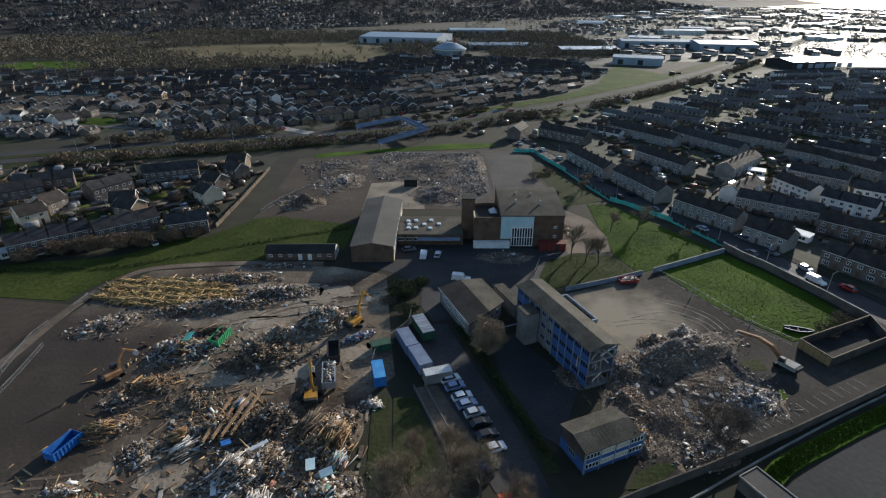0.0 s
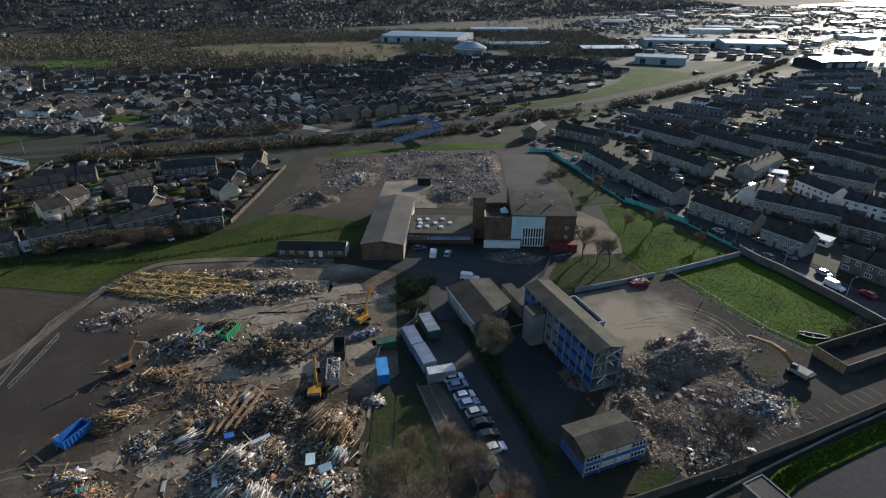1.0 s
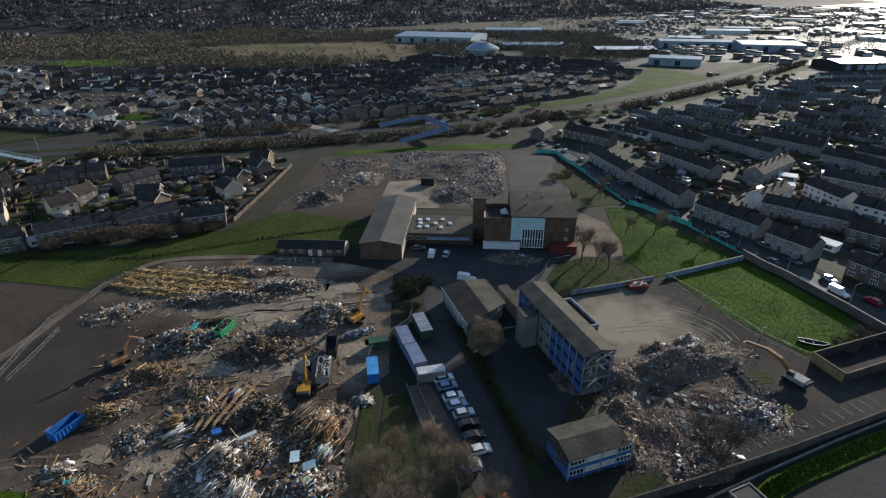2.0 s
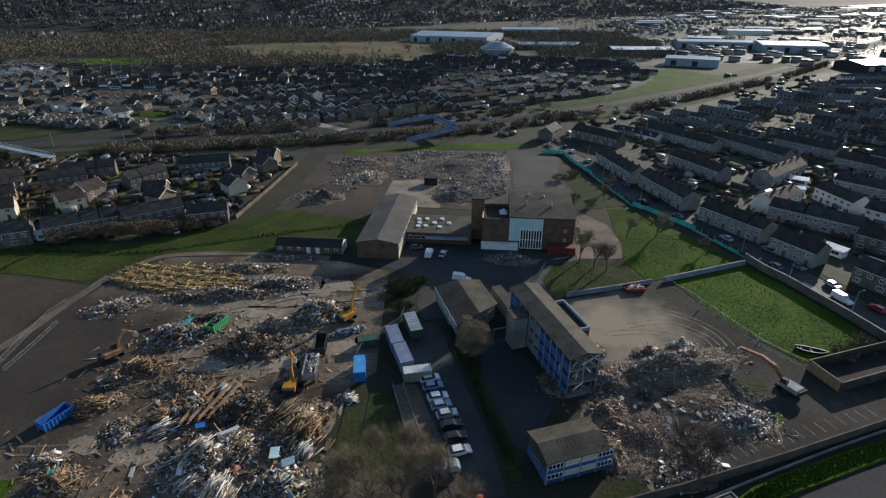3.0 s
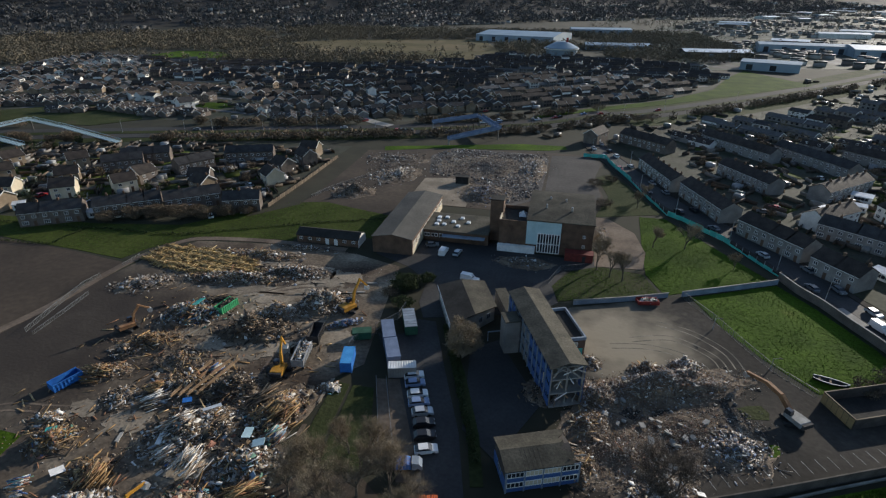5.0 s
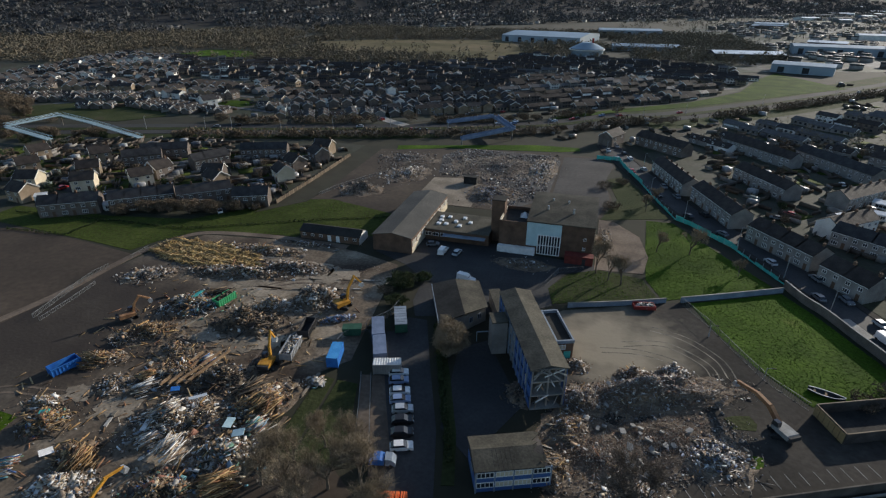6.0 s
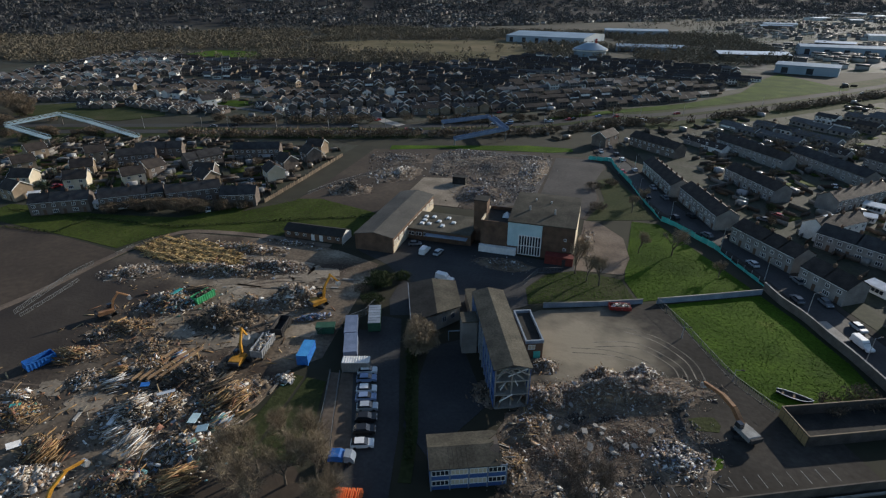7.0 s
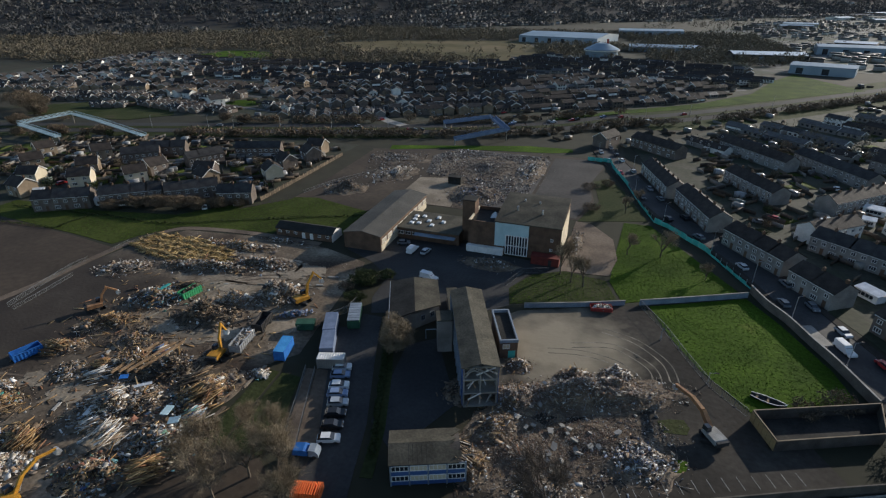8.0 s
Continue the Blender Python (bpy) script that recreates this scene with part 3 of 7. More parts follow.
for x, y, w, d, r in slab_list:
    n = 9
    edge = []
    for k in range(4 * n):
        a = (k % n) / n
        px, py = [(-w / 2 + a * w, -d / 2), (w / 2, -d / 2 + a * d), (w / 2 - a * w, d / 2), (-w / 2, d / 2 - a * d)][k // n]
        edge.append((px + random.uniform(-0.9, 0.9), py + random.uniform(-0.9, 0.9)))
    ob = setting("floor_slab", Geo().slab(edge, -0.2, 0.09 + random.random() * 0.05), M_PALE, "broken pale concrete floor slab on churned earth", "slab")
    ob.matrix_basis = pose(x, y, 0, 0, 0, r)

# footings of the cleared halls: low broken lines of brick and concrete
footings = [((-50, 112), (-20, 121)), ((-46, 101), (-22, 108)), ((-53, 92), (-46, 112)), ((-38, 86), (-30, 118)), ((-50, 84), (-24, 93)), ((-27, 92), (-19, 118)), ((-56, 66), (-44, 72)), ((-44, 60), (-52, 84)), ((-26, 54), (-21.5, 70)), ((-64, 96), (-50, 100)), ((-34, 123), (-12, 128)), ((-12.6, 62.5), (-12.6, 85))]
for a, c in footings:
    a, c = Vector(a), Vector(c)
    d = (c - a).normalized()
    root = thing("wall_footing", pose(a.x, a.y, 0, 0, 0, math.degrees(math.atan2(d.y, d.x))), "broken low brick and concrete footing of a cleared hall", "footing", kind="structure")
    x, length = 0.0, (c - a).length
    while x < length:
        run = random.uniform(0.8, 3.5)
        if random.random() < 0.72:
            w = random.uniform(0.2, 0.45)
            part("footing_piece", Geo().slab([(x, -w), (x + run, -w * random.uniform(0.6, 1.2)), (x + run * 0.95, w * random.uniform(0.6, 1.1)), (x + run * 0.1, w)], -0.1, random.uniform(0.12, 0.32)), random.choice((M_PALE, M_CONC, M_MOUND, M_DUST)), root)
        x += run + random.uniform(0.1, 1.2)

# ---- roads ----
road_line = smooth([(-420, 190), (-218, 258), (-169, 272), (-112, 290), (-47, 312), (10, 338), (50, 372), (95, 398), (222, 518), (348, 655), (590, 940), (1000, 1420), (1400, 1850), (2300, 2900)])
setting("road_dual_carriageway", ribbon(road_line, 24, -0.2, 0.12), M_ROAD, "grey dual carriageway crossing behind the site", "road")
setting("verge_3", ribbon([p for p in road_line if 60 < p[0] < 620], 62, -0.2, 0.07), M_DULL, "rough green verges along the carriageway", "verge")
setting("road_reservation", ribbon(road_line, 6.0, -0.2, 0.22), M_DULL, "grass strip between the carriageways", "verge")
setting("verge_1", ribbon(smooth([(-420, 172), (-218, 240), (-112, 271), (-47, 293)]), 9, -0.2, 0.1), M_DULL, "scrubby verge below the carriageway", "verge")
surface("verge_2", [(10, 356), (52, 392), (100, 425), (215, 530), (240, 550), (230, 580), (206, 640), (180, 590), (148, 505), (103, 445), (52, 403), (12, 366)], 0.15, M_GRASS, "bright green verge and roundabout grass", "verge")
surface("field_far_1", [(-350, 720), (-120, 640), (-60, 690), (-66, 770), (-120, 950), (-330, 890), (-420, 800)], 0.2, M_MOOR, "straw-coloured moor with low scrub", "field")
surface("field_far_2", [(-485, 600), (-400, 572), (-375, 615), (-420, 660), (-480, 655)], 0.3, M_GRASS, "green playing field before a wood", "field")
surface("field_far_3", [(-228, 335), (-205, 330), (-196, 352), (-226, 350)], 0.2, M_GRASS, "small green between houses", "field")
surface("field_far_5", [(-312, 322), (-262, 322), (-232, 290), (-250, 268), (-330, 262), (-345, 290)], 0.22, M_DULL, "dark rough green beside the carriageway", "field")
surface("field_far_4", [(334, 1478), (420, 1480), (489, 1632), (380, 1600)], 0.3, M_GRASS, "far green field", "field")
street = smooth([(46, 300), (50, 284), (60, 254), (68, 228), (78, 205), (92, 184), (101, 164), (107, 146), (114, 128), (120, 108), (126, 88)])
setting("road_street", ribbon(street, 9, -0.2, 0.1), M_ASPH, "dark asphalt street before the terraces", "road")
setting("pavement_street", ribbon(street, 2.0, -0.2, 0.22, -5.5), M_COURT, "narrow concrete pavement along the street", "pavement")
setting("pavement_terraces", ribbon(street, 2.0, -0.2, 0.22, 5.5), M_COURT, "concrete pavement before the terrace gardens", "pavement")
setting("track", ribbon(smooth([(-101, 74), (-96.5, 95), (-95.8, 112), (-94, 126), (-87.5, 139.5), (-75, 143.5), (-56, 145.3), (-34, 145)]), 2.6, -0.2, 0.11), M_WORN, "pale gravel track round the site", "road")
setting("road_lefthand_estate", ribbon(smooth([(-230, 160), (-190, 168), (-150, 160), (-120, 178), (-100, 190), (-92, 208), (-104, 222), (-150, 208), (-210, 200)]), 6, -0.2, 0.1), M_ASPH, "estate road between houses", "road")
surface("water_estuary", [(1500, 2500), (2600, 3300), (3900, 4300), (3900, 5200), (2600, 4700), (1900, 3300)], 0.5, M_WATER, "bright tidal water on the far plain", "water")


surface("ground_estate_street", [(62, 300), (70, 262), (84, 216), (98, 186), (108, 160), (118, 140), (132, 100), (240, 100), (640, 200), (640, 600), (345, 610), (230, 480), (130, 395), (84, 330)], 0.06, M_GARDEN, "gardens and paving of the terraces", "ground")
surface("ground_estate_west", [(-79, 172), (-79, 262), (-112, 262), (-220, 240), (-420, 170), (-420, 120), (-170, 132), (-130, 146), (-98, 152), (-84, 168)], 0.055, M_GARDEN, "gardens and paving behind the board fence", "ground")
surface("ground_estate_far", [(-560, 330), (-300, 285), (-187, 296), (-92, 305), (-50, 340), (8, 378), (95, 432), (148, 510), (180, 585), (168, 670), (60, 705), (-55, 730), (-105, 645), (-130, 605), (-216, 580), (-318, 570), (-400, 565), (-570, 595)], 0.05, M_GARDEN, "gardens and streets of the wide estate", "ground")


# ---- school buildings ----
def window(w, h, bars=1, t=0.1):
    """A framed window in the x-z plane, its sill at the origin, facing -y: frame in one piece, panes set back."""
    g = Geo()
    xs = [-w / 2]
    for k in range(bars + 1):
        a, c = -w / 2 + w * k / (bars + 1), -w / 2 + w * (k + 1) / (bars + 1)
        xs += [a + t / (1 if k == 0 else 2), c - t / (1 if k == bars else 2)]
    xs.append(w / 2)
    zs = [0, t, h - t, h]
    n = len(xs)
    v = [(x, -0.08, z) for z in zs for x in xs]
    f, slots = [], []
    for j in range(3):
        for i in range(n - 1):
            q = (j * n + i, j * n + i + 1, (j + 1) * n + i + 1, (j + 1) * n + i)
            if j == 1 and i % 2:
                k = len(v)
                v += [(v[p][0], -0.01, v[p][2]) for p in q]
                f += [(q[e], q[(e + 1) % 4], k + (e + 1) % 4, k + e) for e in range(4)] + [(k, k + 1, k + 2, k + 3)]
                slots += [0, 0, 0, 0, 1]
            else:
                f.append(q)
                slots.append(0)
    rim = [*range(n), *range(2 * n - 1, 4 * n, n), *range(4 * n - 2, 3 * n - 1, -1), 2 * n, n]
    k = len(v)
    v += [(v[p][0], 0.03, v[p][2]) for p in rim]
    for e in range(len(rim)):
        o = (e + 1) % len(rim)
        f.append((rim[o], rim[e], k + e, k + o))
        slots.append(0)
    g.add(v, f)
    g.m = slots
    return g


def lattice(w, h, bars, t=0.05):
    """An open frame with upright bars, in one piece."""
    g = window(w, h, bars, t)
    keep = [i for i, s in enumerate(g.m) if s == 0]
    g.f, g.m = [g.f[i] for i in keep], [0] * len(keep)
    return g


def put(name, geo, mats, parent, m, label=""):
    ob = part(name, geo, mats, parent, label)
    ob.matrix_basis = m
    return ob


def share(src, parent, m):
    ob = src.copy()
    scene.collection.objects.link(ob)
    ob.parent = parent
    ob.matrix_basis = m
    return ob


def gable_roof(w, d, z, rise, over=0.3, thick=0.18):
    """Two slopes over a plan w x d, the ridge along x."""
    g = Geo()
    a, b = w / 2 + over, d / 2 + over
    drop = rise * over / (d / 2)
    for s in (-1, 1):
        v = [(-a, s * b, z - drop), (a, s * b, z - drop), (a, 0, z + rise), (-a, 0, z + rise)]
        v += [(x, y, h + thick) for x, y, h in v]
        f = ((3, 2, 1, 0), (4, 5, 6, 7), (0, 1, 5, 4), (1, 2, 6, 5), (2, 3, 7, 6), (3, 0, 4, 7))
        g.add(v, f if s < 0 else [q[::-1] for q in f])
    return g


def gable_body(w, d, z, rise):
    """Walls of a house with pointed ends, the ridge along x."""
    g = Geo()
    p = [(-d / 2, 0), (d / 2, 0), (d / 2, z), (0, z + rise), (-d / 2, z)]
    v = [(-w / 2, y, h) for y, h in p] + [(w / 2, y, h) for y, h in p]
    f = [(4, 3, 2, 1, 0), (5, 6, 7, 8, 9)] + [(i, (i + 1) % 5, (i + 1) % 5 + 5, i + 5) for i in range(5)]
    return g.add(v, f)


# the small two-storey block with its end torn away
b = thing("small_school_block", site(31.15, 71.45), "two-storey blue-panelled school block with a felt roof, one end torn off", "building")
SW, SD, SZ = 12.7, 7.1, 4.85
part("wall", gable_body(SW - 0.8, SD, SZ, 0.9), M_DWALL, b, "brown brick core walls").matrix_basis = pose(-0.4, 0, 0)
a0 = SW / 2 + 0.3
for sgn in (-1, 1):
    edge = [(-a0, 0), (-a0, sgn * (SD / 2 + 0.35))] + [(a0 - 0.5 - 1.3 * abs(math.sin(2.3 * k + sgn)) - (1.2 if k > 3 else 0), sgn * (SD / 2 + 0.35) * (1 - k / 6)) for k in range(7)]
    lift = lambda y: SZ + 0.1 + 0.9 * (1 - abs(y) / (SD / 2))
    top = [(x, y, lift(y) + 0.18) for x, y in edge]
    low = [(x, y, lift(y)) for x, y in edge]
    n = len(edge)
    part("roof_slope", Geo().add(low + top, [tuple(range(n - 1, -1, -1)), tuple(range(n, 2 * n))] + [(k, (k + 1) % n, (k + 1) % n + n, k + n) for k in range(n)]), M_FELT, b, "worn grey-brown felt roof slope, ragged at the torn end")
for k in range(5):
    x = -3.4 + k * 0.8 + random.uniform(-0.2, 0.2)
    part("felt_seam", Geo().beam((x, -SD / 2 - 0.2, SZ + 0.215), (x, -0.3, SZ + 1.1), 0.06, 0.03), M_FELT2, b, "dark lifted felt seam")
for i in range(4):
    x0 = -SW / 2 + 3.15 * i + 1.58
    for z in (0.15, 2.35):
        put("blue_panel", Geo().box(-1.48, -0.08, 0, 1.48, 0.02, 0.85), M_BLUE, b, pose(x0, -SD / 2 - 0.02, z))
    for z in (1.05, 3.3):
        put("window", window(2.9, 1.2, 3), (M_WHITE, M_CREAM if (i in (1, 2) and z < 2) or (i > 0 and z > 2 and i != 3) else M_GLASS), b, pose(x0, -SD / 2 - 0.06, z))
    put("fascia", Geo().box(-1.5, -0.1, 0, 1.5, 0.02, 0.24), M_BLUE if i < 1 else M_WALLB, b, pose(x0, -SD / 2 - 0.04, 4.56))
for i in range(5):
    put("pillar", Geo().box(-0.12, -0.2, 0, 0.12, 0.1, SZ), M_WALLB, b, pose(-SW / 2 + 3.15 * i, -SD / 2, 0))
for i in range(3):
    put("blue_panel", Geo().box(-1.14, -0.08, 0, 1.14, 0.02, 2.3 if i != 1 else 1.0), M_BLUE, b, pose(-SW / 2 - 0.03, -2.35 + 2.35 * i, 0.15, 0, 0, -90))
put("window", window(1.9, 1.1, 2), (M_WALLB, M_GLASS), b, pose(-SW / 2 - 0.05, 0, 1.2, 0, 0, -90))
for i in range(22):
    y0 = random.uniform(-3.4, 3.4)
    put("rafter", Geo().beam((SW / 2 - random.uniform(0.6, 2.0), y0, random.uniform(3.8, 5.6)), (SW / 2 + random.uniform(0.1, 1.6), y0 + random.uniform(-1, 1), random.uniform(2.2, 5.2)), random.uniform(0.08, 0.2), random.uniform(0.06, 0.3)), random.choice((M_BOARD, M_CONC, M_FELT2, M_OLDBD)), b, Matrix.Identity(4), "snapped rafter or roof board")

# the long three-storey classroom block, its near end cut open
b = thing("classroom_block", site(30.1, 102.6, 0, 90), "long three-storey classroom block with blue panels, end cut open", "building")
LW, LD, LZ = 29.0, 7.0, 9.5
core = Geo().box(-LW / 2 + 3.6, -LD / 2, 0, LW / 2, LD / 2, LZ)
part("wall", core, M_REND, b)
part("roof", gable_roof(LW, LD, LZ + 0.1, 0.9, 0.35), M_FELT, b, "weathered brown felt roof with a low ridge")
for z in (0.0, 3.1, 6.3, 9.2):
    part("floor_slab", Geo().box(-LW / 2 - 0.4 + z * 0.08, -LD / 2 + 0.1, z - 0.02, -LW / 2 + 3.58, LD / 2 - 0.1, z + 0.26), M_CONC, b, "torn concrete floor slab")
for x in (-LW / 2 + 0.3, -LW / 2 + 2.6):
    for y in (-LD / 2 + 0.2, 0.0, LD / 2 - 0.2):
        part("column", Geo().box(x - 0.16, y - 0.16, 0, x + 0.16, y + 0.16, LZ), M_CONC, b)
for i in range(16):
    z = random.choice((3.3, 6.5, 9.5))
    part("hanging_scrap", Geo().beam((-LW / 2 + random.uniform(-0.6, 1.5), random.uniform(-3.6, 3.6), z), (-LW / 2 - random.uniform(0.2, 1.3), random.uniform(-3.8, 3.8), z - random.uniform(0.3, 2.4)), 0.1, 0.3), random.choice((M_CONC, M_WHITE, M_BOARD)), b, "hanging broken scrap")
for y, z in ((-1.9, 3.4), (1.6, 6.5), (-1.6, 6.5), (1.9, 3.4)):
    part("partition", Geo().box(-LW / 2 + 3.3, y - 1.8, z, -LW / 2 + 3.5, y + 1.8, z + 2.6), M_CREAM, b, "cream inner wall left standing")
win_a = win_b = pan_a = None
for s in (1, -1):
    for i in range(11):
        x = -LW / 2 + 1.2 + i * 2.6
        if x > LW / 2 - 0.9:
            continue
        for z in (0.3, 3.4, 6.5):
            turn = 180 if s > 0 else 0
            m, mp = pose(x, s * (LD / 2 + 0.03), z + 1.5, 0, 0, turn), pose(x, s * (LD / 2 + 0.03), z, 0, 0, turn)
            if i < 5 or i > 8:
                win_a = share(win_a, b, m) if win_a else put("window", window(2.3, 1.25, 2), (M_BLUE, M_GLASS), b, m, "blue-framed dark window")
                pan_a = share(pan_a, b, mp) if pan_a else put("blue_panel", Geo().box(-1.18, -0.06, -0.15, 1.18, 0.03, 1.45), M_BLUE, b, mp, "deep blue panel")
            else:
                win_b = share(win_b, b, m) if win_b else put("window", window(1.7, 1.2, 1), (M_WALLB, M_GLASS), b, m)
        part("fin", Geo().box(x + 1.22, s * (LD / 2) - 0.12, 0, x + 1.38, s * (LD / 2) + 0.2 * s + 0.12, LZ), M_WALLB, b)
b2 = thing("stair_tower", site(22.6, 105.5), "pale rendered stair tower against the classroom block", "building")
part("wall", Geo().box(-1.7, -2.0, 0, 1.7, 2.0, 8.4), M_REND, b2)
part("roof", Geo().box(-1.85, -2.15, 8.4, 1.85, 2.15, 8.65), M_FELT, b2)

# roofless annex on the court side
b = thing("flat_annex", site(35.3, 111.9), "flat-roofed brick annex with pale parapet, roof well dark", "building")
part("wall", Geo().box(-2.0, -6.3, 0, 2.0, 6.3, 4.2), M_BRICK, b)
for x0, y0, x1, y1 in ((-2.1, -6.4, 2.1, -6.0), (-2.1, 6.0, 2.1, 6.4), (-2.1, -6.0, -1.75, 6.0), (1.75, -6.0, 2.1, 6.0)):
    part("parapet", Geo().box(x0, y0, 4.2, x1, y1, 5.0), M_WALLB, b)
part("roof", Geo().box(-1.75, -6.0, 4.2, 1.75, 6.0, 4.26), M_FELT2, b)
put("window", window(1.6, 1.2), (M_WHITE, M_CREAM), b, pose(-0.6, -6.33, 2.6))
put("door", Geo().box(-0.8, -0.05, 0, 0.8, 0.03, 1.9), M_TEAL, b, pose(0.7, -6.33, 0.1), "faded turquoise panel")

# workshop, its lower wing longer; one felt roof, left slope coloured darker as shade
b = thing("workshop_block", site(10.6, 117.2), "low workshop block with shallow faded felt roof", "building")
part("wall", Geo().slab([(-6.0, -9.4), (0, -7.6), (6.1, -3.6), (6.1, 8.3), (-6.0, 8.3)], 0, 4.3), M_REND, b)
# left slope darker, right lighter: sun and shade put into the felt colours
for x0, x1, ya, yb, za, zb, mm in ((-6.3, 0.0, -10.4, -8.6, 4.4, 5.6, M_FELT2), (0.0, 6.4, -8.6, -4.4, 5.6, 4.6, M_FELT)):
    v = [(x0, ya, za), (x1, yb, zb), (x1, 8.6, zb), (x0, 8.6, za)]
    part("roof_slope", Geo().add([(x, y, z - 0.25) for x, y, z in v] + v, BOX), mm, b)
part("fascia", Geo().beam((-6.4, -10.4, 4.3), (-6.4, 8.6, 4.3), 0.12, 0.35), M_WALLB, b, "pale eaves board")
for i in range(5):
    put("window", window(2.2, 1.5, 2), (M_WHITE, M_GLASS), b, pose(-6.04, -6.5 + 3 * i, 1.8, 0, 0, -90))
for i in range(2):
    put("window", window(1.2, 1.5, 1), (M_WALLB, M_GLASS), b, pose(1.9 + 2.3 * i, -6.4 + 1.5 * i, 1.6, 0, 0, 33))
part("porch", Geo().beam((2.4, -12.0, 2.6), (7.4, -12.0, 2.6), 0.2).beam((2.4, -12.0, 0), (2.4, -12.0, 2.6), 0.15).beam((7.4, -12.0, 0), (7.4, -12.0, 2.6), 0.15), M_WALLB, b, "pale steel entrance frame")
b = thing("link_wing", site(19.3, 122.0), "narrow flat-roofed link with pale rubble on its roof", "building")
part("wall", Geo().box(-1.3, -7, 0, 1.3, 4, 3.6), M_REND, b)
part("roof", Geo().box(-1.45, -7.15, 3.6, 1.45, 4.15, 3.85), M_FELT, b)

# hall, low middle range, gymnasium and tower
b = thing("assembly_hall", pose(-18.9, 166.5, 0, 0, 0, 90), "long brick assembly hall with a shallow sheet roof", "building")
part("wall", gable_body(41, 13, 5.2, 1.2), M_BRICK, b)
part("roof", gable_roof(41, 13, 5.35, 1.2, 0.25), M_SHEET, b, "faded grey ribbed roof sheets")
for i in range(9):
    put("window", window(3.4, 1.6, 3), (M_WHITE, M_CREAM), b, pose(-18 + 4.5 * i, -6.55, 2.6))
part("light_panel", Geo().box(-20.2, -6.58, 0.2, 20.2, -6.52, 2.4), M_CREAM, b, "cream painted lower wall")
b = thing("middle_range", pose(-3.5, 168.5, 0), "flat-roofed single-storey range with white rooflights", "building")
part("wall", Geo().box(-8.5, -10, 0, 13, 5, 3.7), M_BRICK, b)
part("roof", Geo().box(-8.7, -10.3, 3.7, 13, 5.2, 4.0), M_FELT, b)
for x, y in ((-5.6, 0.5), (-2.9, 1.0), (-5.1, -2.5), (-5.2, -5.5), (-2.7, -5.1), (0.0, -2.3), (2.3, 1.3), (5.0, -2.0), (2.1, -5.6)):
    put("rooflight", Geo().extrude([(-0.75, 0), (0.75, 0), (0.55, 0.45), (-0.55, 0.45)], -0.7, 0.7), M_POLY, b, pose(x, y, 4.0), "white domed rooflight")
for i in range(7):
    put("window", window(2.1, 1.2, 1), (M_WHITE, M_GLASS), b, pose(-7.4 + 2.6 * i, -10.04, 1.6))
part("canopy", Geo().box(-2, -12.2, 2.6, 12, -10.05, 2.85), M_WALLB, b, "pale flat canopy")
b = thing("brick_tower", pose(11.3, 165.6, 0), "tall brown brick chimney tower", "tower")
part("wall", Geo().box(-2.1, -2.2, 0, 2.1, 2.2, 14.2), M_BRICK, b)
part("coping", Geo().box(-2.25, -2.35, 14.2, 2.25, 2.35, 14.5), M_FELT2, b)
b = thing("gymnasium", pose(28, 157.5, 0), "tall brick gymnasium with a curved roof and glazed panel", "building")
g = Geo()
prof = [(0, 0), (21, 0)] + [(21 - 21 * i / 8, 12.9 - 2.2 * (i / 8) ** 1.6) for i in range(9)]
n = len(prof)
part("wall", Geo().add([(-6.5, y, z) for y, z in prof] + [(14, y, z) for y, z in prof], [tuple(range(n - 1, -1, -1)), tuple(range(n, 2 * n))] + [(i, (i + 1) % n, (i + 1) % n + n, i + n) for i in range(n)]), M_BRICK, b)
edge = [(21.2 - 21.5 * i / 8, 13.0 - 2.2 * (i / 8) ** 1.6) for i in range(9)]
edge = edge + [(y, z + 0.3) for y, z in edge[::-1]]
n = len(edge)
g = Geo().add([(-6.6, y, z) for y, z in edge] + [(14.2, y, z) for y, z in edge], [tuple(range(n)), tuple(range(2 * n - 1, n - 1, -1))] + [(i, i + n, (i + 1) % n + n, (i + 1) % n) for i in range(n)])
part("roof", g, M_FELT, b, "curved brown felt roof")
for x, y in ((-1, 8), (5, 14), (7, 7), (0, 15)):
    part("roof_vent", Geo().tube((x, y, 11.2), (x, y, 13.6), 0.3, 0.3, 8), M_STEEL, b, "pale roof vent")
part("gable_face", Geo().box(14.01, 0.3, 0.2, 14.08, 20.7, 10.4), M_CREAM, b, "cream side wall")
part("low_wing", Geo().box(-15, 0, 0, -6.5, 13, 9.2), M_BRICK, b)
for x0, y0, x1, y1 in ((-15.1, -0.1, -6.5, 0.3), (-15.1, 12.7, -6.5, 13.1), (-15.1, 0.3, -14.7, 12.7)):
    part("parapet", Geo().box(x0, y0, 9.2, x1, y1, 10.3), M_CREAM if x1 < -10 else M_BRICK, b)
part("wing_roof", Geo().box(-14.7, 0.3, 9.2, -6.5, 12.7, 9.25), M_FELT2, b)
part("rooflight", Geo().add([(-9.5, 6, 9.3), (-7, 6, 9.3), (-6.8, 9.5, 9.3), (-9.8, 9.5, 9.3), (-8.3, 7.6, 10.9)], [(0, 1, 4), (1, 2, 4), (2, 3, 4), (3, 0, 4)]), M_POLY, b, "pyramid rooflight of pale sheets")
part("glazed_panel", Geo().box(-6.4, -0.12, 2.8, 4.2, 0.02, 10.6), M_PBLUE, b, "pale blue cladding panel")
part("glazing", Geo().box(-2.8, -0.2, 0.4, 4.0, -0.1, 6.8), M_GLASS, b)
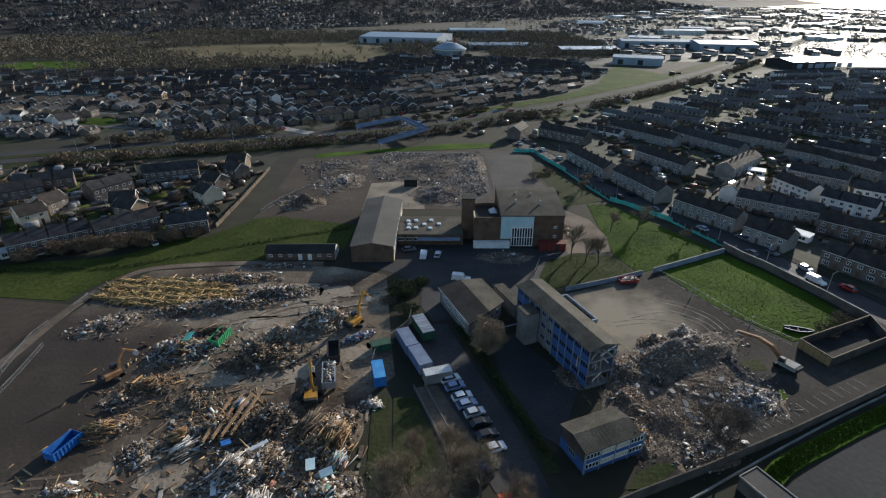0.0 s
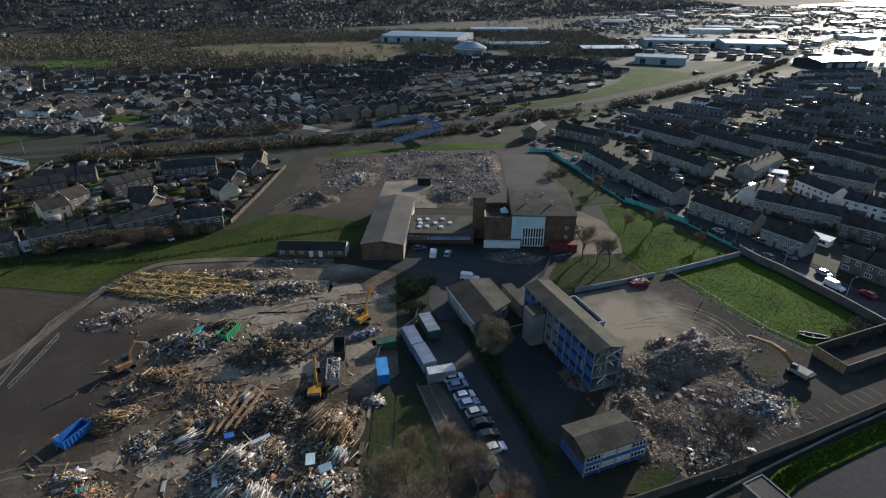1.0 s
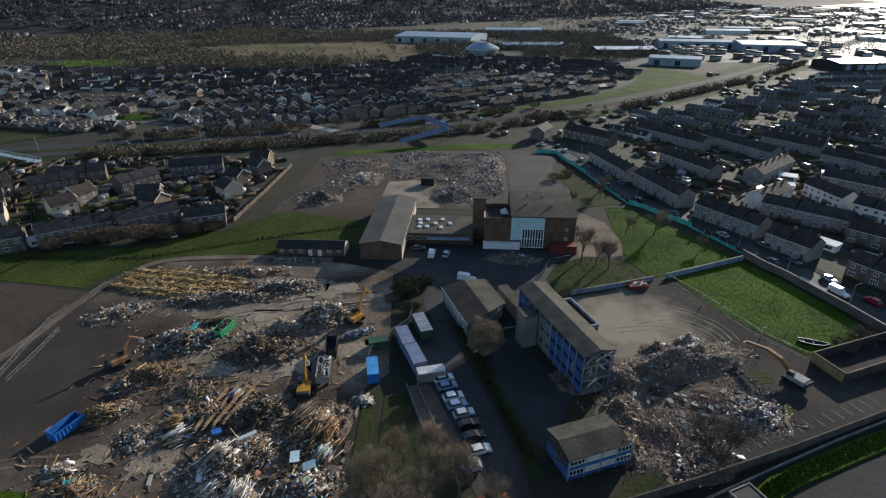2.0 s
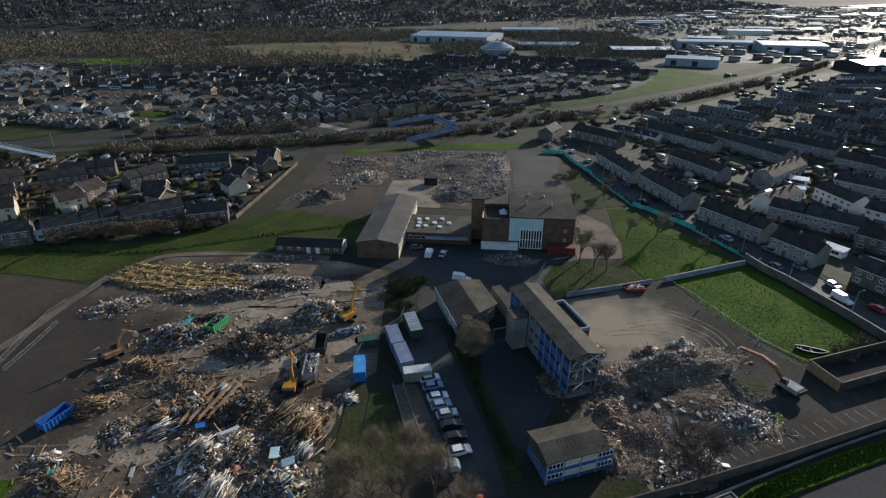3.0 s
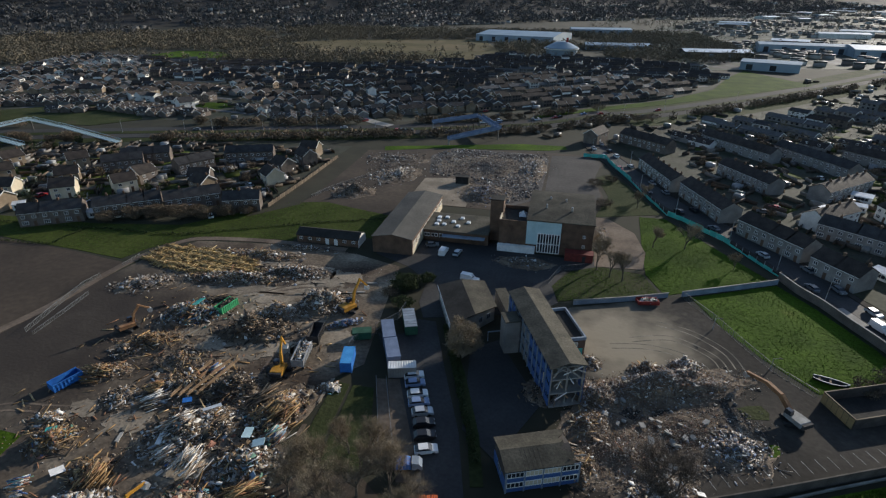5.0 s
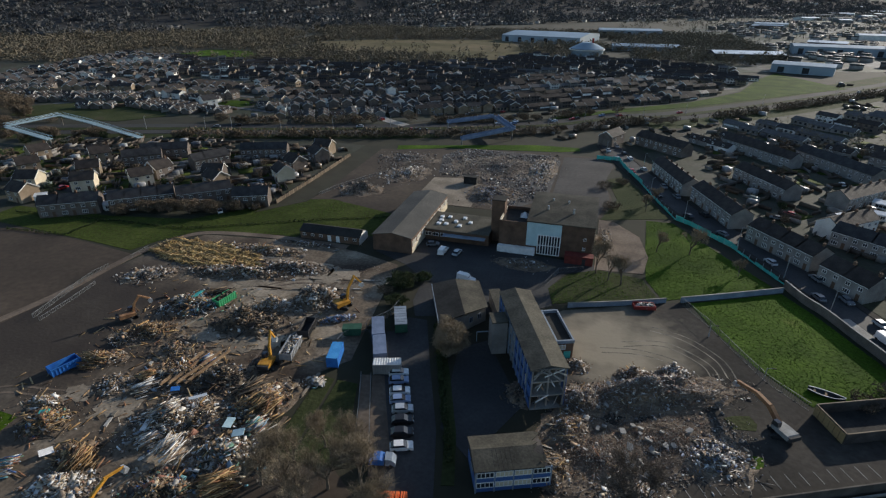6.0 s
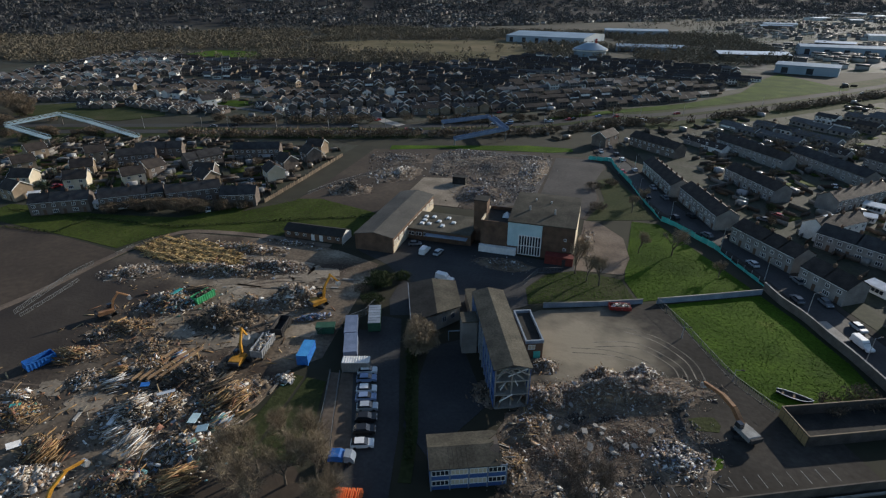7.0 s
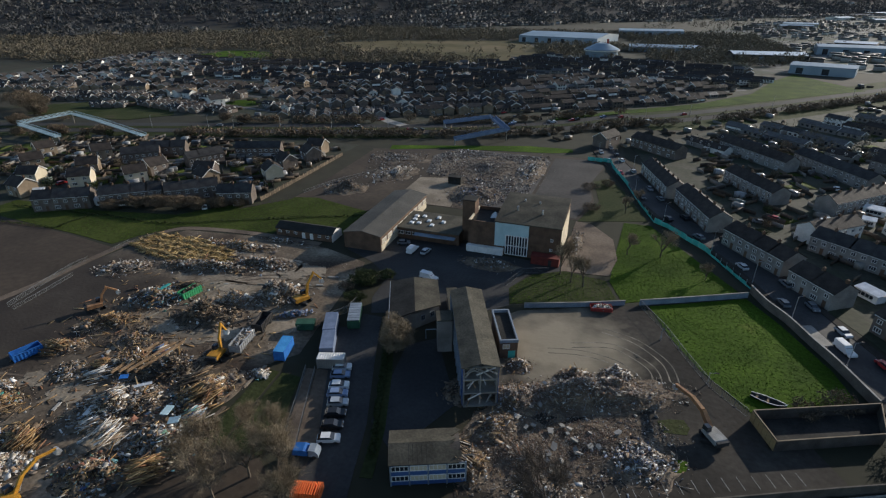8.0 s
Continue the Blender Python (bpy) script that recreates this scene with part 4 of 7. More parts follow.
for i in range(9):
    x = -2.8 + 6.8 * i / 8
    part("mullion", Geo().box(x - 0.13, -0.34, 0.4, x + 0.13, -0.18, 6.8), M_WHITE, b)
for z in (0.4, 3.4, 6.8):
    part("transom", Geo().box(-2.9, -0.33, z - 0.1, 4.1, -0.19, z + 0.1), M_WHITE, b)
part("base_wall", Geo().box(-15.2, -1.6, 0, -3.4, -0.05, 2.2), M_WHITE, b, "white low front wing")
put("window", window(0.9, 0.9), (M_WHITE, M_GLASS), b, pose(11.3, -0.03, 6.4))
put("window", window(0.9, 0.9), (M_WHITE, M_GLASS), b, pose(11.3, -0.03, 3.2))
b = thing("red_portable_building", pose(38.2, 155.2, 0), "low red hut against the gymnasium wall", "hut")
part("body", Geo().box(-4.2, -1.5, 0, 4.2, 1.6, 2.6), M_DRED, b)
part("roof", Geo().box(-4.3, -1.6, 2.6, 4.3, 1.7, 2.75), M_DRED, b)
put("door", Geo().box(-0.5, -0.05, 0, 0.5, 0.03, 2.0), M_SLATE, b, pose(1.5, -1.53, 0.05), "dark door")

b = thing("pavilion_shed", pose(-41.6, 150.4, 0, 0, 0, 1), "long low shed with dark roof and white gable boards", "shed")
part("wall", gable_body(21, 6.2, 2.5, 1.3), M_BRICK, b)
part("roof", gable_roof(21, 6.2, 2.6, 1.3, 0.3), M_FELT2, b)
part("barge_board", Geo().add([(10.82, -3.5, 2.3), (10.82, 0, 3.9), (10.82, 3.5, 2.3), (10.82, 3.5, 0), (10.82, -3.5, 0)], [(0, 4, 3, 2, 1)]), M_WHITE, b, "white gable end")
for i in range(7):
    put("window", window(1.2, 0.9, 1), (M_WHITE, M_GLASS), b, pose(-9 + 3 * i, -3.13, 1.2)) if i not in (3, 4) else put("door", Geo().box(-0.6, -0.06, 0, 0.6, 0.03, 2.1), M_WHITE, b, pose(-9 + 3 * i, -3.13, 0.05), "white door")


# ---- walls, hoardings and fences ----
def wall_line(name, pts, h, t, material, cap, label, capm):
    root = thing(name, Matrix.Identity(4), label, "wall", kind="structure")
    part("wall_body", ribbon(pts, t, -0.2, h), material, root)
    if cap:
        part("coping", ribbon(pts, t + 0.14, h, h + 0.12), capm, root)
    return root


wall_line("wall_painted", [(37, 128.3), (51, 133.5), (62, 138.2)], 1.4, 0.2, M_WALLB, True, "pale blue-grey painted wall between lawn and court", M_CONC)
wall_line("wall_painted_long", [(65.7, 139.4), (79, 145.8), (93.5, 153)], 1.6, 0.2, M_WALLB, True, "pale blue-grey painted wall between two lawns", M_CONC)
wall_line("wall_boundary", smooth([(94.6, 156.3), (97, 149), (100.6, 142.2), (104, 133), (106.8, 126), (110.8, 113.5)]), 2.3, 0.3, M_STONE, True, "old brick boundary wall with pale coping", M_CONC)
wall_line("wall_near", [(20, 54.5), (34.7, 60.8), (48.4, 66.1), (68.4, 74.6), (96.2, 87.2), (130, 102)], 2.2, 0.25, M_DWALL, False, "dark brick wall along the car park", M_CONC)

b = thing("walled_yard", pose(0, 0, 0), "tall boarded yard enclosure with tan panels", "enclosure")
quad = [(86.5, 102.3), (89.2, 95.0), (108.5, 103.5), (110.5, 112.5)]
# floor in near-black felt colour: the walls' shade is painted into it
part("floor", Geo().slab(quad, -0.2, 0.1), M_FELT2, b)
for k, (a, c) in enumerate(zip(quad, quad[1:] + quad[:1])):
    part("yard_wall", Geo().beam((*a, 1.25), (*c, 1.25), 0.2, 2.5), M_DWALL, b)
    part("coping", Geo().beam((*a, 2.54), (*c, 2.54), 0.22, 0.08), M_BUFF, b, "pale coping")
for i in range(6):
    a = Vector((86.5, 102.3)).lerp(Vector((89.2, 95.0)), (i + 0.5) / 6)
    put("panel", Geo().box(-0.58, -0.05, 0.1, 0.58, 0.03, 2.35), M_TAN, b, pose(a.x - 0.16, a.y - 0.06, 0, 0, 0, -69.7), "tan boarded panel")

b = thing("flat_roofed_hut", pose(55.2, 60.8, 0, 0, 0, 26), "small hut with flat grey roof and pale edging", "hut")
part("wall", Geo().box(-2.1, -3.6, 0, 2.1, 3.2, 2.7), M_STONE, b)
part("roof", Geo().box(-2.2, -3.7, 2.7, 2.2, 3.3, 2.85), M_ASPH, b)
for x0, y0, x1, y1 in ((-2.3, -3.8, 2.3, -3.6), (-2.3, 3.2, 2.3, 3.4), (-2.3, -3.6, -2.1, 3.2), (2.1, -3.6, 2.3, 3.2)):
    part("roof_edge", Geo().box(x0, y0, 2.7, x1, y1, 3.0), M_CONC, b, "pale roof edging")

b = thing("teal_hoarding", Matrix.Identity(4), "teal sheeted site hoarding along the street", "fence")
line = [(40.4, 272), (51.4, 271.4), (53, 262), (59.5, 240), (64, 221), (70.2, 199.8), (75, 195.5), (80, 187.5), (85.3, 180.5), (90, 169.5), (95.4, 157)]
first = None
for a, c in zip(line, line[1:]):
    a, c = Vector(a), Vector(c)
    n = max(1, round((c - a).length / 3.4))
    for i in range(n):
        p, q = a.lerp(c, i / n), a.lerp(c, (i + 1) / n)
        d = q - p
        low = random.uniform(1.5, 2.0) if 178 < p.y < 202 or p.y > 238 else random.choice((0.5, 0.7, 0.9, 1.1))
        part("hoarding_panel", Geo().beam((*(p + d * 0.02), low / 2 + 0.05), (*(p + d * 0.97), low / 2 + 0.05 + random.uniform(-0.08, 0.08)), 0.05, low), M_TEAL, b)
        part("post", Geo().box(p.x - 0.05, p.y - 0.05, 0, p.x + 0.05, p.y + 0.05, 2.1), M_STEEL, b)

b = thing("board_fence", Matrix.Identity(4), "tall brown board fence with pale posts behind gardens", "fence")
for i in range(22):
    y0, y1 = 172.5 + i * 3.1, 175.6 + i * 3.1
    x = -77.0 - 0.02 * max(0, y0 - 200)
    part("fence_panel", Geo().box(x - 0.04, y0 + 0.12, 0.05, x + 0.04, y1 - 0.12, 1.7 + random.uniform(-0.15, 0.1)), M_OLDBD, b)
    part("fence_post", Geo().box(x - 0.1, y0 - 0.1, 0, x + 0.1, y0 + 0.1, 1.95), M_BUFF, b)


def mesh_fence(name, pts, label, h=2.0, step=3.4, feet=True, m=None):
    root = thing(name, Matrix.Identity(4), label, "fence")
    foot = None
    rails = m is M_WHITE
    for a, c in zip(pts, pts[1:]):
        a, c = Vector(a), Vector(c)
        n = max(1, round((c - a).length / step))
        for i in range(n):
            p, q = a.lerp(c, (i + 0.03) / n), a.lerp(c, (i + 0.97) / n)
            d = q - p
            mid = (p + q) / 2
            put("fence_panel", lattice(d.length, (h - 0.1) * (0.4 if rails else 1), 0 if rails else 5, 0.05 if rails else 0.028), m or M_FSTEEL, root, pose(mid.x, mid.y, 0.08, 0, 0, math.degrees(math.atan2(d.y, d.x))))
            if feet:
                part("fence_foot", Geo().box(p.x - 0.35, p.y - 0.12, 0, p.x + 0.35, p.y + 0.12, 0.16), M_BLACK, root)
    return root


mesh_fence("site_fence", [(66, 138.5), (71.5, 129), (76, 118.5), (80, 110), (86, 103)], "temporary steel mesh fence on block feet by the lawn")
mesh_fence("site_fence", [(-91.8, 84.5), (-94.5, 96), (-96.5, 106.5), (-96, 112)], "thin pale rail fence along the track", 1.3, 3.0, False, M_FADED)
mesh_fence("site_fence", [(-89.2, 84), (-90.2, 94), (-91.5, 103)], "thin pale rail fence along the track", 1.0, 3.0, False, M_FADED)
mesh_fence("site_fence", [(-94.4, 118.5), (-94.2, 125.5)], "thin pale rail fence along the track", 1.2, 3.0, False, M_FADED)
mesh_fence("site_fence", [(-9.2, 104), (-13, 99), (-13.2, 95.5)], "steel mesh fence round the parking strip", 2.0, 2.5, False)
mesh_fence("site_fence", [(-10, 105), (-6, 111), (-5.5, 117)], "steel mesh fence round the parking strip", 2.0, 2.5, False)
mesh_fence("path_rail", [(-1.5, 88.2), (2.6, 78), (7.3, 66.6)], "thin metal rail beside the path", 1.1, 2.4, False)
mesh_fence("path_rail", [(-3.7, 88), (0.3, 77.6), (4.3, 66.4)], "thin metal rail beside the path", 1.1, 2.4, False)
mesh_fence("site_fence", [(40, 150), (33, 147), (30, 138)], "steel mesh fence by rough grass", 1.6, 3, False)
mesh_fence("yard_fence", [(-66, 186), (-62, 200), (-55, 214), (-50, 222)], "pale rail fence in the cleared yard", 1.2, 3.2, False, M_FADED)


# ---- houses ----
HOUSES = {}
WALLS = {"grey": M_REND, "white": M_RWHT, "buff": M_BUFF, "brown": M_HBRICK, "cream": M_CREAM}
WORDS = {"grey": "grey rendered", "white": "white rendered", "buff": "buff brick", "brown": "brown brick", "cream": "cream rendered"}


def house(style, tile, w, d, m, detail=2, kind="terraced_house", eaves=5.0, rise=2.3, group=""):
    """A house with its ridge along x; detail 2 has windows, door and chimney, 1 has some windows."""
    key = (style, tile, w, d, detail, kind, eaves, rise)
    if key in HOUSES:
        ob = copy_thing(HOUSES[key], m)
        return tagged(ob, group=group)
    name = kind.replace("_", " ")
    root = thing(kind, m, f"{WORDS[style]} two-storey {name} with {'brown tiled' if tile == 'tile' else 'grey tiled'} roof", "house", group)
    part("wall", gable_body(w, d, eaves, rise), WALLS[style], root)
    part("roof", gable_roof(w, d, eaves + 0.05, rise, 0.22 if kind == "terraced_house" else 0.35), M_TILE if tile == "tile" else M_SLATE, root)
    if kind != "terraced_house" or detail == 2:
        for k in (-1, 1):
            e = k * (w / 2 + (0.24 if kind == "terraced_house" else 0.37))
            if kind != "terraced_house":
                part("barge_board", Geo().beam((e, -d / 2 - 0.3, eaves - 0.15), (e, 0, eaves + rise + 0.06), 0.06, 0.28).beam((e, d / 2 + 0.3, eaves - 0.15), (e, 0, eaves + rise + 0.06), 0.06, 0.28), M_FASCIA, root, "pale gable board")
            part("gutter", Geo().beam((-w / 2, k * (d / 2 + 0.28), eaves - 0.12), (w / 2, k * (d / 2 + 0.28), eaves - 0.12), 0.1, 0.12), M_FASCIA, root)
    up = window(1.3, 1.15, 1)
    down = window(1.9, 1.35, 2)
    if detail:
        src = {}
        for s in (-1, 1):
            for x, z, g in ((-w * 0.25, 3.1, "u"), (w * 0.25, 3.1, "u"), (-w * 0.22, 0.8, "d")):
                mm = pose(x, s * (d / 2 + 0.03), z, 0, 0, 180 if s > 0 else 0)
                if g in src:
                    share(src[g], root, mm)
                else:
                    src[g] = put("window", up if g == "u" else down, (M_WHITE, M_GLASS), root, mm)
            if detail < 2:
                break
            put("door", Geo().box(-0.5, -0.06, 0, 0.5, 0.03, 2.1), M_WHITE if s > 0 else M_BRICK, root, pose(w * 0.24, s * (d / 2 + 0.03), 0.02, 0, 0, 180 if s > 0 else 0))
    if detail == 2:
        part("chimney", Geo().box(w / 2 - 1.1, -0.35, eaves + rise - 0.5, w / 2 - 0.4, 0.35, eaves + rise + 1.0).tube((w / 2 - 0.75, 0, eaves + rise + 1.0), (w / 2 - 0.75, 0, eaves + rise + 1.35), 0.14, 0.11, 6), M_BRICK, root)
    HOUSES[key] = root
    return root


def terrace(a, b, style, tile, d=8.0, unit=6.0, detail=2, eaves=5.0, rise=2.4, group="terraces", kind="terraced_house"):
    a, b = Vector(a), Vector(b)
    n = max(1, round((b - a).length / unit))
    w = round((b - a).length / n * 2) / 2
    turn = math.degrees(math.atan2(b.y - a.y, b.x - a.x))
    dirn = (b - a).normalized()
    mid = (a + b) / 2
    for i in range(n):
        p = mid + dirn * w * (i - (n - 1) / 2)
        st = style if isinstance(style, str) else random.choice(style)
        house(st, tile, w, d, pose(p.x, p.y, 0, 0, 0, turn), detail, kind, eaves, rise, group)


# terraces across the street
terrace((69, 260), (78.5, 228), "grey", "tile", group="street terraces")
terrace((81.5, 226.5), (91, 197), "grey", "tile", eaves=5.4, group="street terraces")
terrace((94, 191), (107.5, 170.5), "grey", "tile", eaves=5.3, group="street terraces")
terrace((108, 166), (115.5, 154.5), "grey", "tile", group="street terraces")
terrace((122.5, 147), (135, 127), "brown", "tile", group="street terraces")
back_rows = [((102.8, 261), (116.4, 233.5), "grey"), ((130.5, 230), (154, 251), "grey"), ((119, 195), (140, 178), "grey"), ((117, 198), (133, 211), "white"),
             ((148, 217), (152.5, 199), "white"), ((153, 196), (164, 182), "white"), ((180, 265), (191, 251.5), "grey"), ((190, 248.5), (200, 225), "grey"),
             ((107, 317), (130, 282.5), "grey"), ((138, 302), (157, 264.5), "grey"), ((136, 172), (150, 158), "brown"), ((62, 310), (84, 288), "brown"),
             ((160, 230), (176, 214), "grey"), ((172, 205), (190, 190), "white"), ((168, 300), (186, 276), "grey"), ((200, 272), (216, 250), "grey"),
             ((160, 168), (176, 150), "grey"), ((178, 184), (200, 166), "grey"), ((206, 238), (222, 214), "grey"), ((150, 140), (164, 122), "brown"), ((176, 142), (194, 122), "grey")]
for a, b, st in back_rows:
    terrace(a, b, st, "tile" if random.random() < 0.6 else "slate", detail=2 if a[1] < 265 else 1, group="back terraces")
house("brown", "tile", 14, 8, pose(47, 305, 0, 0, 0, 63), 1, "detached_house", 5.2, 2.6)

# estate beyond the board fence
terrace((-133, 149), (-115, 163), "brown", "slate", 7.5, group="estate terraces")
terrace((-112.5, 161), (-98, 173.5), "brown", "slate", 7.5, group="estate terraces")
terrace((-91, 166.5), (-79.5, 171.5), "brown", "slate", 7.5, group="estate terraces")
terrace((-152, 138), (-136, 148), "brown", "slate", 7.5, group="estate terraces")
terrace((-172, 207), (-154, 217.5), "brown", "slate", 7.5, detail=1, group="estate terraces")
terrace((-137, 199), (-129, 213), "brown", "slate", 7.5, detail=1, group="estate terraces")
terrace((-127, 223), (-107, 231), "brown", "slate", 7.5, detail=1, group="estate terraces")
terrace((-172, 195), (-159, 205.5), "brown", "slate", 7.5, detail=1, group="estate terraces")
for x, y, r in ((-144, 176, 55), (-144, 187, 76), (-112, 183, -20), (-90, 199, -40), (-92.5, 213.5, -28), (-92.3, 241.5, 0), (-89, 229, -35), (-219.5, 192, 70), (-188.5, 198, 55), (-174, 178.5, 41), (-174, 148, -6), (-145, 188, 70), (-118, 190, 18), (-185, 160, 20), (-205, 175, 60), (-200, 150, -10), (-162, 165, 35)):
    house(random.choice(("buff", "cream", "buff", "brown")), "tile", 8.5, 7.5, pose(x, y, 0, 0, 0, r), 2, "detached_house", 4.8, 2.6, "estate houses")

# the wide estate beyond the carriageway
EST = [(-500, 330), (-300, 292), (-187, 304), (-92, 312), (-50, 348), (8, 385), (95, 440), (148, 515), (178, 585), (165, 665), (60, 700), (-55, 725), (-100, 640), (-130, 600), (-216, 575), (-318, 565), (-400, 560), (-560, 590)]
CITY = [(84, 322), (108, 360), (152, 386), (257, 470), (337, 560), (382, 596), (480, 580), (660, 600), (660, 200), (232, 190), (222, 290), (170, 312), (140, 318), (96, 305)]
VERGE = [(10, 350), (52, 388), (100, 420), (215, 525), (240, 550), (230, 585), (206, 645), (176, 590), (143, 505), (100, 446), (50, 406), (8, 370)]
near_houses, far_houses = [], []
lanes = []
for poly, blocks, styles, dx, dy in ((EST, [(-420, 430, 24), (-250, 370, -8), (-250, 480, 12), (-110, 400, 30), (-100, 530, 4), (30, 480, 38), (60, 620, -6), (-30, 660, 10), (-330, 520, 30), (-340, 340, 18)], ("buff", "brown", "brown", "brown", "brown", "grey", "brown", "white"), 9.2, 13.5), (CITY, [(300, 400, -4), (420, 480, 3), (520, 350, -6), (330, 250, -40), (240, 400, -50), (450, 250, -10)], ("grey", "grey", "white", "brown", "grey"), 12.6, 24)):
    seeds = [Vector((x, y)) for x, y, r in blocks]
    for bi, (bx, by, turn) in enumerate(blocks):
        c, s = math.cos(radians(turn)), math.sin(radians(turn))
        across = poly is EST and bi in (0, 1, 3, 9)
        for row in range(-18, 19):
            off = random.uniform(0, 12)
            run = []
            row_style = random.choice(styles)
            for k in range(-24, 25):
                lx, ly = k * dx + off + random.uniform(-0.6, 0.6), row * dy + (4 if row % 2 else 0) + random.uniform(-0.7, 0.7)
                x, y = bx + c * lx - s * ly, by + s * lx + c * ly
                if not inside(x, y, poly) or min(range(len(seeds)), key=lambda i: (seeds[i] - Vector((x, y))).length) != bi:
                    continue
                if poly is EST and row % 3 == 0:
                    run.append((x, y))
                    continue
                if (-232 < x < -196 and 326 < y < 356) or random.random() < 0.06 or (k % 9 == 0 and poly is CITY):
                    continue
                t90 = turn + (90 if (across and random.random() < 0.75) or (poly is EST and not across and random.random() < 0.12) else 0) + random.uniform(-3, 3)
                w = random.choice((8.0, 9.0)) if poly is EST else 12.5
                (near_houses if y < (368 if poly is EST else 330) else far_houses).append((x, y, t90, w, row_style if random.random() < 0.7 else random.choice(styles)))
            if len(run) > 4:
                lanes.append(run)
for k, run in enumerate(lanes):
    setting("road_estate", ribbon(run, 4.6, -0.2, 0.09 + 0.002 * (k % 9)), M_STREET, "narrow estate street between rows of houses", "road")
for line in ([(-148, 364), (-129, 358), (-112, 346), (-93, 324), (-74, 312)], [(-185, 350), (-148, 364), (-129, 394), (-100, 429)]):
    setting("road_estate", ribbon(smooth(line), 7, -0.2, 0.13), M_CONC, "pale concrete estate road", "road")
for x, y, turn, w, st in near_houses[:300]:
    house(st, random.choice(("tile", "slate", "tile")), w, 6.6, pose(x, y, 0, 0, 0, turn), 1, "semi_detached_house", 2.7 if y < 345 else 4.2, 1.7, "far estate houses")
boards, panes = Geo(), Geo()
for st in WALLS:
    walls_, roofs_ = Geo(), Geo()
    for x, y, turn, w, st2 in far_houses + near_houses[300:]:
        if st2 != st:
            continue
        m4 = pose(x, y, 0, 0, 0, turn)
        h = random.choice((2.4, 2.6, 4.5, 2.8))
        a, c = gable_body(w, 6.6, h, 1.7), gable_roof(w, 6.6, h + 0.05, 1.7, 0.3)
        walls_.add([m4 @ Vector(p) for p in a.v], a.f)
        roofs_.add([m4 @ Vector(p) for p in c.v], c.f)
        for k in (-0.26, 0.0, 0.26):
            for z in ((0.9,) if h < 3 else (0.8, 3.0)):
                panes.obox(m4 @ pose(w * k, -3.34, z + 0.6), 1.5, 0.1, 1.15)
        if random.random() < 0.75:
            e = min((-1, 1), key=lambda k: (m4 @ Vector((k * w, 0, 0))).y) * (w / 2 + 0.34)
            for k in (-1, 1):
                panes.obox(m4 @ pose(e * (w / 2 + 0.04) / abs(e), k * 1.5, min(h, 3.6) - 1.2), 0.1, 1.4, 1.2)
                boards.beam(m4 @ Vector((e, k * 3.6, h - 0.1)), m4 @ Vector((e, 0, h + 1.72)), 0.08, 0.45)
            if random.random() < 0.12:
                boards.beam(m4 @ Vector((-w * 0.42, -3.38, h * 0.62)), m4 @ Vector((w * 0.42, -3.38, h * 0.62)), 0.08, h * 0.34)
    if walls_.v:
        tagged(new("estate_house_walls", walls_.mesh("estate_house_walls", WALLS[st])), f"{WORDS[st]} walls of the far estate houses", "houses", kind="stuff")
        tagged(new("estate_house_roofs", roofs_.mesh("estate_house_roofs", M_TILE if st in ("buff", "brown") else M_PTILE if st == "grey" else M_SLATE)), "tiled roofs of the far estate houses", "houses", kind="stuff")
tagged(new("estate_windows", panes.mesh("estate_windows", M_GLASS)), "dark windows of the far estate houses", "windows", kind="stuff")
tagged(new("estate_gable_boards", boards.mesh("estate_gable_boards", M_FASCIA)), "pale gable boards and cladding of the far houses", "houses", kind="stuff")

# garden fences, sheds and lean-tos among the houses
fc, fs, fe, sc, ss, se = [], [], [], [], [], []
for i in range(4600):
    x, y = random.choice(((random.uniform(90, 320), random.uniform(110, 340)), (random.uniform(-300, -82), random.uniform(140, 250)), (random.uniform(-300, 160), random.uniform(300, 560)), (random.uniform(200, 560), random.uniform(250, 580))))
    if x > 60 and y < 330 and x < 150 - (y - 120) * 0.5:
        continue
    if x < 0 and y < 250 and (y < 158 - (x + 130) * 0.05 or y < 166 and x > -100 or x < -240):
        continue
    if 255 + 0.3 * (x + 210) - 20 < y < 262 + 0.35 * (x + 210) + 30 and x < 0:
        continue
    if y < 330 and x > 60 and any((Vector(q) - Vector((x, y))).length < 13 for q in street):
        continue
    if -82 < x < 60 and y < 300 or inside(x, y, VERGE) or min((Vector(q) - Vector((x, y))).length for q in road_line) < 19:
        continue
    t = (-1.1 if x > 60 else 0.6) + noise.noise(Vector((x * 0.006, y * 0.006, 0))) * 1.0 + (1.571 if i % 2 else 0)
    if i % 8:
        fc.append((x, y, 0.8)); fs.append((random.uniform(4, 9), 0.08, random.uniform(1.3, 1.8))); fe.append((0, 0, t))
    else:
        sc.append((x, y, 1.1)); ss.append((random.uniform(2, 5), random.uniform(2, 3), random.uniform(1.9, 2.6))); se.append((0, 0, t))
lc, ls, le = [], [], []
for i in range(650):
    x, y = random.choice(((random.uniform(90, 320), random.uniform(110, 340)), (random.uniform(-300, -90), random.uniform(165, 240)), (random.uniform(160, 560), random.uniform(230, 560))))
    if x > 60 and (x < 158 - (y - 120) * 0.45 or any((Vector(q) - Vector((x, y))).length < 15 for q in street)):
        continue
    if inside(x, y, VERGE) or min((Vector(q) - Vector((x, y))).length for q in road_line) < 40:
        continue
    t = (-1.1 if x > 60 else 0.6) + noise.noise(Vector((x * 0.006, y * 0.006, 0)))
    lc.append((x, y, 0.13 + 0.0002 * i)); ls.append((random.uniform(4, 9), random.uniform(5, 11), 0.06)); le.append((0, 0, t))
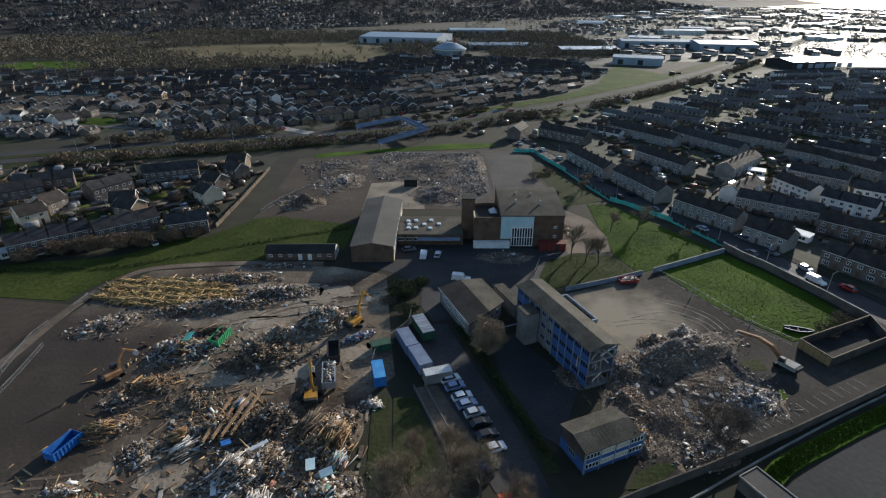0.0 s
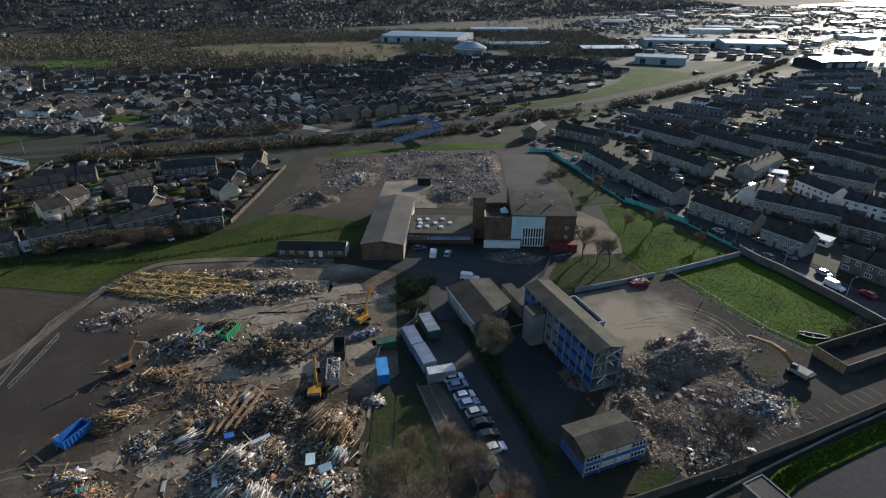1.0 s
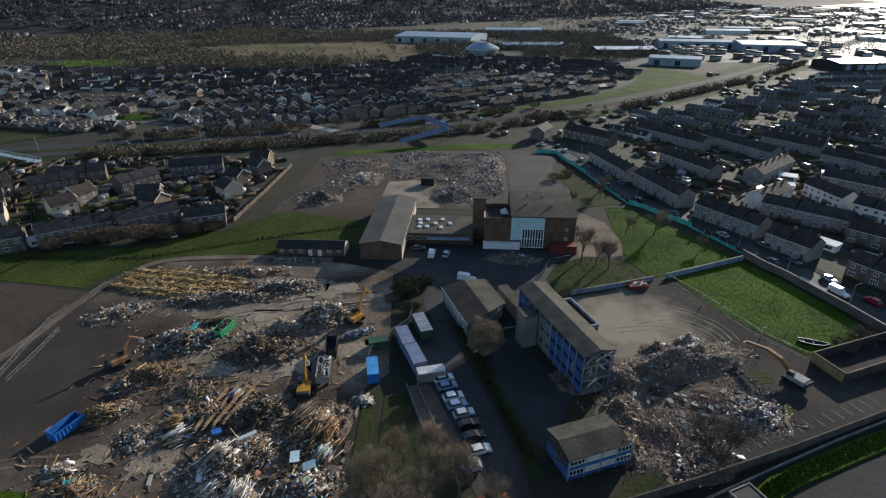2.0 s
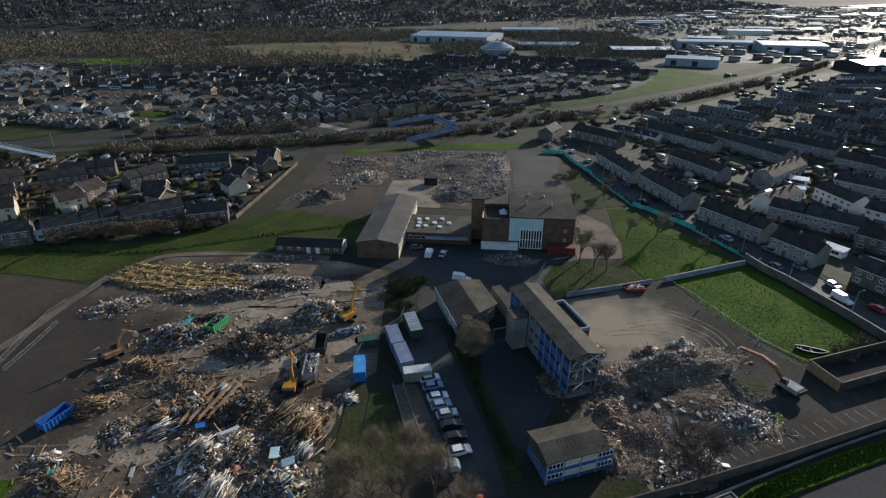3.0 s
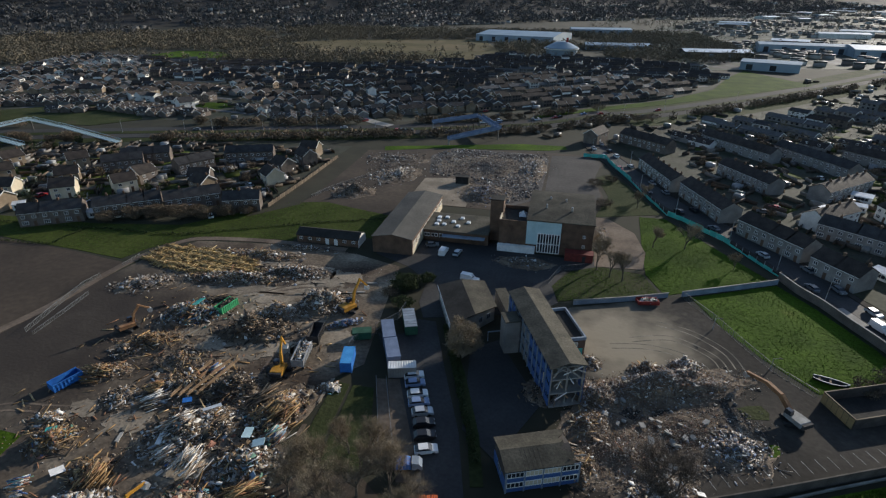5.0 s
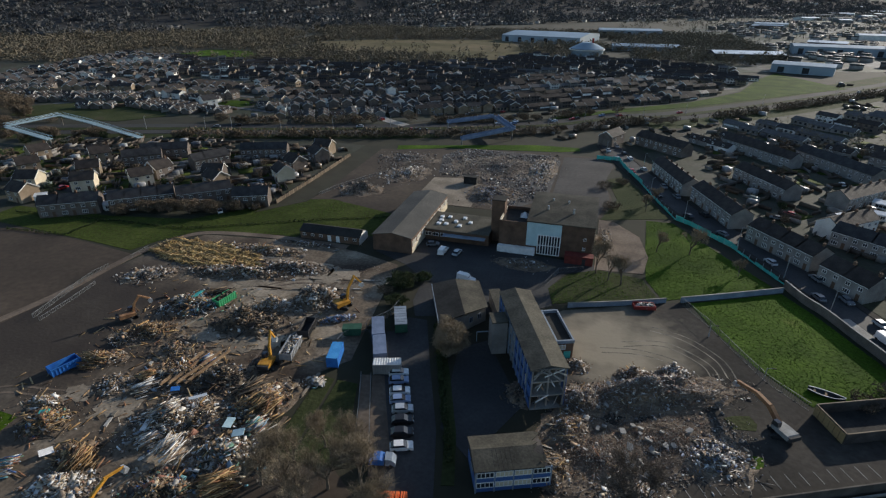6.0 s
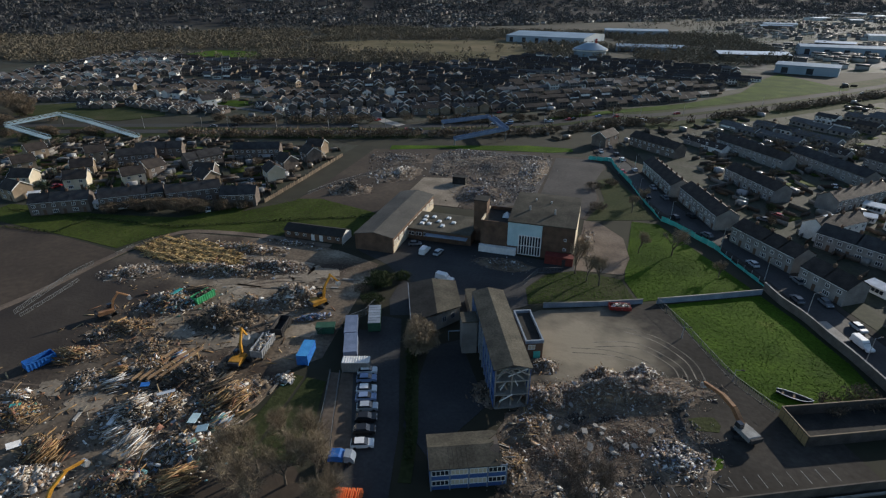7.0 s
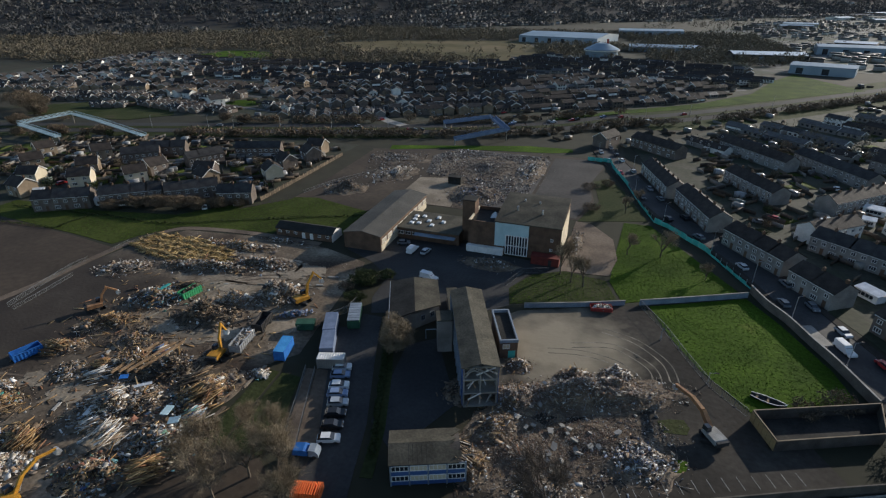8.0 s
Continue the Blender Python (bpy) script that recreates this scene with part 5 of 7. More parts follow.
tagged(new("garden_lawns", boxes("garden_lawns", np.array(lc), np.array(ls), np.array(le), M_OLIVE, 0.0)), "small green back lawns between the houses", "grass", kind="stuff")
M_FENCES = mixed("garden_fences", [(0.08, 0.058, 0.04), (0.13, 0.1, 0.07), (0.2, 0.185, 0.165), (0.06, 0.046, 0.035), (0.1, 0.08, 0.065)], 0.85)
M_SHEDS = mixed("garden_sheds", [(0.13, 0.1, 0.07), (0.18, 0.18, 0.17), (0.12, 0.12, 0.12), (0.1, 0.12, 0.1), (0.26, 0.26, 0.26), (0.17, 0.14, 0.11), (0.08, 0.08, 0.085), (0.1, 0.08, 0.06), (0.07, 0.06, 0.055), (0.3, 0.3, 0.29)], 0.32, spec=0.45)
tagged(new("garden_fences", boxes("garden_fences", np.array(fc), np.array(fs), np.array(fe), M_FENCES, 0.0)), "weathered garden fences between the houses", "fences", kind="stuff")
tagged(new("garden_sheds", boxes("garden_sheds", np.array(sc), np.array(ss), np.array(se), M_SHEDS, 0.0)), "garden sheds and lean-tos behind houses", "sheds", kind="stuff")
for x, y, w, d, r in ((124.5, 163.5, 6.5, 3.4, -55), (131, 154, 5, 3, -50), (148, 235, 7, 4, -30), (103, 307, 6, 4, -50), (112, 252, 4, 3, -60), (158, 214, 6, 4, -40), (142, 222, 4, 3, -20), (168, 240, 5, 3, -30), (128, 216, 4, 3, 40), (170, 196, 5, 3, -40), (-144.5, 145.9, 4, 2.8, 38), (-146.6, 141.8, 4, 2.8, 38), (-137.7, 147.9, 4, 2.8, 38), (-133.4, 149.4, 4, 2.8, 38), (-125.1, 151.7, 4, 2.8, 38), (-166.5, 148.9, 4, 2.8, 38)):
    b = thing("conservatory", pose(x, y, 0, 0, 0, r), "small conservatory with a bright pale roof behind a terrace", "conservatory", "conservatories")
    part("wall", Geo().box(-w / 2, -d / 2, 0, w / 2, d / 2, 2.2), M_WHITE, b)
    v = [(-w / 2 - 0.2, -d / 2 - 0.2, 2.25), (w / 2 + 0.2, -d / 2 - 0.2, 2.25), (w / 2 + 0.2, d / 2 + 0.2, 2.75), (-w / 2 - 0.2, d / 2 + 0.2, 2.75)]
    part("roof", Geo().add(v + [(p, q, z + 0.1) for p, q, z in v], BOX), M_POLY, b, "bright polycarbonate roof")
    put("window", window(w * 0.7, 1.3, 3), (M_WHITE, M_GLASS), b, pose(0, -d / 2 - 0.03, 0.7))
house("white", "slate", 10, 8, pose(-227, 326, 0, 0, 0, 60), 2, "detached_house", 5.2, 2.8)

# ---- big sheds and works on the far plain ----
def works(x, y, w, d, h, turn, wallm, roofm, label, rise=2.0, strips=True):
    root = thing("industrial_shed", pose(x, y, land(x, y), 0, 0, turn), label, "warehouse", "works on the plain")
    part("wall", gable_body(w, d, h, rise), wallm, root)
    part("roof", gable_roof(w, d, h + 0.1, rise, 0.5, 0.3), roofm, root)
    for i in range(max(2, int(w / 22)) if strips else 0):
        part("bay_strip", Geo().box(-w / 2 + 6 + i * 22, -d / 2 - 0.15, 0.5, -w / 2 + 12 + i * 22, -d / 2 - 0.02, h * 0.75), M_SHEDBL if wallm is not M_SHEDBL else M_GLASS, root)
    return root


works(-52, 965, 130, 110, 10, -14, M_SHEDBL, M_SHEDBL, "large pale blue distribution shed on the plain", 4)
works(90, 850, 90, 40, 6, 2, M_SHEDBL, M_SHEDBL, "long pale blue factory among trees", 2)
works(205, 780, 80, 45, 7, 3, M_SLATE, M_SILVER, "supermarket with a bright metal roof", 2)
works(236, 660, 55, 34, 8, -20, M_SHEDBL, M_SHEDBL, "blue-grey trade shed beside the junction", 1.5)
works(345, 870, 130, 40, 10, -8, M_SHEDBL, M_SHEDBL, "long pale blue works", 2)
works(420, 840, 80, 70, 10, -8, M_SHEDBL, M_SILVER, "works with bright ridged roof", 3)
for i in range(4):
    works(398 + 15 * i, 640 + 4 * i, 13, 44, 7, 8, M_SLATE, M_SILVER, "ridged workshop bay with bright roof", 2.5)
works(75, 1130, 110, 50, 10, 4, M_SHEDBL, M_SHEDBL, "pale works far on the plain", 2)
for i in range(150):
    x, y = random.uniform(150, 2100), random.uniform(950, 3300)
    if x > y * 0.95 or x < (y - 900) * 0.42 + 40:
        continue
    works(x, y, random.uniform(25, 85), random.uniform(18, 45), random.uniform(4, 8), random.uniform(-40, 40), random.choice((M_SHEDBL, M_REND, M_HBRICK, M_RWHT)), random.choice((M_SILVER, M_SHEDBL, M_PTILE, M_SILVER, M_SHEET)), "far works on the plain", 2, False)
b = thing("round_arena", pose(15, 735, 0), "round pale blue arena building with a red mast", "building")
g = Geo()
for r0, r1, z0, z1 in ((19, 20, 0, 9), (20, 21, 9, 10.5), (21, 7, 10.5, 17)):
    g.tube((0, 0, z0), (0, 0, z1), r0, r1, 28)
part("drum", g, M_SHEDBL, b)
part("white_band", Geo().tube((0, 0, 8.6), (0, 0, 9.6), 21.6, 21.9, 28), M_WHITE, b)
part("mast", Geo().box(5, -3, 10, 7.5, -1, 22), M_RED, b, "red mast")


# ---- footbridges over the carriageway ----
def footbridge(name, pts, material, label, w=2.6, sheeted=True):
    root = thing(name, Matrix.Identity(4), label, "bridge")
    for a, c in zip(pts, pts[1:]):
        a, c = Vector(a), Vector(c)
        d = (c - a).normalized()
        s = Vector((-d.y, d.x, 0)).normalized() * w / 2
        part("deck", Geo().beam(a, c, w, 0.3), material, root)
        for k in (-1, 1):
            part("parapet", Geo().beam(a + s * k + Vector((0, 0, 1.4)), c + s * k + Vector((0, 0, 1.4)), 0.12, 0.2), material, root)
            if sheeted:
                part("side_panel", Geo().beam(a + s * k + Vector((0, 0, 0.6)), c + s * k + Vector((0, 0, 0.6)), 0.06, 1.2), material, root)
            n = max(2, int((c - a).length / 3))
            for i in range(n):
                p = a.lerp(c, i / n) + s * k
                q = a.lerp(c, (i + 1) / n) + s * k
                part("brace", Geo().beam(p, q + Vector((0, 0, 1.4)), 0.12), material, root)
                part("upright", Geo().beam(q, q + Vector((0, 0, 1.4)), 0.1), material, root)
        for p in (a, c):
            if p.z > 2:
                part("pier", Geo().tube((p.x, p.y, 0), (p.x, p.y, p.z), 0.4, 0.4, 8), M_CONC, root)
    return root


M_BRBLUE = mat("bridge_blue", (0.13, 0.18, 0.27), (0.18, 0.235, 0.33), 0.6, 0.4, 3, 0.1, vary=0.2)
M_BRPALE = mat("bridge_pale", (0.26, 0.36, 0.4), (0.34, 0.44, 0.48), 0.55, 0.4, 3, 0.1, vary=0.2)
footbridge("footbridge", [(-46, 307, 4.6), (-21.5, 325, 6), (-6, 296, 6), (-30, 277.5, 3)], M_BRBLUE, "blue steel footbridge with zigzag ramps", 3.6)
footbridge("footbridge", [(-278, 221, 5.5), (-272, 250, 6.3), (-240, 242, 5.5), (-197, 232, 2.5)], M_BRPALE, "pale blue steel truss footbridge", 3.2, False)
footbridge("footbridge", [(-276, 220.5, 5.4), (-238, 213.5, 3)], M_BRPALE, "pale blue steel footbridge ramp", 3.2, False)


# ---- vehicles ----
CARS = {}


def car(m, paint, label, van=False, group=""):
    key = (paint.name, van)
    if key in CARS:
        return tagged(copy_thing(CARS[key], m), label, group=group)
    root = thing("van" if van else "car", m, label, "van" if van else "car", group)
    L, W = (5.4, 2.0) if van else (4.25, 1.76)
    h = L / 2
    low = [(-h, 0.35), (h, 0.35), (h, 0.75), (h - 0.25, 0.95), (h - 1.05, 1.02), (-h + 0.3, 1.05), (-h, 0.85)]
    part("body", Geo().extrude(low, -W / 2, W / 2), paint, root)
    top = [(-h + 0.1, 1.0), (h - 1.3, 1.0), (h - 2.2, 2.0), (-h + 0.1, 2.05)] if van else [(-h + 0.15, 1.0), (h - 1.0, 1.0), (h - 1.75, 1.44), (-h + 0.75, 1.46)]
    part("cabin", Geo().extrude(top, -W / 2 + 0.1, W / 2 - 0.1), paint if van else M_GLASS, root, "dark windows" if not van else "")
    x0, x1, z = (-h + 0.1, h - 2.2, 2.06) if van else (-h + 0.75, h - 1.75, 1.46)
    part("roof", Geo().box(x0, -W / 2 + 0.14, z, x1, W / 2 - 0.14, z + 0.05), paint, root)
    if van:
        part("windscreen", Geo().obox(pose(h - 1.72, 0, 1.54, 0, 48, 0), 0.06, W - 0.3, 1.15), M_GLASS, root)
    for x in (-h + 0.8, h - 0.85):
        for y in (-W / 2 + 0.08, W / 2 - 0.08):
            part("wheel", Geo().tube((x, y - 0.1, 0.32), (x, y + 0.1, 0.32), 0.32, 0.32, 12), M_BLACK, root)
    for y in (-W / 2 + 0.3, W / 2 - 0.3):
        part("headlight", Geo().box(h - 0.08, y - 0.18, 0.65, h + 0.02, y + 0.18, 0.8), M_POLY, root)
    CARS[key] = root
    return root


def paint(name, c, metal=0.0):
    return mat(name, tuple(x * 0.92 for x in c), c, 0.3, 0.5, 3, 0.0, metal=metal, vary=0.08, spec=0.5)


P_WHITE, P_SILVER, P_BLUE, P_BLACK, P_RED, P_GREY = paint("paint_white", (0.75, 0.75, 0.74)), paint("paint_silver", (0.5, 0.52, 0.54), 0.3), paint("paint_blue", (0.2, 0.27, 0.42)), paint("paint_black", (0.02, 0.02, 0.022)), paint("paint_red", (0.4, 0.03, 0.03)), paint("paint_grey", (0.15, 0.16, 0.17))
row = [((6.0, 91.0), P_WHITE, "white"), ((6.9, 88.6), P_BLUE, "blue"), ((8.3, 85.5), P_WHITE, "white"), ((9.2, 83.2), P_BLUE, "blue"), ((10.6, 80.8), P_SILVER, "silver"), ((11.6, 78.0), P_BLACK, "black"), ((12.6, 75.0), P_BLACK, "black"), ((13.7, 71.8), P_WHITE, "white")]
for (x, y), p, w in row:
    car(pose(x - 1.95, y - 0.75, 0.08, 0, 0, 21), p, f"{w} hatchback parked in a row on asphalt", group="parked cars")
car(pose(110.6, 133.4, 0.1, 0, 0, -68), P_WHITE, "white panel van parked beside the street", True)
car(pose(-3.3, 150, 0.06, 0, 0, 86), P_WHITE, "white panel van on the forecourt", True)
car(pose(1.2, 150.2, 0.06, 0, 0, 80), P_SILVER, "silver car on the forecourt")
car(pose(-8, 154, 0.06, 0, 0, 20), P_GREY, "grey car beside the low range")
car(pose(8.0, 134.6, 0.06, 0, 0, -12), P_WHITE, "white pickup van behind the workshop", True)
names = [(P_WHITE, "white"), (P_SILVER, "silver"), (P_BLUE, "blue"), (P_BLACK, "black"), (P_GREY, "grey"), (P_RED, "red")]
for i in range(34):
    k = random.randrange(2, len(street) - 3)
    a, b = Vector(street[k]), Vector(street[k + 1])
    d = (b - a).normalized()
    s = Vector((-d.y, d.x)) * (3.3 if i % 3 else -3.2)
    p = a.lerp(b, random.random()) + s
    cp, w = random.choice(names)
    if all((Vector(o.location[:2]) - p).length > 6 for o in scene.objects if o.name.startswith(("car", "van"))):
        car(pose(p.x, p.y, 0.1, 0, 0, math.degrees(math.atan2(d.y, d.x)) + (180 if i % 2 else 0)), cp, f"{w} car parked along the street", group="street cars")
for i in range(60):
    x, y = random.choice(((random.uniform(-175, -85), random.uniform(158, 222)), (random.uniform(95, 210), random.uniform(160, 300)), (random.uniform(-200, 60), random.uniform(320, 400))))
    if all((Vector((o.location.x, o.location.y)) - Vector((x, y))).length > 8 for o in scene.objects if o.parent is None and ("house" in o.name or "car" in o.name)):
        cp, w = random.choice(names)
        car(pose(x, y, 0.05, 0, 0, random.uniform(0, 360)), cp, f"{w} car parked between houses", group="estate cars")
for i in range(24):
    k = random.randrange(8, 56)
    a, b = Vector(road_line[k]), Vector(road_line[k + 1])
    d = (b - a).normalized()
    side = random.choice((-1, 1))
    p = a.lerp(b, random.random()) + Vector((-d.y, d.x)) * side * random.choice((4.2, 8))
    cp, w = random.choice(names)
    car(pose(p.x, p.y, 0.12, 0, 0, math.degrees(math.atan2(d.y, d.x)) + (180 if side > 0 else 0)), cp, f"{w} car on the dual carriageway", group="road traffic")


# ---- containers, cabins and skips ----
def container(m, L, W, H, wallm, roofm, label, name="shipping_container", ribs=True):
    root = thing(name, m, label, "container")
    part("body", Geo().box(-L / 2, -W / 2, 0.12, L / 2, W / 2, H - 0.02), wallm, root)
    n = int(L / 0.55)
    top = [(-L / 2, H - 0.02), (L / 2, H - 0.02), (L / 2, H + 0.02)]
    if ribs:
        for i in range(n):
            x = L / 2 - (i + 0.25) * L / n
            q = L / n * 0.5
            top += [(x, H + 0.02), (x - 0.04, H + 0.12), (x - q + 0.04, H + 0.12), (x - q, H + 0.02)]
    top.append((-L / 2, H + 0.02))
    g = Geo().extrude(top, -W / 2, W / 2)
    part("roof", g, roofm, root)
    if ribs:
        for s in (-1, 1):
            g = Geo()
            for i in range(n):
                x = -L / 2 + (i + 0.25) * L / n
                g.box(x, s * W / 2 - 0.03, 0.3, x + L / n * 0.5, s * W / 2 + 0.03, H - 0.15)
            part("side_ribs", g, wallm, root)
    for x in (-L / 2 + 0.08, L / 2 - 0.08):
        for y in (-W / 2 + 0.08, W / 2 - 0.08):
            part("corner_post", Geo().box(x - 0.1, y - 0.1, 0, x + 0.1, y + 0.1, H + 0.05), wallm, root)
    for s in (-1, 1):
        part("door_bar", Geo().box(L / 2, s * 0.5 - 0.04, 0.3, L / 2 + 0.06, s * 0.5 + 0.04, H - 0.3), M_STEEL, root)
    return root


container(pose(1.3, 90.6, 0.1, 0, 0, 17), 6.06, 2.44, 2.6, M_REND, M_WHITE, "white ribbed shipping container beside parked cars")
container(pose(-5.85, 102.9, 0.1, 0, 0, 113), 7.3, 3.0, 2.7, M_CABIN, M_CABIN, "blue-grey site cabin with flat roof", "site_cabin", False)
container(pose(-2.65, 96.0, 0.1, 0, 0, 114), 7.3, 3.0, 2.7, M_CABIN, M_CABIN, "blue-grey site cabin with white roof half", "site_cabin", False)
container(pose(-11.4, 91.2, 0.05, 0, 0, 103), 6.06, 2.5, 2.6, M_SKIPB, M_CONTB, "bright blue shipping container with a plain roof", ribs=False)
b = thing("green_canopy", pose(-2.35, 108.8, 0.08, 0, 0, 112), "dark green shelter with pale translucent roof sheets", "shelter")
part("frame", Geo().box(-4.2, -1.5, 0.1, 4.2, 1.5, 2.4), M_DGREEN, b)
for i in range(7):
    part("roof_sheet", Geo().box(-4.1 + i * 1.18, -1.5, 2.45, -3.05 + i * 1.18, 1.5, 2.52), M_WALLB, b, "pale roof sheet")
b = thing("green_bin", pose(-12.0, 101.4, 0.06, 0, 0, 20), "dark green steel waste bin", "bin")
part("body", Geo().extrude([(-2.0, 0.2), (2.0, 0.2), (2.3, 2.0), (-2.3, 2.0)], -1.2, 1.2), M_DGREEN, b)
part("lid", Geo().box(-2.3, -1.25, 2.0, 2.3, 1.25, 2.12), M_DGREEN, b)
part("wheel", Geo().tube((-1.4, -1.0, 0.15), (-1.4, 1.0, 0.15), 0.15, 0.15, 8), M_BLACK, b)


def skip(m, L, W, H, material, label, load=None, slots=8):
    root = thing("open_skip", m, label, "skip")
    t = 0.08
    part("floor", Geo().box(-L / 2, -W / 2, 0.15, L / 2, W / 2, 0.25), material, root)
    for s in (-1, 1):
        part("side", Geo().box(-L / 2, s * W / 2 - t / 2, 0.2, L / 2, s * W / 2 + t / 2, H), material, root)
        part("end", Geo().box(s * L / 2 - t / 2, -W / 2, 0.2, s * L / 2 + t / 2, W / 2, H), material, root)
        g = Geo()
        for i in range(slots + 1):
            x = -L / 2 + i * L / slots
            g.box(x - 0.07, s * (W / 2 + 0.09) - 0.06, 0.15, x + 0.07, s * (W / 2 + 0.09) + 0.06, H)
        part("ribs", g, material, root)
        part("rail", Geo().box(-L / 2, s * (W / 2 + 0.05) - 0.1, H, L / 2, s * (W / 2 + 0.05) + 0.1, H + 0.12), material, root)
    if load:
        n = 110
        c = np.random.uniform((-L / 2 + 0.4, -W / 2 + 0.3, 0.4), (L / 2 - 0.4, W / 2 - 0.3, H + 0.3), (n, 3))
        ob = new("load", boxes("load", c, np.random.uniform((0.2, 0.1, 0.05), (1.3, 0.5, 0.2), (n, 3)), np.random.uniform(-0.6, 0.6, (n, 3)) * (1, 1, 5), load))
        ob.parent = root
        tagged(ob, "tipped scrap", kind="stuff")
    return root


skip(pose(-66.4, 71.4, 0.05, 0, 0, 72), 5.7, 2.3, 1.8, M_SKIPB, "bright blue open roll-on skip on bare earth")
skip(pose(-50.6, 105, 0.05, 0, 0, 80), 5.6, 2.3, 2.0, M_GREEN, "bright green open skip beside a scrap heap", M_SCRAPD)
skip(pose(-21.8, 90.0, 0.9, 0, 0, 100), 7.0, 2.5, 1.9, M_STEEL, "grey tipper trailer loaded with pale scrap", M_SCRAPW)
skip(pose(-22.3, 98.3, 0.9, 0, 0, 100), 6.0, 2.5, 1.9, M_SLATE, "dark empty tipper trailer", None)
skip(pose(56.2, 133.6, 0.06, 0, 0, 12), 5.4, 2.2, 1.1, M_RED, "low red open skip with white scrap", M_SCRAPW)
for x, y in ((-21.3, 87.5), (-22.2, 92.5), (-21.9, 96.3), (-22.6, 100.4)):
    b = thing("axle", pose(x, y, 0.05, 0, 0, 100), "pair of black trailer wheels", "wheel")
    for s in (-1, 1):
        part("wheel", Geo().tube((0, s * 0.9 - 0.2, 0.5), (0, s * 0.9 + 0.2, 0.5), 0.5, 0.5, 12), M_BLACK, b)
b = thing("blue_cab_truck", pose(9.8, 66.9, 0.1, 0, 0, 14), "small truck with a bright blue sheeted load", "truck")
part("load_cover", Geo().extrude([(-2.4, 0.7), (0.3, 0.7), (0.3, 1.7), (-0.4, 2.0), (-2.2, 1.9)], -1.0, 1.0), M_SKIPB, b, "bright blue sheet")
part("cab", Geo().extrude([(0.5, 0.5), (2.3, 0.5), (2.3, 1.2), (1.7, 1.9), (0.5, 2.0)], -0.95, 0.95), M_WALLB, b)
part("chassis", Geo().box(-2.4, -0.8, 0.4, 2.2, 0.8, 0.65), M_BLACK, b)
for x in (-1.6, 1.5):
    for y in (-0.9, 0.9):
        part("wheel", Geo().tube((x, y - 0.12, 0.4), (x, y + 0.12, 0.4), 0.4, 0.4, 12), M_BLACK, b)
b = thing("orange_barrier_stack", pose(14.0, 60.0, 0.08, 0, 0, 14), "stack of bright orange plastic barriers", "barrier")
for i in range(13):
    part("barrier", Geo().extrude([(-0.16, 0), (0.16, 0), (0.1, 1.15), (-0.1, 1.15)], -1.3, 1.3), M_ORANGE, b).matrix_basis = pose(-2.4 + i * 0.4, 0, 0, 0, random.uniform(-4, 4), 0)
b = thing("rowing_boat", pose(90.6, 108.9, 0.1, 0, 0, -18), "dark open boat with pale gunwale lying on grass", "boat")
hull, rim = Geo(), Geo()
secs = [(-3.2, 0.55, 0.7), (-1.6, 0.95, 0.62), (0, 1.05, 0.6), (1.7, 0.85, 0.66), (2.8, 0.4, 0.8), (3.3, 0.05, 0.95)]
v, f = [], []
for x, w, z in secs:
    v += [(x, -w, z), (x, -w * 0.7, 0.12), (x, 0, 0.0), (x, w * 0.7, 0.12), (x, w, z)]
for i in range(len(secs) - 1):
    f += [(5 * i + k, 5 * i + k + 1, 5 * i + k + 6, 5 * i + k + 5) for k in range(4)]
hull.add(v, f + [(0, 1, 2, 3, 4)])
for (x, w, z), (x2, w2, z2) in zip(secs, secs[1:]):
    for s in (-1, 1):
        rim.beam((x, s * w, z), (x2, s * w2, z2), 0.12, 0.1)
part("hull", hull, M_SLATE, b)
part("gunwale", rim, M_WHITE, b, "pale rim")
part("seat", Geo().box(-0.2, -0.9, 0.4, 0.2, 0.9, 0.46).box(-2.2, -0.7, 0.4, -1.8, 0.7, 0.46), M_BOARD, b)


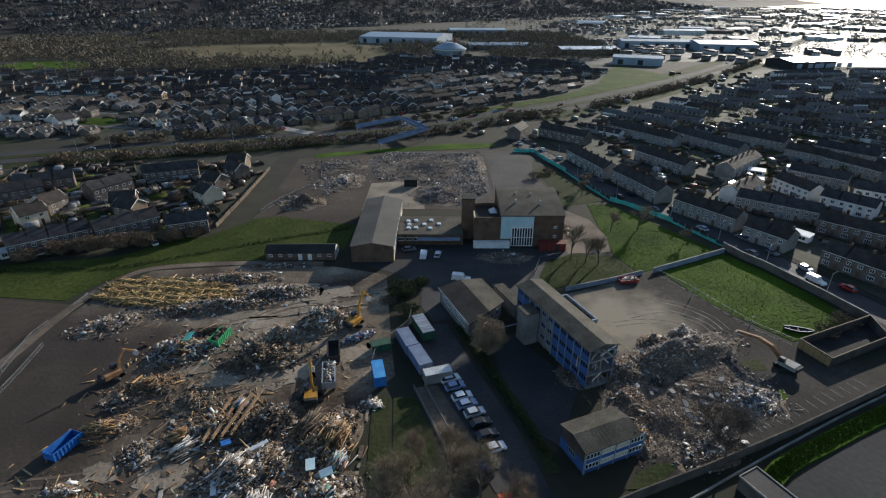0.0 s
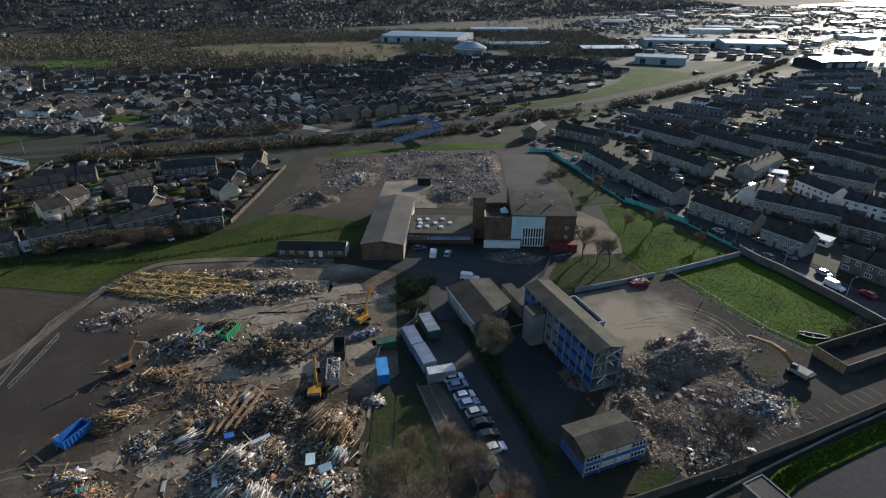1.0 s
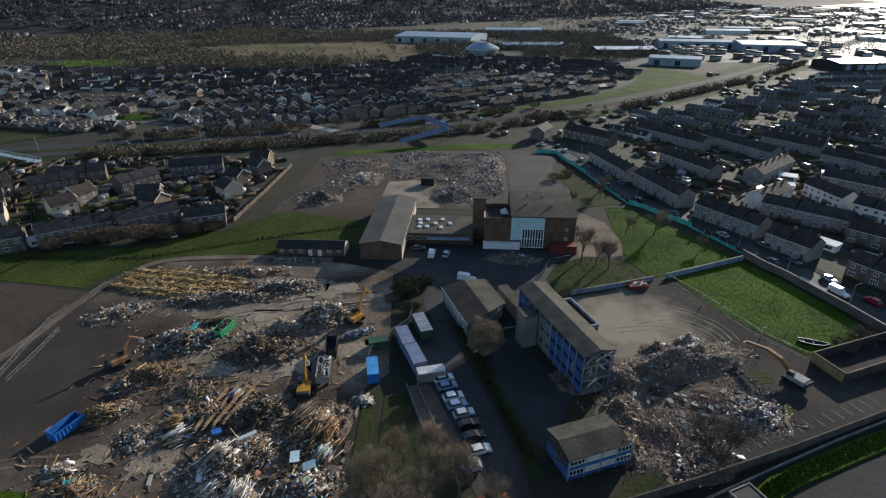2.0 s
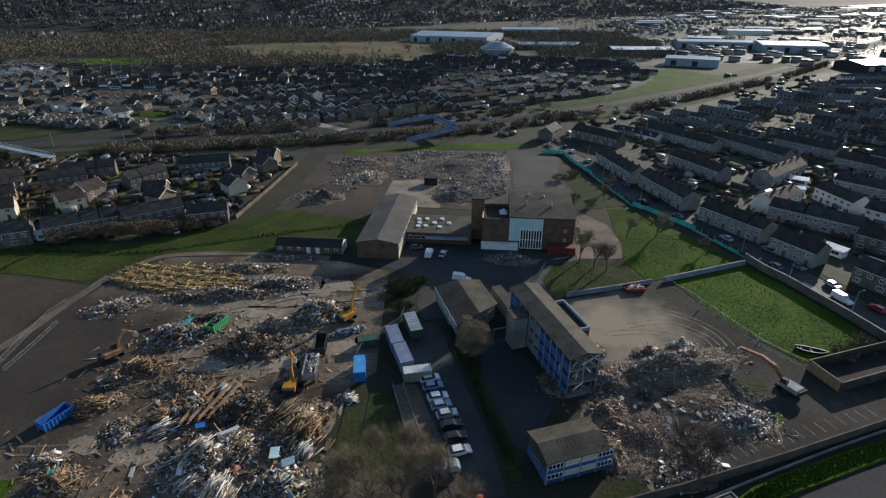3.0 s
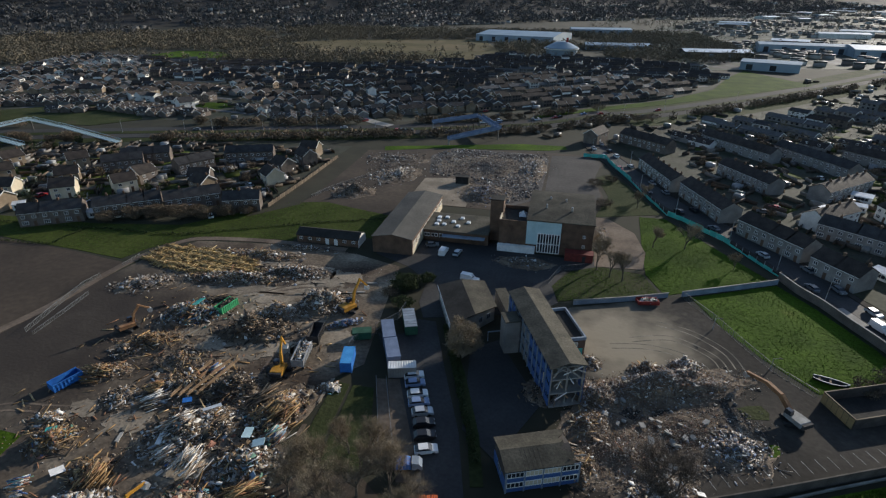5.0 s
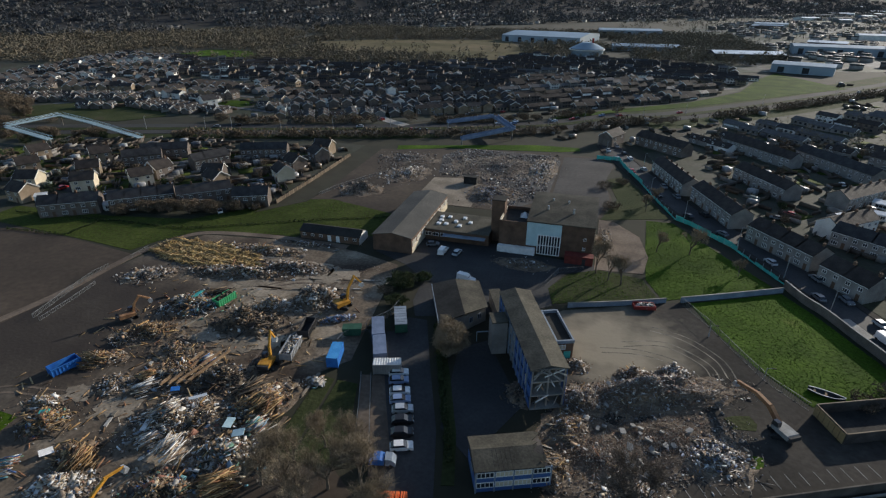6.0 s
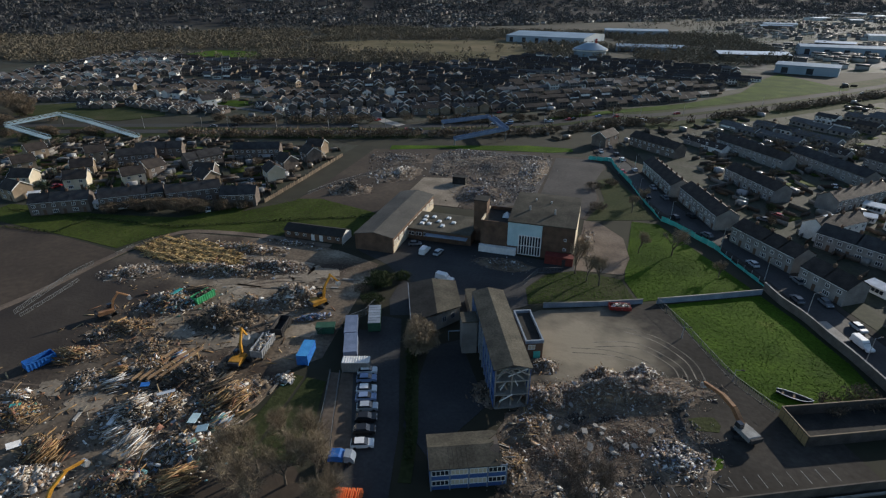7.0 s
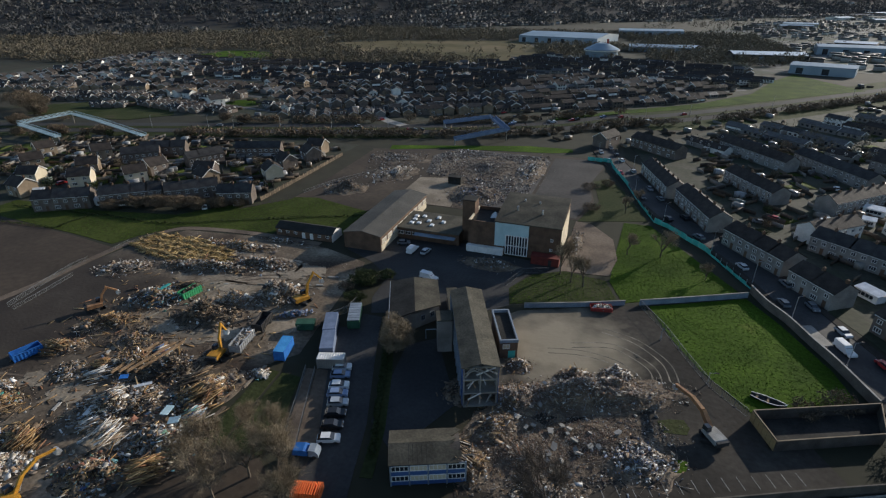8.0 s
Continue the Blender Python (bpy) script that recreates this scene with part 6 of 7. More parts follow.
# ---- excavators ----
def excavator(m, material, label, swing, boom=(5.0, 55), stick=(3.4, -60), size=1.0, shell=None, girth=1.0):
    root = thing("excavator", m @ Matrix.Scale(size, 4), label, "excavator")
    for s in (-1, 1):
        part("track", Geo().extrude([(-1.9, 0.15), (-1.6, 0.0), (1.6, 0.0), (1.9, 0.15), (2.1, 0.5), (1.8, 0.9), (-1.8, 0.9), (-2.1, 0.5)], s * 1.15 - 0.3, s * 1.15 + 0.3), M_BLACK, root)
    part("undercarriage", Geo().box(-1.0, -0.9, 0.4, 1.0, 0.9, 1.05), M_BLACK, root)
    up = new("upper_body", Geo().extrude([(-2.4, 1.15), (1.4, 1.15), (1.4, 1.9), (-0.4, 2.1), (-2.2, 2.15), (-2.6, 1.8)], -1.3, 1.3).mesh("upper_body", shell or material))
    up.parent = root
    up.matrix_basis = pose(0, 0, 0, 0, 0, swing)
    part("cab", Geo().extrude([(0.1, 1.9), (1.5, 1.9), (1.35, 3.0), (0.2, 3.05)], 0.35, 1.25), M_GLASS, up, "dark glazed cab")
    part("counterweight", Geo().box(-2.9, -1.25, 1.2, -2.4, 1.25, 2.1), M_SLATE, up)
    x, z = 1.2, 1.8
    ba, sa = radians(boom[1]), radians(boom[1] + stick[1])
    mx, mz = x + boom[0] * 0.5 * math.cos(ba + 0.25), z + boom[0] * 0.5 * math.sin(ba + 0.25)
    ex, ez = x + boom[0] * math.cos(ba), z + boom[0] * math.sin(ba)
    sx, sz = ex + stick[0] * math.cos(sa), ez + stick[0] * math.sin(sa)
    part("boom", Geo().beam((x, -0.25, z), (mx, -0.25, mz), 0.45 * girth, 0.6 * girth).beam((mx, -0.25, mz), (ex, -0.25, ez), 0.42 * girth, 0.5 * girth), material, up)
    part("stick", Geo().beam((ex - 0.4 * math.cos(sa), -0.25, ez - 0.4 * math.sin(sa)), (sx, -0.25, sz), 0.34 * girth, 0.4 * girth), material, up)
    part("ram", Geo().tube((x + 0.6, -0.25, z - 0.2), (mx, -0.25, mz - 0.25), 0.1, 0.08, 8), M_STEEL, up)
    part("bucket", Geo().extrude([(sx - 0.2, sz + 0.2), (sx + 0.3, sz), (sx + 0.5, sz - 0.7), (sx - 0.1, sz - 1.1), (sx - 0.6, sz - 0.8)], -0.8, 0.3), M_STEEL, up)
    return root


excavator(pose(-19.4, 111.6, 0.05), M_YELL, "yellow excavator with raised boom beside a scrap heap", 62, (6.2, 66), (3.4, -118), 1.05)
excavator(pose(-24.5, 84.8, 0.05), M_YELL, "yellow excavator with upright boom beside a trailer", 100, (5.8, 74), (3.2, -135))
excavator(pose(-68.3, 91.3, 0.05), M_RUSTY, "rust-orange excavator among timber scrap", 60, (4.6, 62), (3.0, -100), 0.95)
excavator(pose(-30.2, 42.2, 0.05), M_YELL, "yellow excavator with its arm stretched over scrap", 82, (5.6, 38), (3.0, -50))
excavator(pose(78.7, 94.2, 0.06), M_RUSTY, "large demolition excavator with a long rusty boom reaching low", 121, (6.4, 20), (5.0, -32), 1.0, M_FADED, 1.7)


# ---- scrap heaps and rubble ----
def heap(x, y, rx, ry, h, turn, loads, label, name="scrap_heap", mound=True):
    """A mound with loose pieces over it; loads: (material, count, smallest size, largest size, name)."""
    root = thing(name, pose(x, y, 0, 0, 0, turn), label, "heap", kind="stuff")
    ph = random.uniform(0, 50)

    def top(u, v):
        r = math.hypot(u, v)
        return h * max(0, math.exp(-2.3 * r * r) * 1.1 - 0.05) * (0.8 + 0.75 * noise.noise(Vector((u * 2.4 + ph, v * 2.4, ph))) + 0.3 * noise.noise(Vector((u * 6 + ph, v * 6, ph))))

    if mound:
        g = Geo()
        n, k = 12, 30
        pts = [(0, 0, top(0, 0))]
        for i in range(1, n + 1):
            for j in range(k):
                a = 2 * math.pi * (j + 0.5 * (i % 2)) / k
                r = 1.15 * i / n * (1 + 0.3 * noise.noise(Vector((math.cos(a) * 2 + ph, math.sin(a) * 2, 9))))
                u, v = r * math.cos(a), r * math.sin(a)
                pts.append((u * rx, v * ry, top(u, v) + random.uniform(-0.12, 0.16) * min(1, h) if i < n else -0.1))
        fs = [(0, 1 + j, 1 + (j + 1) % k) for j in range(k)]
        for i in range(n - 1):
            for j in range(k):
                a, b = 1 + i * k + j, 1 + i * k + (j + 1) % k
                fs.append((a, a + k, b + k, b))
        part("mound", g.add(pts, fs), M_MOUND, root, kind="stuff")
    for material, n, lo, hi, nm in loads:
        n = int(n * 1.75)
        a = np.random.uniform(0, 2 * math.pi, n)
        r = np.minimum(np.abs(np.random.normal(0, 0.47, n)) + np.random.uniform(0, 0.12, n), 1.35)
        u, v = r * np.cos(a), r * np.sin(a)
        z = np.array([top(p, q) for p, q in zip(u, v)]) + np.random.uniform(0.0, 0.25, n)
        size = np.random.uniform(lo, hi, (n, 3))
        small = np.clip(np.exp(np.random.normal(-0.42 if name == "scrap_heap" else -0.8, 0.55, n)), 0.22, 2.4 if name == "scrap_heap" else 1.5)
        size *= small[:, None]
        e = np.stack([np.random.normal(0, 0.5, n), np.random.normal(0, 0.42, n), np.random.uniform(0, 6.3, n)], 1)
        ob = new(nm, boxes(nm, np.stack([u * rx, v * ry, z], 1), size, e, material))
        ob.parent = root
        tagged(ob, kind="stuff")
    return root


PLANK = ((0.5, 0.06, 0.03), (2.8, 0.18, 0.08))
SHEETS = ((0.25, 0.15, 0.02), (1.25, 0.7, 0.08))
CHUNK = ((0.12, 0.1, 0.08), (0.6, 0.45, 0.3))
RODS = ((0.8, 0.03, 0.03), (3.4, 0.08, 0.08))
timber = lambda n: (M_TIMBER, n, *PLANK, "loose_planks")
pale = lambda n: (M_SCRAPW, n, *SHEETS, "loose_sheets")
dark = lambda n: (M_SCRAPD, n, *SHEETS, "dark_scrap")
darkp = lambda n: (M_SCRAPD, n, *PLANK, "dark_lengths")
colour = lambda n: (M_SCRAPC, n, *SHEETS, "coloured_scrap")
chunks = lambda n: (M_RUBBLE, n, *CHUNK, "rubble_pieces")
rods = lambda n: (M_REBAR, n, *RODS, "bent_rods")

heap(-57, 101, 9, 6.5, 2.4, 30, [colour(500), dark(700), pale(260), timber(120)], "mixed scrap heap with turquoise sheets on earth")
heap(-38.5, 98, 9.5, 5.5, 3.4, 15, [dark(900), darkp(500), pale(150)], "tall heap of dark tangled scrap")
heap(-36, 106, 7, 3.5, 2.0, 15, [pale(380), timber(140), chunks(300)], "heap of pale sheets and timber")
heap(-27.5, 112.5, 7, 5.5, 4.0, 30, [pale(650), chunks(450), dark(250)], "heap of white and blue-grey rubble beside an excavator")
heap(-58, 120, 18, 4.2, 1.6, 10, [pale(500), chunks(600), timber(200), dark(300)], "long low row of pale rubble")
heap(-44, 127, 12, 4.5, 1.6, 8, [chunks(700), pale(300), dark(300)], "low row of grey rubble")
heap(-58, 135, 14, 3.5, 1.3, 4, [timber(260), pale(280), chunks(400)], "low row of rubble along the track")
heap(-81, 111, 8, 4.5, 1.1, 30, [pale(350), rods(160), dark(200)], "low spread of pale metal scrap")
heap(-59, 88, 8, 4.5, 1.7, 20, [timber(420), dark(260), chunks(200)], "heap of orange-brown timber scrap")
heap(-61.5, 76, 5.5, 3, 1.5, 25, [timber(180), (M_RUBBLE, 420, *CHUNK, "rubble_pieces"), pale(60)], "small heap of red brick and timber")
heap(-41, 77, 9.5, 6, 1.5, 35, [timber(260), pale(300), dark(420)], "heap of broken sheets and planks")
heap(-31, 77.5, 7, 5, 3.0, 30, [dark(900), darkp(300), pale(120)], "dark heap of burnt scrap")
heap(-32, 65.5, 10, 7.5, 2.7, 45, [pale(1000), dark(700), colour(90), timber(160), rods(200)], "wide heap of white sheets and tangled scrap")
heap(-19, 73.5, 5, 9, 2.4, -25, [timber(520), pale(280), dark(350), colour(90)], "long heap of orange timber and sheets")
heap(-18, 60, 7, 6, 2.2, 10, [pale(400), colour(160), dark(500), timber(160)], "heap of coloured scrap and planks")
heap(-23, 51, 7, 5, 2.0, 0, [dark(600), colour(200), timber(220), pale(160)], "dark mixed scrap heap on churned earth")
heap(-55.5, 57.5, 5, 4, 1.8, 0, [timber(340), colour(120), darkp(160)], "heap of splayed timber with a turquoise sheet")
heap(-43.5, 53.5, 4, 3, 1.5, 20, [timber(200), dark(180), pale(60)], "small heap of timber lengths on earth")
heap(-40, 46.5, 6, 4, 1.6, 20, [pale(520), chunks(400)], "heap of broken white plaster")
heap(-62, 84, 4, 3, 1.0, 0, [dark(160), rods(90), pale(60)], "small dark metal heap")
heap(-52, 70, 5, 4, 0.6, 0, [pale(110), dark(120)], "thin scatter of pale scrap")
heap(-48, 84, 7, 5, 0.7, 0, [dark(140), chunks(200), timber(90)], "thin scatter of rubble")
heap(-61, 62, 4, 2.5, 0.7, 10, [pale(90), timber(40)], "small scatter of white boards")
heap(-12, 83, 2.2, 1.6, 0.8, 0, [pale(90)], "small heap of white bags")
heap(-18.2, 105.5, 5.5, 1.6, 1.2, 35, [(M_SCRAPC, 60, *SHEETS, "coloured_scrap"), (M_CABIN, 120, *SHEETS, "blue_sheets")], "row of blue plastic barriers and sheets")
heap(-47, 143, 12, 1.8, 0.5, 0, [pale(120), dark(120)], "thin line of rubble at the track")
# loose bits over the whole site
n = 4200
cx, cy = np.random.uniform(-92, -12, n), np.random.uniform(42, 140, n)
keep = np.array([noise.noise(Vector((a * 0.06, b * 0.06, 5))) > 0.0 and a > -80 + (140 - b) * 0.16 for a, b in zip(cx, cy)])
cx, cy = cx[keep], cy[keep]
n = len(cx)
ob = new("scattered_scrap", boxes("scattered_scrap", np.stack([cx, cy, np.full(n, 0.1)], 1), np.random.uniform((0.06, 0.05, 0.03), (0.4, 0.24, 0.1), (n, 3)), np.stack([np.random.normal(0, 0.2, n), np.random.normal(0, 0.2, n), np.random.uniform(0, 6.3, n)], 1), M_RUBBLE))
tagged(ob, "bits of rubble strewn over the earth", "rubble", kind="stuff")
n = 260
ob = new("scattered_boards", boxes("scattered_boards", np.stack([np.random.uniform(-75, -14, n), np.random.uniform(45, 112, n), np.full(n, 0.15)], 1), np.random.uniform((0.8, 0.12, 0.05), (3.2, 0.35, 0.12), (n, 3)), np.stack([np.random.normal(0, 0.1, n), np.random.normal(0, 0.1, n), np.random.uniform(0, 6.3, n)], 1), M_TIMBER))
tagged(ob, "loose boards lying on the earth", "timber", kind="stuff")

# the sorted timber: long boards in parallel rows
root = thing("timber_stack", pose(-73, 127, 0, 0, 0, -6), "wide stack of salvaged orange-brown timber in rows", "timber", kind="stuff")
n = 3600
px, py = np.random.uniform(-19, 21, n), np.random.uniform(-7, 7.5, n)
ok = ((px + 1) / 20) ** 2 + (py / 7.6) ** 2 < 1 + 0.15 * np.sin(px)
px, py = px[ok], py[ok]
n = len(px)
pz = 0.2 + 0.6 * np.abs(np.sin(py * 1.0 + 0.35 * np.sin(px * 0.4))) * np.random.uniform(0.5, 1.1, n)
e = np.stack([np.random.normal(0, 0.2, n), np.random.normal(0, 0.1, n), np.where(np.random.uniform(0, 1, n) < 0.6, np.random.normal(-0.05, 0.25, n), np.random.uniform(0, 6.3, n))], 1)
ob = new("board", boxes("board", np.stack([px, py, pz], 1), np.random.uniform((1.2, 0.1, 0.05), (4.6, 0.28, 0.14), (n, 3)), e, M_SALVE))
ob.parent = root
tagged(ob, kind="stuff")



def bunch(x, y, length, width, h, turn, n, material, label):
    """Lengths that slid down together, most of them side by side."""
    root = thing("timber_pile", pose(x, y, 0, 0, 0, turn), label, "timber", kind="stuff")
    py = np.random.normal(0, width / 3, n)
    px = np.random.normal(0, length / 7, n)
    pz = h * np.exp(-(py / width * 1.8) ** 2) * np.random.uniform(0.5, 1.15, n) + 0.15
    e = np.stack([np.random.normal(0, 0.15, n), np.random.normal(0, 0.12, n), np.random.normal(0, 0.2, n)], 1)
    size = np.random.uniform((length * 0.35, 0.1, 0.06), (length * 0.9, 0.26, 0.16), (n, 3))
    ob = new("lengths", boxes("lengths", np.stack([px, py, pz], 1), size, e, material))
    ob.parent = root
    tagged(ob, kind="stuff")


bunch(-18.5, 73.5, 6.5, 6, 2.6, 68, 130, M_TIMBER, "pile of orange timber lengths beside the slab edge")
bunch(-14.5, 54.5, 5.5, 5, 2.4, 40, 120, M_TIMBER, "pile of broken orange timber among scrap")
bunch(-62.4, 75.3, 6.0, 4, 1.6, 12, 90, M_TIMBER, "flat pile of red-brown timber on earth")
bunch(-41.4, 52.2, 5.0, 4, 1.8, 100, 90, M_TIMBER, "splayed pile of tan timber on earth")
bunch(-23, 76.5, 6.5, 4, 2.2, 60, 80, M_SCRAPD, "pile of charred dark lengths")
bunch(-33.7, 64.7, 5.5, 6, 3.4, 55, 110, M_SCRAPW, "heap of long white strips and sheets")
bunch(-27.5, 58, 5.0, 5, 2.6, 80, 90, M_SCRAPW, "heap of pale strips on scrap")
bunch(-54, 108, 6.0, 3, 1.5, 25, 60, M_SCRAPD, "dark lengths on scrap")
bunch(-45, 71, 5.0, 3, 1.2, 50, 60, M_SCRAPW, "low pile of pale strips on earth")

# rowed rubble: lines of sheets pushed up by the machines
for x, y, ln, turn, mm, lab in ((-33, 60, 9, 60, M_SCRAPW, "ridge of torn white sheets"), (-28, 68, 8, 62, M_SCRAPD, "ridge of dark torn scrap"), (-38, 82, 7, 70, M_SCRAPC, "ridge of mixed coloured scrap"), (-16.5, 68, 8, 75, M_SCRAPC, "ridge of blue and white scrap"), (-47, 74, 6, 40, M_TIMBER, "ridge of broken planks"), (-52, 48, 6, 30, M_SCRAPC, "ridge of mixed scrap on earth")):
    bunch(x, y, ln * 0.5, 3.0, 1.6, turn, 70, mm, lab)

# long beams left across one heap
for i, (x, y, r) in enumerate(((-37.6, 79.0, 80), (-39.3, 78.5, 82), (-35.9, 79.7, 78), (-40.9, 77.7, 84))):
    b = thing("roof_truss", pose(x, y, 1.4, 0, random.uniform(-4, 4), r), "long salvaged timber roof beam on scrap", "timber", "salvaged beams")
    part("beam", Geo().box(-6, -0.25, -0.2, 6, 0.25, 0.15), M_BOARD, b)
    part("batten", Geo().box(-5.6, -0.1, 0.15, 5.8, 0.16, 0.28), M_BOARD, b)
for x, y, z, w, d, m_, lab in ((-33.5, 66.5, 2.6, 1.6, 1.3, M_WHITE, "white square board on scrap"), (-36.8, 71, 2.1, 1.7, 1.3, M_SKIPB, "blue square sheet on scrap"), (-20.5, 66, 2.2, 1.6, 2.6, M_PBLUE, "pale green board on scrap"), (-17.5, 64.5, 2.0, 2.2, 1.6, M_PBLUE, "pale blue board on scrap"), (-56, 58.5, 2.2, 1.8, 0.9, M_TEAL, "turquoise sheet on timber"), (-57, 103, 2.6, 3.2, 1.6, M_TEAL, "turquoise sheet on scrap"), (-35.5, 61.5, 1.6, 0.9, 2.8, M_WHITE, "long white panel on scrap"), (-48.5, 52, 0.6, 2.2, 1.6, M_WHITE, "white board on earth"), (-30.5, 70, 2.5, 3.4, 0.7, M_POLY, "long pale sheet on scrap"), (58, 72, 1.0, 1.3, 1.0, M_WHITE, "white block in rubble")):
    b = thing("loose_board", pose(x, y, z, random.uniform(-14, 14), random.uniform(-14, 14), random.uniform(0, 90)), lab, "board")
    part("face", Geo().box(-w / 2, -d / 2, 0, w / 2, d / 2, 0.09), m_, b)
    part("batten", Geo().box(-w / 2, -0.06, -0.08, w / 2, 0.06, 0), M_BOARD, b)

# fallen classroom wing: a ridge of rubble and the field before it
FINE = ((0.05, 0.04, 0.03), (0.3, 0.22, 0.15))
grit = lambda n: (M_RUBBLE, n, *FINE, "rubble_pieces")
heap(56.5, 99, 17, 5.4, 4.2, 21, [grit(9000), chunks(1900), rods(1600), pale(800), timber(110)], "tall ridge of demolition rubble with bent steel", "rubble_heap")
heap(42.5, 93, 5.5, 5, 2.4, 20, [grit(2400), chunks(600), timber(120), pale(200), rods(260)], "rubble heap against the cut building", "rubble_heap")
heap(61.2, 107.5, 3.6, 2.6, 2.2, 20, [pale(560), chunks(240)], "low heap of white debris behind the ridge", "rubble_heap")
heap(53, 104, 4.5, 2.6, 2.0, 20, [pale(220), timber(60), chunks(220)], "pale and orange debris on the ridge", "rubble_heap")
heap(47, 79, 12, 9, 0.9, 25, [grit(5200), timber(45), pale(50), rods(120)], "broken brick rubble before the small block", "rubble_heap")
heap(58, 86, 14, 7.5, 0.6, 25, [grit(4600), rods(90), pale(25)], "flattened brown brick rubble", "rubble_heap")
heap(66, 84.5, 7, 6, 1.3, 25, [pale(520), rods(360), (M_CABIN, 130, *SHEETS, "blue_sheets"), dark(300)], "spread of pale twisted metal", "rubble_heap")
heap(51, 71.5, 8, 4.5, 1.0, 25, [grit(1500), chunks(260), pale(340), dark(260)], "rubble spread beside the wall", "rubble_heap")
heap(40.5, 84, 5, 8, 1.4, 0, [grit(2200), timber(150), pale(120), chunks(200)], "rubble fan below the cut end", "rubble_heap")
heap(38.6, 74, 3.6, 5, 1.9, 20, [grit(900), timber(120), pale(70)], "rubble against the torn block end", "rubble_heap")
heap(30.5, 91.5, 3.5, 4, 0.9, 20, [dark(200), grit(260)], "shaded debris at the foot of the block", "rubble_heap")
heap(40.5, 104, 3, 3, 1.0, 20, [pale(110), grit(420), timber(30)], "small brick heap beside the annex", "rubble_heap")
for i in range(26):
    a = random.uniform(0, 6.28)
    x, y = 55 + 14 * math.cos(a) * random.random(), 86 + 14 * math.sin(a) * random.random()
    b = thing("concrete_lump", pose(x, y, 0.7 if y < 93 else 2.8, random.uniform(-25, 25), random.uniform(-25, 25), random.uniform(0, 360)), "broken concrete lump with bent bars in rubble", "concrete", "broken lumps")
    w, d = random.uniform(0.35, 0.9), random.uniform(0.25, 0.6)
    part("lump", Geo().slab([(-w, -d), (w * 0.8, -d * 0.9), (w, d * 0.4), (w * 0.3, d), (-w * 0.9, d * 0.7)], -0.15, 0.15), M_CONC, b)
    part("bar", Geo().tube((w * 0.8, 0, 0), (w * 1.9, 0.3, 0.5), 0.03, 0.03, 5), M_REBAR, b)

# rubble of the cleared yard behind the hall
heap(-4, 243, 24, 20, 1.3, 15, [(M_GREYR, 8000, (0.1, 0.08, 0.05), (0.55, 0.4, 0.22), "rubble_pieces"), (M_SCRAPW, 260, (0.2, 0.15, 0.05), (0.9, 0.5, 0.15), "loose_sheets"), rods(300)], "broad field of grey brick rubble", "rubble_heap")
heap(1, 206, 11, 12, 2.5, 10, [(M_GREYR, 1400, (0.15, 0.1, 0.08), (0.9, 0.6, 0.35), "rubble_pieces"), (M_CABIN, 260, *SHEETS, "blue_sheets"), rods(200)], "blue-grey rubble heap", "rubble_heap")
heap(17, 245, 7, 22, 2.0, 0, [(M_SCRAPW, 420, (0.3, 0.2, 0.1), (1.3, 0.7, 0.4), "loose_sheets"), (M_GREYR, 700, (0.15, 0.1, 0.08), (0.9, 0.6, 0.35), "rubble_pieces")], "row of pale concrete rubble", "rubble_heap")
heap(-52, 196, 9, 7, 2.6, 20, [dark(500), (M_GREYR, 500, *CHUNK, "rubble_pieces"), rods(140), pale(120)], "dark rubble heap in the yard", "rubble_heap")
heap(-41, 222, 9, 12, 2.0, -10, [(M_SCRAPW, 650, (0.3, 0.15, 0.06), (1.2, 0.6, 0.25), "loose_sheets"), (M_GREYR, 500, *CHUNK, "rubble_pieces")], "white rubble heap in the yard", "rubble_heap")
heap(-48, 245, 14, 9, 1.2, 0, [(M_GREYR, 800, (0.15, 0.1, 0.08), (0.8, 0.5, 0.3), "rubble_pieces"), pale(300)], "low rubble spread in the yard", "rubble_heap")
heap(22, 149, 9, 4, 1.0, 0, [(M_GREYR, 500, *CHUNK, "rubble_pieces"), pale(120)], "shaded rubble on the forecourt", "rubble_heap")
heap(45.5, 172, 2.5, 12, 1.2, 0, [(M_GREYR, 420, *CHUNK, "rubble_pieces"), pale(140)], "rubble strip along the gymnasium side", "rubble_heap")
